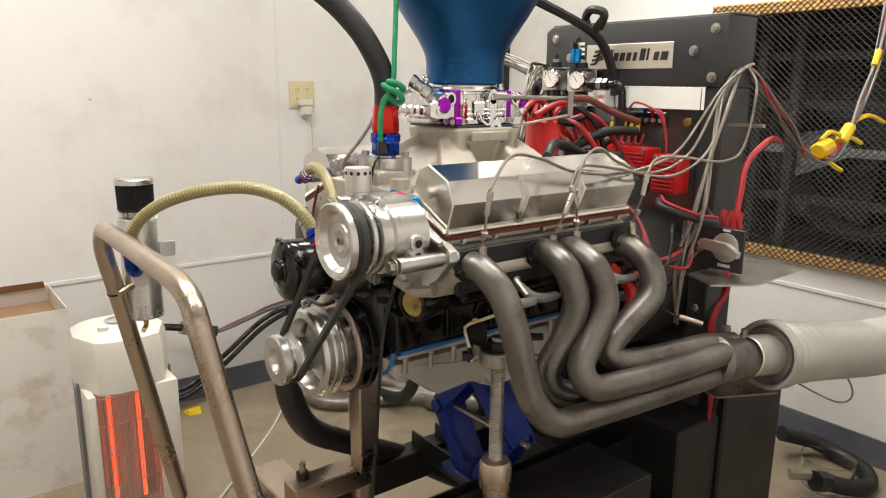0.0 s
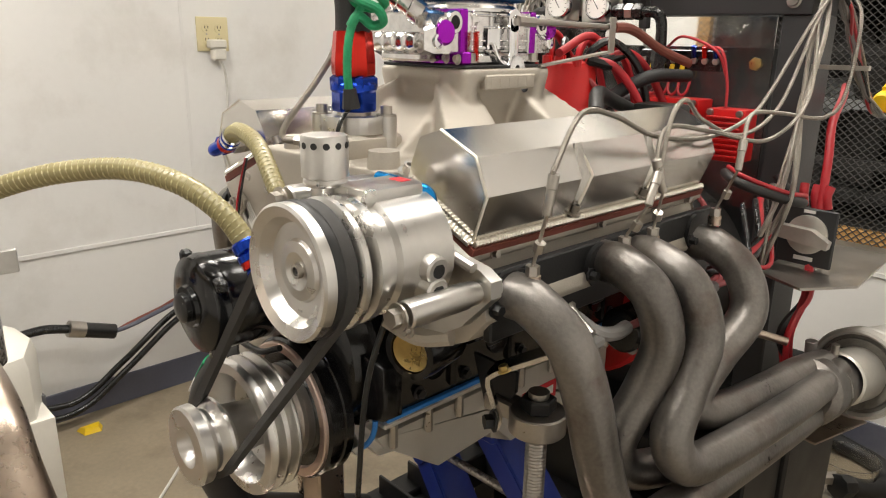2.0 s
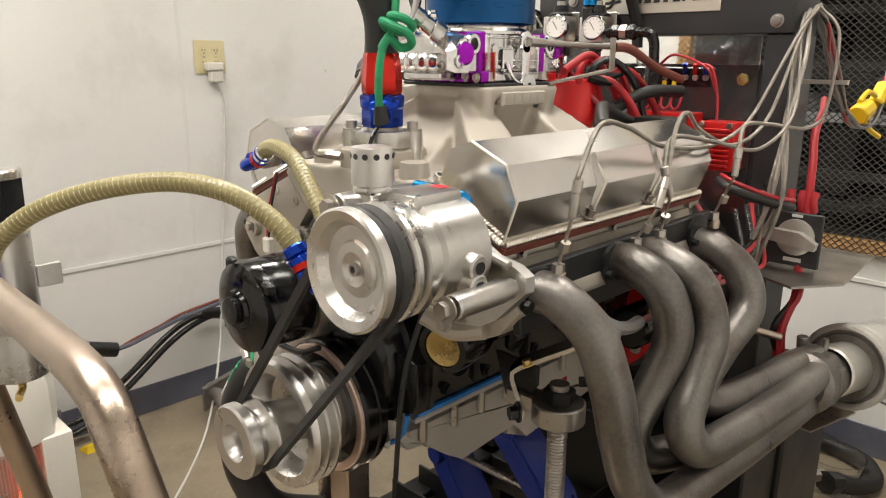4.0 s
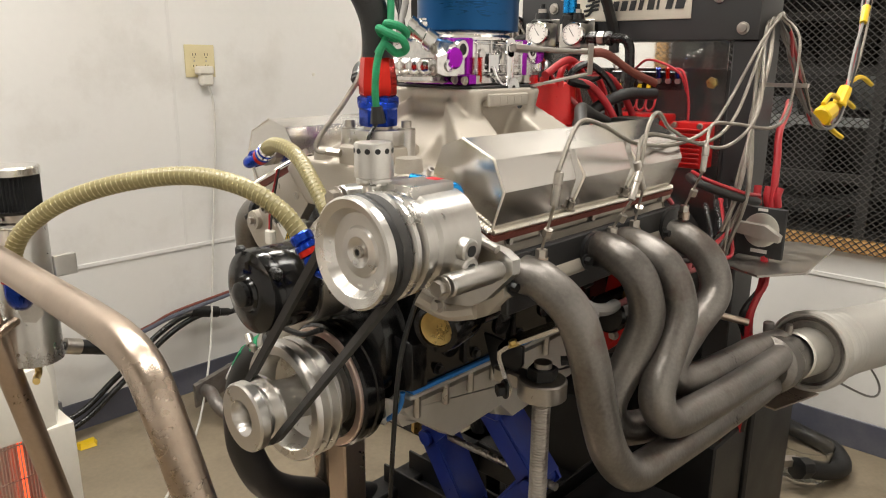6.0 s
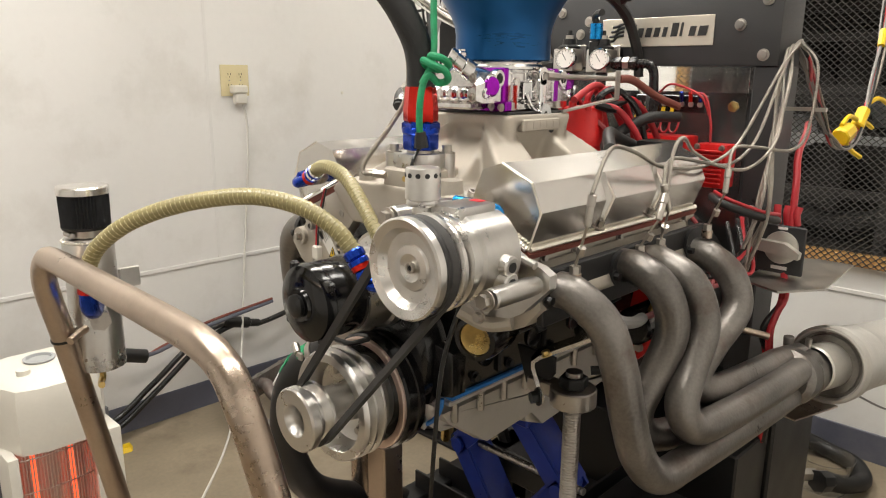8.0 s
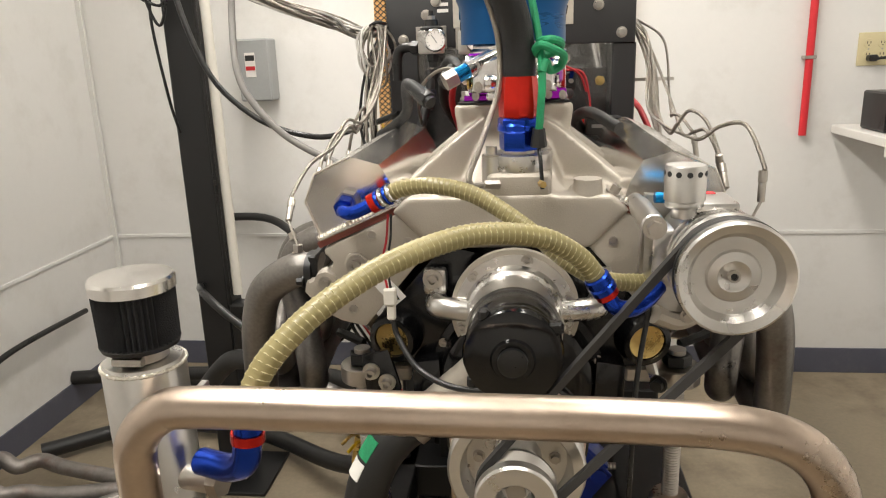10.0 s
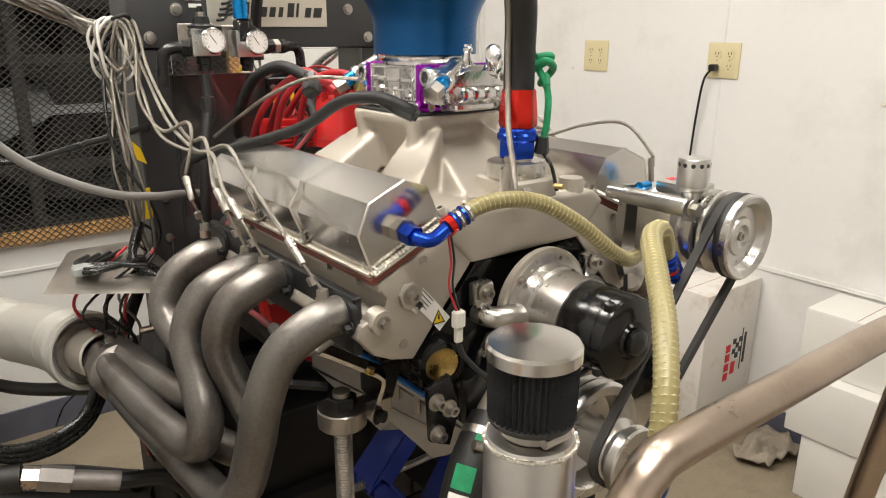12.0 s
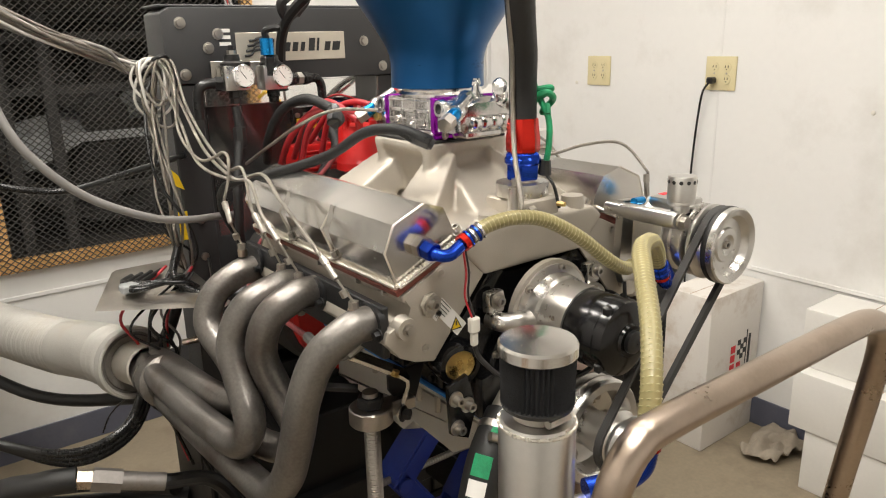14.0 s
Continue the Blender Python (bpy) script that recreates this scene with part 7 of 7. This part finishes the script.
part("plug_shell", box((-0.162, -0.043, 0.968), (-0.151, -0.035, 0.988), 0.002), WHITEPLASTIC, plug)
part("red_lead", tube([(-0.16, -0.039, 1.01), (-0.166, -0.032, 1.04), (-0.160, -0.028, 1.07), (-0.158, -0.02, 1.10)], 0.0015, 8), REDWIRE, plug)
part("dark_lead", tube([(-0.156, -0.039, 1.01), (-0.160, -0.032, 1.04), (-0.155, -0.028, 1.07), (-0.154, -0.02, 1.10)], 0.0015, 8), PLASTIC, plug)
part("cable_tail", tube([(-0.155, -0.038, 0.966), (-0.148, -0.045, 0.945), (-0.12, -0.07, 0.915), (-0.07, -0.10, 0.905), (0.0, -0.105, 0.905), (0.04, -0.10, 0.92)], 0.0038, 8), PLASTIC, plug)


# wall outlets
def outlet(at, turn, plugged=None):
    ob = thing("wall_outlet", at, "ivory four-socket wall outlet plate" + (" with a plug in it" if plugged else ""), "outlet", "wall outlets")
    part("plate", box((-0.058, -0.006, -0.057), (0.058, 0.0, 0.057), 0.003, None, 2), PLATE, ob)
    for x in (-0.023, 0.023):
        for z in (-0.020, 0.020):
            f = part("socket_face", lathe((x, -0.006, z), (0, -1, 0), [(0.0165, 0), (0.016, 0.0015), (0.004, 0.0017)], 20), PLATE, ob)
            for dx in (-0.0055, 0.0055):
                part("slot", box((x + dx - 0.0011, -0.0085, z - 0.001), (x + dx + 0.0011, -0.0076, z + 0.007)), INK, f)
            part("ground_hole", cyl((x, -0.0076, z - 0.007), (x, -0.0085, z - 0.007), 0.0022, seg=10), INK, f)
    for x in (-0.023, 0.023):
        part("plate_screw", cyl((x, -0.006, 0), (x, -0.0075, 0), 0.003, seg=10), STEEL, ob)
    for o in ob.children_recursive:
        o.matrix_parent_inverse = Matrix()
    ob.matrix_world = Matrix.Translation(at) @ pose(0, 0, 0, 0, 0, turn)
    return ob


outlet((XL + 0.0005, 0.733, 1.252), 90, True)
outlet((XR - 0.0005, 1.240, 1.239), -90)
outlet((XR - 0.0005, 0.698, 1.239), -90, True)
outlet((1.240, YB - 0.0005, 1.247), 0, True)
cord = thing("power_cord", (XL, 0.73, 1.23), "white power cord hanging from its plug to the floor", "cord")
part("plug", box((XL + 0.008, 0.705, 1.205), (XL + 0.045, 0.765, 1.235), 0.005), WHITEPLASTIC, cord)
part("plastic_wrap", box((XL + 0.010, 0.715, 1.165), (XL + 0.04, 0.765, 1.207), 0.006), WHITEPLASTIC, cord)
part("lead", tube([(XL + 0.03, 0.745, 1.17), (XL + 0.02, 0.765, 1.10), (XL + 0.03, 0.755, 0.95), (XL + 0.02, 0.745, 0.80), (XL + 0.03, 0.72, 0.62), (XL + 0.06, 0.68, 0.40), (XL + 0.15, 0.60, 0.18), (XL + 0.35, 0.42, 0.012), (XL + 0.7, 0.1, 0.008), (XL + 0.9, -0.1, 0.008)], 0.0042, 8), WHITEWIRE, cord)
cord = thing("power_cord", (XR, 0.69, 1.22), "black power cord hanging down the wall", "cord")
part("plug", box((XR - 0.04, 0.708, 1.205), (XR - 0.008, 0.733, 1.227), 0.005), PLASTIC, cord)
part("lead", tube([(XR - 0.035, 0.722, 1.210), (XR - 0.03, 0.748, 1.17), (XR - 0.02, 0.768, 1.05), (XR - 0.02, 0.776, 0.9), (XR - 0.02, 0.78, 0.7), (XR - 0.03, 0.76, 0.3), (XR - 0.05, 0.8, 0.02)], 0.004, 8), PLASTIC, cord)
cord = thing("power_cord", (1.26, YB, 1.22), "black power cord leading to the charger", "cord")
part("plug", box((1.210, YB - 0.045, 1.205), (1.240, YB - 0.008, 1.228), 0.005), PLASTIC, cord)
part("lead", tube([(1.227, YB - 0.04, 1.215), (1.30, YB - 0.06, 1.215), (1.36, YB - 0.07, 1.17), (1.39, YB - 0.08, 1.10)], 0.005, 8), PLASTIC, cord)
for x, y, z, ax in ((XL, -0.10, 1.24, (1, 0, 0)), (XL, 1.239, 1.201, (1, 0, 0)), (XR, 1.36, 1.189, (-1, 0, 0)), (XR, 0.193, 1.136, (-1, 0, 0))):
    sc = thing("wall_screw", (x, y, z), "small white painted screw head in the wall", "screw", "wall screws")
    part("head", lathe((x, y, z), ax, [(0.007, 0), (0.006, 0.003), (0.002, 0.004)], 14), WHITEPLASTIC, sc)
# wall control box, red pipe
cbx = thing("disconnect_switch", (-1.0, YB, 1.1), "grey electrical disconnect box on the wall", "switch box")
part("case", box((-1.07, YB - 0.09, 1.13), (-0.945, YB - 0.0005, 1.36), 0.006), GREY, cbx)
part("label_plate", box((-1.04, YB - 0.0915, 1.22), (-1.0, YB - 0.0902, 1.31), 0.0004), PAPER, cbx)
part("red_strip", box((-1.038, YB - 0.0925, 1.245), (-1.002, YB - 0.0916, 1.26)), REDINK, cbx)
part("dark_strip", box((-1.038, YB - 0.0925, 1.28), (-1.002, YB - 0.0916, 1.30)), INK, cbx)
rp = thing("red_air_pipe", (1.015, YB, 0.9), "dark red air pipe running up the wall", "pipe")
part("pipe", cyl((1.015, YB - 0.025, 0.95), (1.015, YB - 0.025, ZC), 0.0135, seg=14), REDINK, rp)
part("clip", box((0.995, YB - 0.04, 1.22), (1.035, YB - 0.0005, 1.232), 0.002), STEEL, rp)
# shelf with charger
shf = thing("wall_shelf", (1.4, 1.75, 0.9), "white wall shelf in the corner", "shelf")
part("board", box((1.12, 1.50, 0.955), (XR - 0.001, YB - 0.007, 0.985), 0.003), CLEANCARD, shf)
part("front_lip", box((1.12, 1.485, 0.925), (XR - 0.001, 1.50, 0.987), 0.003), CLEANCARD, shf)
for k, (x0, x1) in enumerate(((1.16, 1.32), (1.35, 1.50))):
    ch = thing("battery_charger", ((x0 + x1) / 2, 1.7, 0.985), "black battery charger box on the shelf", "charger", "battery chargers")
    part("case", box((x0, 1.60, 0.987), (x1, 1.78, 1.115), 0.006), PLASTIC, ch)
    for j in range(5):
        part("vent_slot", box((x0 + 0.015, 1.598, 1.01 + 0.018 * j), (x1 - 0.015, 1.6005, 1.016 + 0.018 * j)), INK, ch)


def rag(name, cx, cy, z, w, d, seed, material, label, sag):
    rng = random.Random(seed)
    bm = bmesh.new()
    n = 22
    grid = []
    for i in range(n):
        row = []
        for j in range(n):
            u, v = i / (n - 1) - 0.5, j / (n - 1) - 0.5
            x, y = cx + w * u * (1 + 0.15 * math.sin(5 * v + seed)), cy + d * v * (1 + 0.15 * math.sin(4 * u))
            h = 0.5 * (noise.noise(Vector((u * 5 + seed, v * 5, 0))) + 1) * 0.06 + 0.02 * abs(math.sin(9 * u + 4 * v))
            edge = max(abs(u), abs(v))
            row.append(bm.verts.new((x, y, z + h * (1 - 1.2 * max(0, edge - 0.25)) - sag * max(0, edge - 0.35))))
        grid.append(row)
    for i in range(n - 1):
        for j in range(n - 1):
            bm.faces.new((grid[i][j], grid[i + 1][j], grid[i + 1][j + 1], grid[i][j + 1]))
    ob = part(name, bm, material, None, "", 60)
    s = ob.modifiers.new("thick", "SOLIDIFY")
    s.thickness = 0.003
    return tagged(ob, label, "rag")


rag("white_rag", 1.36, 1.66, 1.118, 0.20, 0.14, 4, CLEANCARD, "crumpled white paper towel on the charger", 0.35)
rag("shop_rag", 1.44, 0.31, 0.004, 0.22, 0.14, 7, CLOTH, "crumpled oily shop rag on the floor", 0.0)


# cartons
def carton(name, a, b, material, label, open_top=False, group=""):
    ob = thing(name, ((a[0] + b[0]) / 2, (a[1] + b[1]) / 2, a[2]), label, "carton", group)
    if open_top:
        t = 0.004
        for x0, y0, x1, y1 in ((a[0], a[1], a[0] + t, b[1]), (b[0] - t, a[1], b[0], b[1]), (a[0] + t, a[1], b[0] - t, a[1] + t), (a[0] + t, b[1] - t, b[0] - t, b[1])):
            part("side_panel", box((x0, y0, a[2]), (x1, y1, b[2])), material, ob)
        part("lining", box((a[0] + t, a[1] + t, a[2]), (b[0] - t, b[1] - t, b[2] - 0.06)), BROWN, ob, "brown cardboard inside")
        part("flap", loft([[(a[0] + t, a[1] + 0.01, b[2] - 0.01), (a[0] + t, b[1] - 0.01, b[2] - 0.01), (a[0] + t + 0.003, b[1] - 0.01, b[2] - 0.01), (a[0] + t + 0.003, a[1] + 0.01, b[2] - 0.01)], [(a[0] + 0.05, a[1] + 0.02, b[2] + 0.025), (a[0] + 0.05, b[1] - 0.02, b[2] + 0.025), (a[0] + 0.053, b[1] - 0.02, b[2] + 0.025), (a[0] + 0.053, a[1] + 0.02, b[2] + 0.025)]]), BROWN, ob)
    else:
        part("box_body", box(a, b, 0.005, None, 2), material, ob)
        part("lid_seam", box((a[0] + 0.004, (a[1] + b[1]) / 2 - 0.001, b[2] - 0.0006), (b[0] - 0.004, (a[1] + b[1]) / 2 + 0.001, b[2] + 0.0006)), BROWN, ob)
    return ob


c1 = carton("tall_carton", (1.250, 0.462, 0.0), (1.560, 0.632, 0.55), CARD, "tall oil-stained white carton standing against the wall")
for k in range(4):
    part("red_block", box((1.385 + 0.0 * k, 0.4605, 0.22 + 0.034 * k), (1.412, 0.4622, 0.247 + 0.034 * k), 0.001), REDINK, c1)
for k in range(3):
    for j in range(4):
        if (k + j) % 2:
            part("check_square", box((1.425 + 0.018 * k, 0.4605, 0.29 + 0.018 * j), (1.443 + 0.018 * k, 0.4622, 0.308 + 0.018 * j)), INK, c1)
part("red_block", box((1.425, 0.4605, 0.235), (1.45, 0.4622, 0.28), 0.001), REDINK, c1)
part("text_bar", box((1.478, 0.4605, 0.24), (1.482, 0.4622, 0.39)), INK, c1)
part("text_bar", box((1.492, 0.4605, 0.26), (1.504, 0.4622, 0.37)), INK, c1)
carton("flat_carton", (1.310, -0.26, 0.0), (1.560, 0.155, 0.20), CLEANCARD, "clean white carton at the bottom of a stack", False, "stacked cartons")
carton("flat_carton", (1.303, -0.26, 0.201), (1.560, 0.206, 0.385), CLEANCARD, "clean white carton in a stack", False, "stacked cartons")
carton("flat_carton", (1.352, -0.06, 0.386), (1.555, 0.215, 0.57), CLEANCARD, "clean white carton on top of a stack", False, "stacked cartons")
carton("open_carton", (-1.66, -0.72, 0.0), (-1.31, -0.31, 0.60), CARD, "open white carton with brown inside on the floor", True)

# black bin on the right
bn = thing("black_case", (1.36, 0.92, 0), "tall black plastic case with a red button", "case")
part("case_body", box((1.26, 0.80, 0.0), (1.55, 1.08, 0.52), 0.03, None, 3), PLASTIC, bn)
part("case_lid", box((1.25, 0.79, 0.50), (1.56, 1.09, 0.55), 0.02, None, 3), PLASTIC, bn)
part("red_button", box((1.36, 0.84, 0.55), (1.40, 0.87, 0.556), 0.002), REDINK, bn)
# Added dark cylinder; the dark tubes at this spot belong to the right header.
pipes = thing("cylinder_stand_in", (1.1, 0.95, 0), "added dark cylinder standing in for header tubes", "pipe", "standing pipes")
part("pipe", cyl((1.08, 0.98, 0.0), (1.08, 0.98, 0.62), 0.055, seg=24), DARKMACHINE, pipes)
part("pipe_cap", cyl((1.08, 0.98, 0.62), (1.08, 0.98, 0.63), 0.057, seg=24), BLACKMETAL, pipes)

# infrared heater
hx, hy = -0.925, -0.25
heater = thing("radiant_heater", (hx, hy, 0), "white tower radiant heater with glowing red tubes", "heater")
body = [(0.10, -0.085), (0.115, -0.04), (0.115, 0.04), (0.10, 0.085), (0.0, 0.125), (-0.09, 0.115), (-0.115, 0.06), (-0.115, -0.06), (-0.09, -0.115), (0.0, -0.125)]


def hring(f, z):
    return [(hx + x * f, hy + y * f, z) for x, y in body]


part("base", loft([hring(1.12, 0.0), hring(1.12, 0.03), hring(0.98, 0.06), hring(0.96, 0.12)]), WHITEPLASTIC, heater)
part("back_shell", loft([[(hx + x, hy + y, z) for x, y in ((0.02, -0.125), (0.02, 0.125), (-0.09, 0.115), (-0.115, 0.06), (-0.115, -0.06), (-0.09, -0.115))] for z in (0.12, 0.50)]), DARKGREY, heater, "dark grey rear shell")
part("top_cap", loft([hring(1.0, 0.485), hring(1.0, 0.60), hring(0.94, 0.628), hring(0.75, 0.645), hring(0.5, 0.649)]), WHITEPLASTIC, heater)
part("carry_recess", lathe((hx - 0.01, hy, 0.648), (0, 0, 1), [(0.03, 0), (0.034, 0.006), (0.026, 0.008), (0.024, 0.002)], 20), GREY, heater)
part("control_knob", cyl((hx + 0.05, hy - 0.05, 0.641), (hx + 0.05, hy - 0.05, 0.658), 0.014, seg=20), WHITEPLASTIC, heater)
for y0, y1 in ((-0.117, -0.095), (0.055, 0.117)):
    part("side_frame", box((hx + 0.02, hy + y0, 0.12), (hx + 0.112, hy + y1, 0.49), 0.006, None, 2), WHITEPLASTIC, heater)
part("reflector", loft([[(hx + 0.03 + 0.02 * math.cos(a * 2), hy + 0.2 * a / 3, z) for a in (-1.55, -1.0, -0.5, 0, 0.5, 1.0, 1.55)] + [(hx + 0.022, hy + 0.105, z), (hx + 0.022, hy - 0.105, z)] for z in (0.13, 0.486)]), REFLECT, heater, "shiny reflector")
for y in (-0.06, 0.015):
    part("heating_tube", cyl((hx + 0.075, hy + y, 0.15), (hx + 0.075, hy + y, 0.47), 0.006, seg=12), GLOW, heater, "glowing red heating tube")
for k in range(24):
    y = hy - 0.095 + 0.0063 * k
    xx = hx + 0.104 + 0.010 * math.cos((k - 11.5) / 11.5 * 1.4)
    part("grille_wire", cyl((xx, y, 0.12), (xx, y, 0.487), 0.0014, seg=5), SLEEVE, heater)
for z in (0.13, 0.22, 0.31, 0.40, 0.478):
    part("grille_hoop", tube([(hx + 0.104 + 0.010 * math.cos(a), hy - 0.022 + 0.052 * a, z) for a in (-1.4, -0.7, 0, 0.7, 1.4)], 0.0018, 6), STEEL, heater)

# spare header set on the floor
sp = thing("spare_header", (-1.45, 0.8, 0), "spare heat-stained exhaust header lying on the floor", "exhaust header")
fa, fb = Vector((-1.50, 0.49, 0.10)), Vector((-1.675, 0.99, 0.11))
along = (fb - fa).normalized()
part("port_flange", loft([[p + Vector((dx, 0, dz)) for dx, dz in ((-0.006, -0.045), (0.006, -0.05), (0.010, 0.035), (-0.004, 0.04))] for p in (fa, fa.lerp(fb, 0.33), fa.lerp(fb, 0.66), fb)]), RUSTED, sp)
for k, f in enumerate((0.08, 0.36, 0.62, 0.90)):
    p = fa.lerp(fb, f)
    part("flange_ear", lathe(p, (1, 0.35, 0.1), [(0.024, -0.01), (0.040, -0.006), (0.040, 0.008), (0.024, 0.010)], 20), RUSTED, sp)
    low = 0.035 + 0.012 * k
    part("primary_tube", tube([p, p + Vector((0.045, 0.005, 0.004)), p + Vector((0.095, 0.0, -0.02)), Vector((p.x + 0.14, p.y + 0.02 + 0.01 * k, low + 0.012)), Vector((p.x + 0.24, p.y + 0.09 - 0.02 * k, low)), Vector((-1.16, 0.86 + 0.02 * k, low)), Vector((-1.06, 0.93 + 0.012 * k, 0.048))], 0.0235, 14), RUSTED, sp)
part("collector", cyl((-1.08, 0.93, 0.052), (-0.88, 1.08, 0.052), 0.050, 0.042, 22), RUSTED, sp)
part("collector_foot", box((-1.02, 0.98, 0.0), (-0.96, 1.02, 0.012)), RUSTED, sp)

# cable loom along the left wall
for k, pts in enumerate(([(-1.68, -0.3, 0.25), (-1.67, -0.1, 0.14), (-1.66, 0.118, 0.087), (-1.66, 0.288, 0.181), (-1.66, 0.468, 0.306), (-1.66, 0.60, 0.345), (-1.67, 0.75, 0.305), (-1.69, 0.987, 0.337), (-1.69, 1.094, 0.369), (-1.69, 1.256, 0.377), (-1.70, 1.6, 0.36)],
                         [(-1.67, -0.3, 0.19), (-1.66, -0.1, 0.09), (-1.65, 0.118, 0.055), (-1.65, 0.288, 0.150), (-1.65, 0.468, 0.278), (-1.66, 0.60, 0.325), (-1.67, 0.70, 0.32)])):
    hose_thing("wall_loom", pts, 0.0105, PLASTIC, "black cable loom strung along the wall", "cable", "cable looms")
cj = thing("cable_junction", (-1.67, 0.66, 0.33), "black plug junction in the cable along the wall", "connector")
part("shell", cyl((-1.665, 0.585, 0.352), (-1.672, 0.70, 0.318), 0.022, seg=12, bevel=0.004), PLASTIC, cj)
part("strain_collar", cyl((-1.672, 0.70, 0.318), (-1.674, 0.745, 0.306), 0.015, seg=12), RUBBER, cj)
part("strain_collar", cyl((-1.663, 0.55, 0.360), (-1.665, 0.585, 0.352), 0.015, seg=12), WIREGREY, cj)
ct = thing("inline_connector", (-1.6, 0.2, 0.34), "silver and black cable connector", "connector")
part("barrel", cyl((-1.60, 0.165, 0.352), (-1.60, 0.255, 0.322), 0.024, seg=18), PLASTIC, ct)
part("blue_wire", tube([(-1.60, 0.255, 0.322), (-1.60, 0.31, 0.329), (-1.60, 0.40, 0.352), (-1.59, 0.50, 0.38), (-1.57, 0.75, 0.42)], 0.008, 8), BASE, ct)
part("red_wire", tube([(-1.60, 0.255, 0.322), (-1.605, 0.32, 0.34), (-1.605, 0.41, 0.362), (-1.595, 0.50, 0.392), (-1.57, 0.75, 0.43)], 0.005, 8), GASKET, ct)
part("rear_cable", tube([(-1.60, 0.12, 0.368), (-1.61, 0.03, 0.38), (-1.64, -0.12, 0.34), (-1.68, -0.3, 0.2), (-1.70, -0.45, 0.02)], 0.014, 10), PLASTIC, ct)
part("silver_ring", cyl((-1.60, 0.12, 0.368), (-1.60, 0.165, 0.352), 0.026, seg=18), STEEL, ct)
tg = thing("yellow_scrap", (-1.60, 0.145, 0), "scrap of yellow tape on the floor", "scrap")
part("scrap", loft([[(-1.63, 0.11, 0.001), (-1.58, 0.12, 0.002), (-1.575, 0.17, 0.002), (-1.61, 0.185, 0.001)], [(-1.625, 0.12, 0.012), (-1.59, 0.125, 0.022), (-1.585, 0.165, 0.016), (-1.612, 0.175, 0.02)]]), YELLOW, tg)
jar = thing("clear_funnel", (0.22, 1.46, 0), "clear plastic drain bowl on the floor", "bowl")
part("bowl", lathe((0.20, 1.62, 0.0), (0, 0, 1), [(0.03, 0.001), (0.07, 0.01), (0.085, 0.12), (0.082, 0.12), (0.066, 0.014), (0.03, 0.006)], 24, None, False), GLASS, jar)
part("tap", cyl((0.20, 1.53, 0.09), (0.15, 1.47, 0.09), 0.020, seg=6), STEEL, jar)

# black and coloured wires strung low beside the collector
rng = random.Random(21)
for k in range(7):
    x, y = -0.34 + rng.uniform(-0.03, 0.03), 0.72 + rng.uniform(-0.05, 0.05)
    pts = [(x + 0.03, y, 0.93), (x - 0.03 - 0.01 * k, y - 0.04, 0.86), (x - 0.05 + rng.uniform(-0.03, 0.03), y - 0.03, 0.78), (x - 0.04 + rng.uniform(-0.04, 0.02), y, 0.68), (x + rng.uniform(-0.02, 0.03), y + 0.02, 0.58), (x + 0.03, y + 0.03, 0.45)]
    hose_thing("harness_wire", pts, rng.uniform(0.0022, 0.004), (PLASTIC, REDWIRE, PLASTIC, WIREGREY)[k % 4], "thin harness wire hanging behind the collector", "wire", "harness wires")
for k in range(5):
    y = 0.60 + rng.uniform(-0.05, 0.05)
    pts = [(0.225, y + 0.06, 1.01), (0.268 + 0.006 * k, y - 0.04, 0.975 - 0.01 * k), (0.262, y - 0.12, 0.945), (0.22, y - 0.10, 0.92 - 0.01 * k), (0.20, y - 0.02, 0.90)]
    hose_thing("harness_loop", pts, rng.uniform(0.003, 0.0055), (PLASTIC, REDWIRE, PLASTIC)[k % 3], "harness wire looped behind the header", "wire", "harness loops")
# lead from the fuel bowl to the panel
hose_thing("vacuum_line", [(-0.08, 0.30, 1.262), (-0.13, 0.36, 1.262), (-0.17, 0.42, 1.235), (-0.19, 0.50, 1.195), (-0.20, 0.60, 1.15)], 0.003, STEELBRAID, "grey line from carburettor to the regulators", "hose")
hose_thing("crankcase_line", [(0.16, 0.30, 1.165), (0.12, 0.36, 1.185), (0.10, 0.43, 1.17), (0.12, 0.50, 1.14), (0.17, 0.56, 1.10)], 0.010, RUBBER, "black hose behind the valve cover", "hose")
sens = thing("black_sensor", (0.155, 0.47, 1.12), "black plastic pressure sensor behind the cover", "sensor")
part("sensor_body", box((0.12, 0.45, 1.135), (0.185, 0.50, 1.168), 0.005, None, 2), PLASTIC, sens)
part("sensor_port", cyl((0.16, 0.475, 1.10), (0.16, 0.475, 1.14), 0.01, seg=14), PLASTIC, sens)
part("sensor_strip", box((0.13, 0.4485, 1.15), (0.17, 0.4502, 1.156)), WIREGREY, sens)
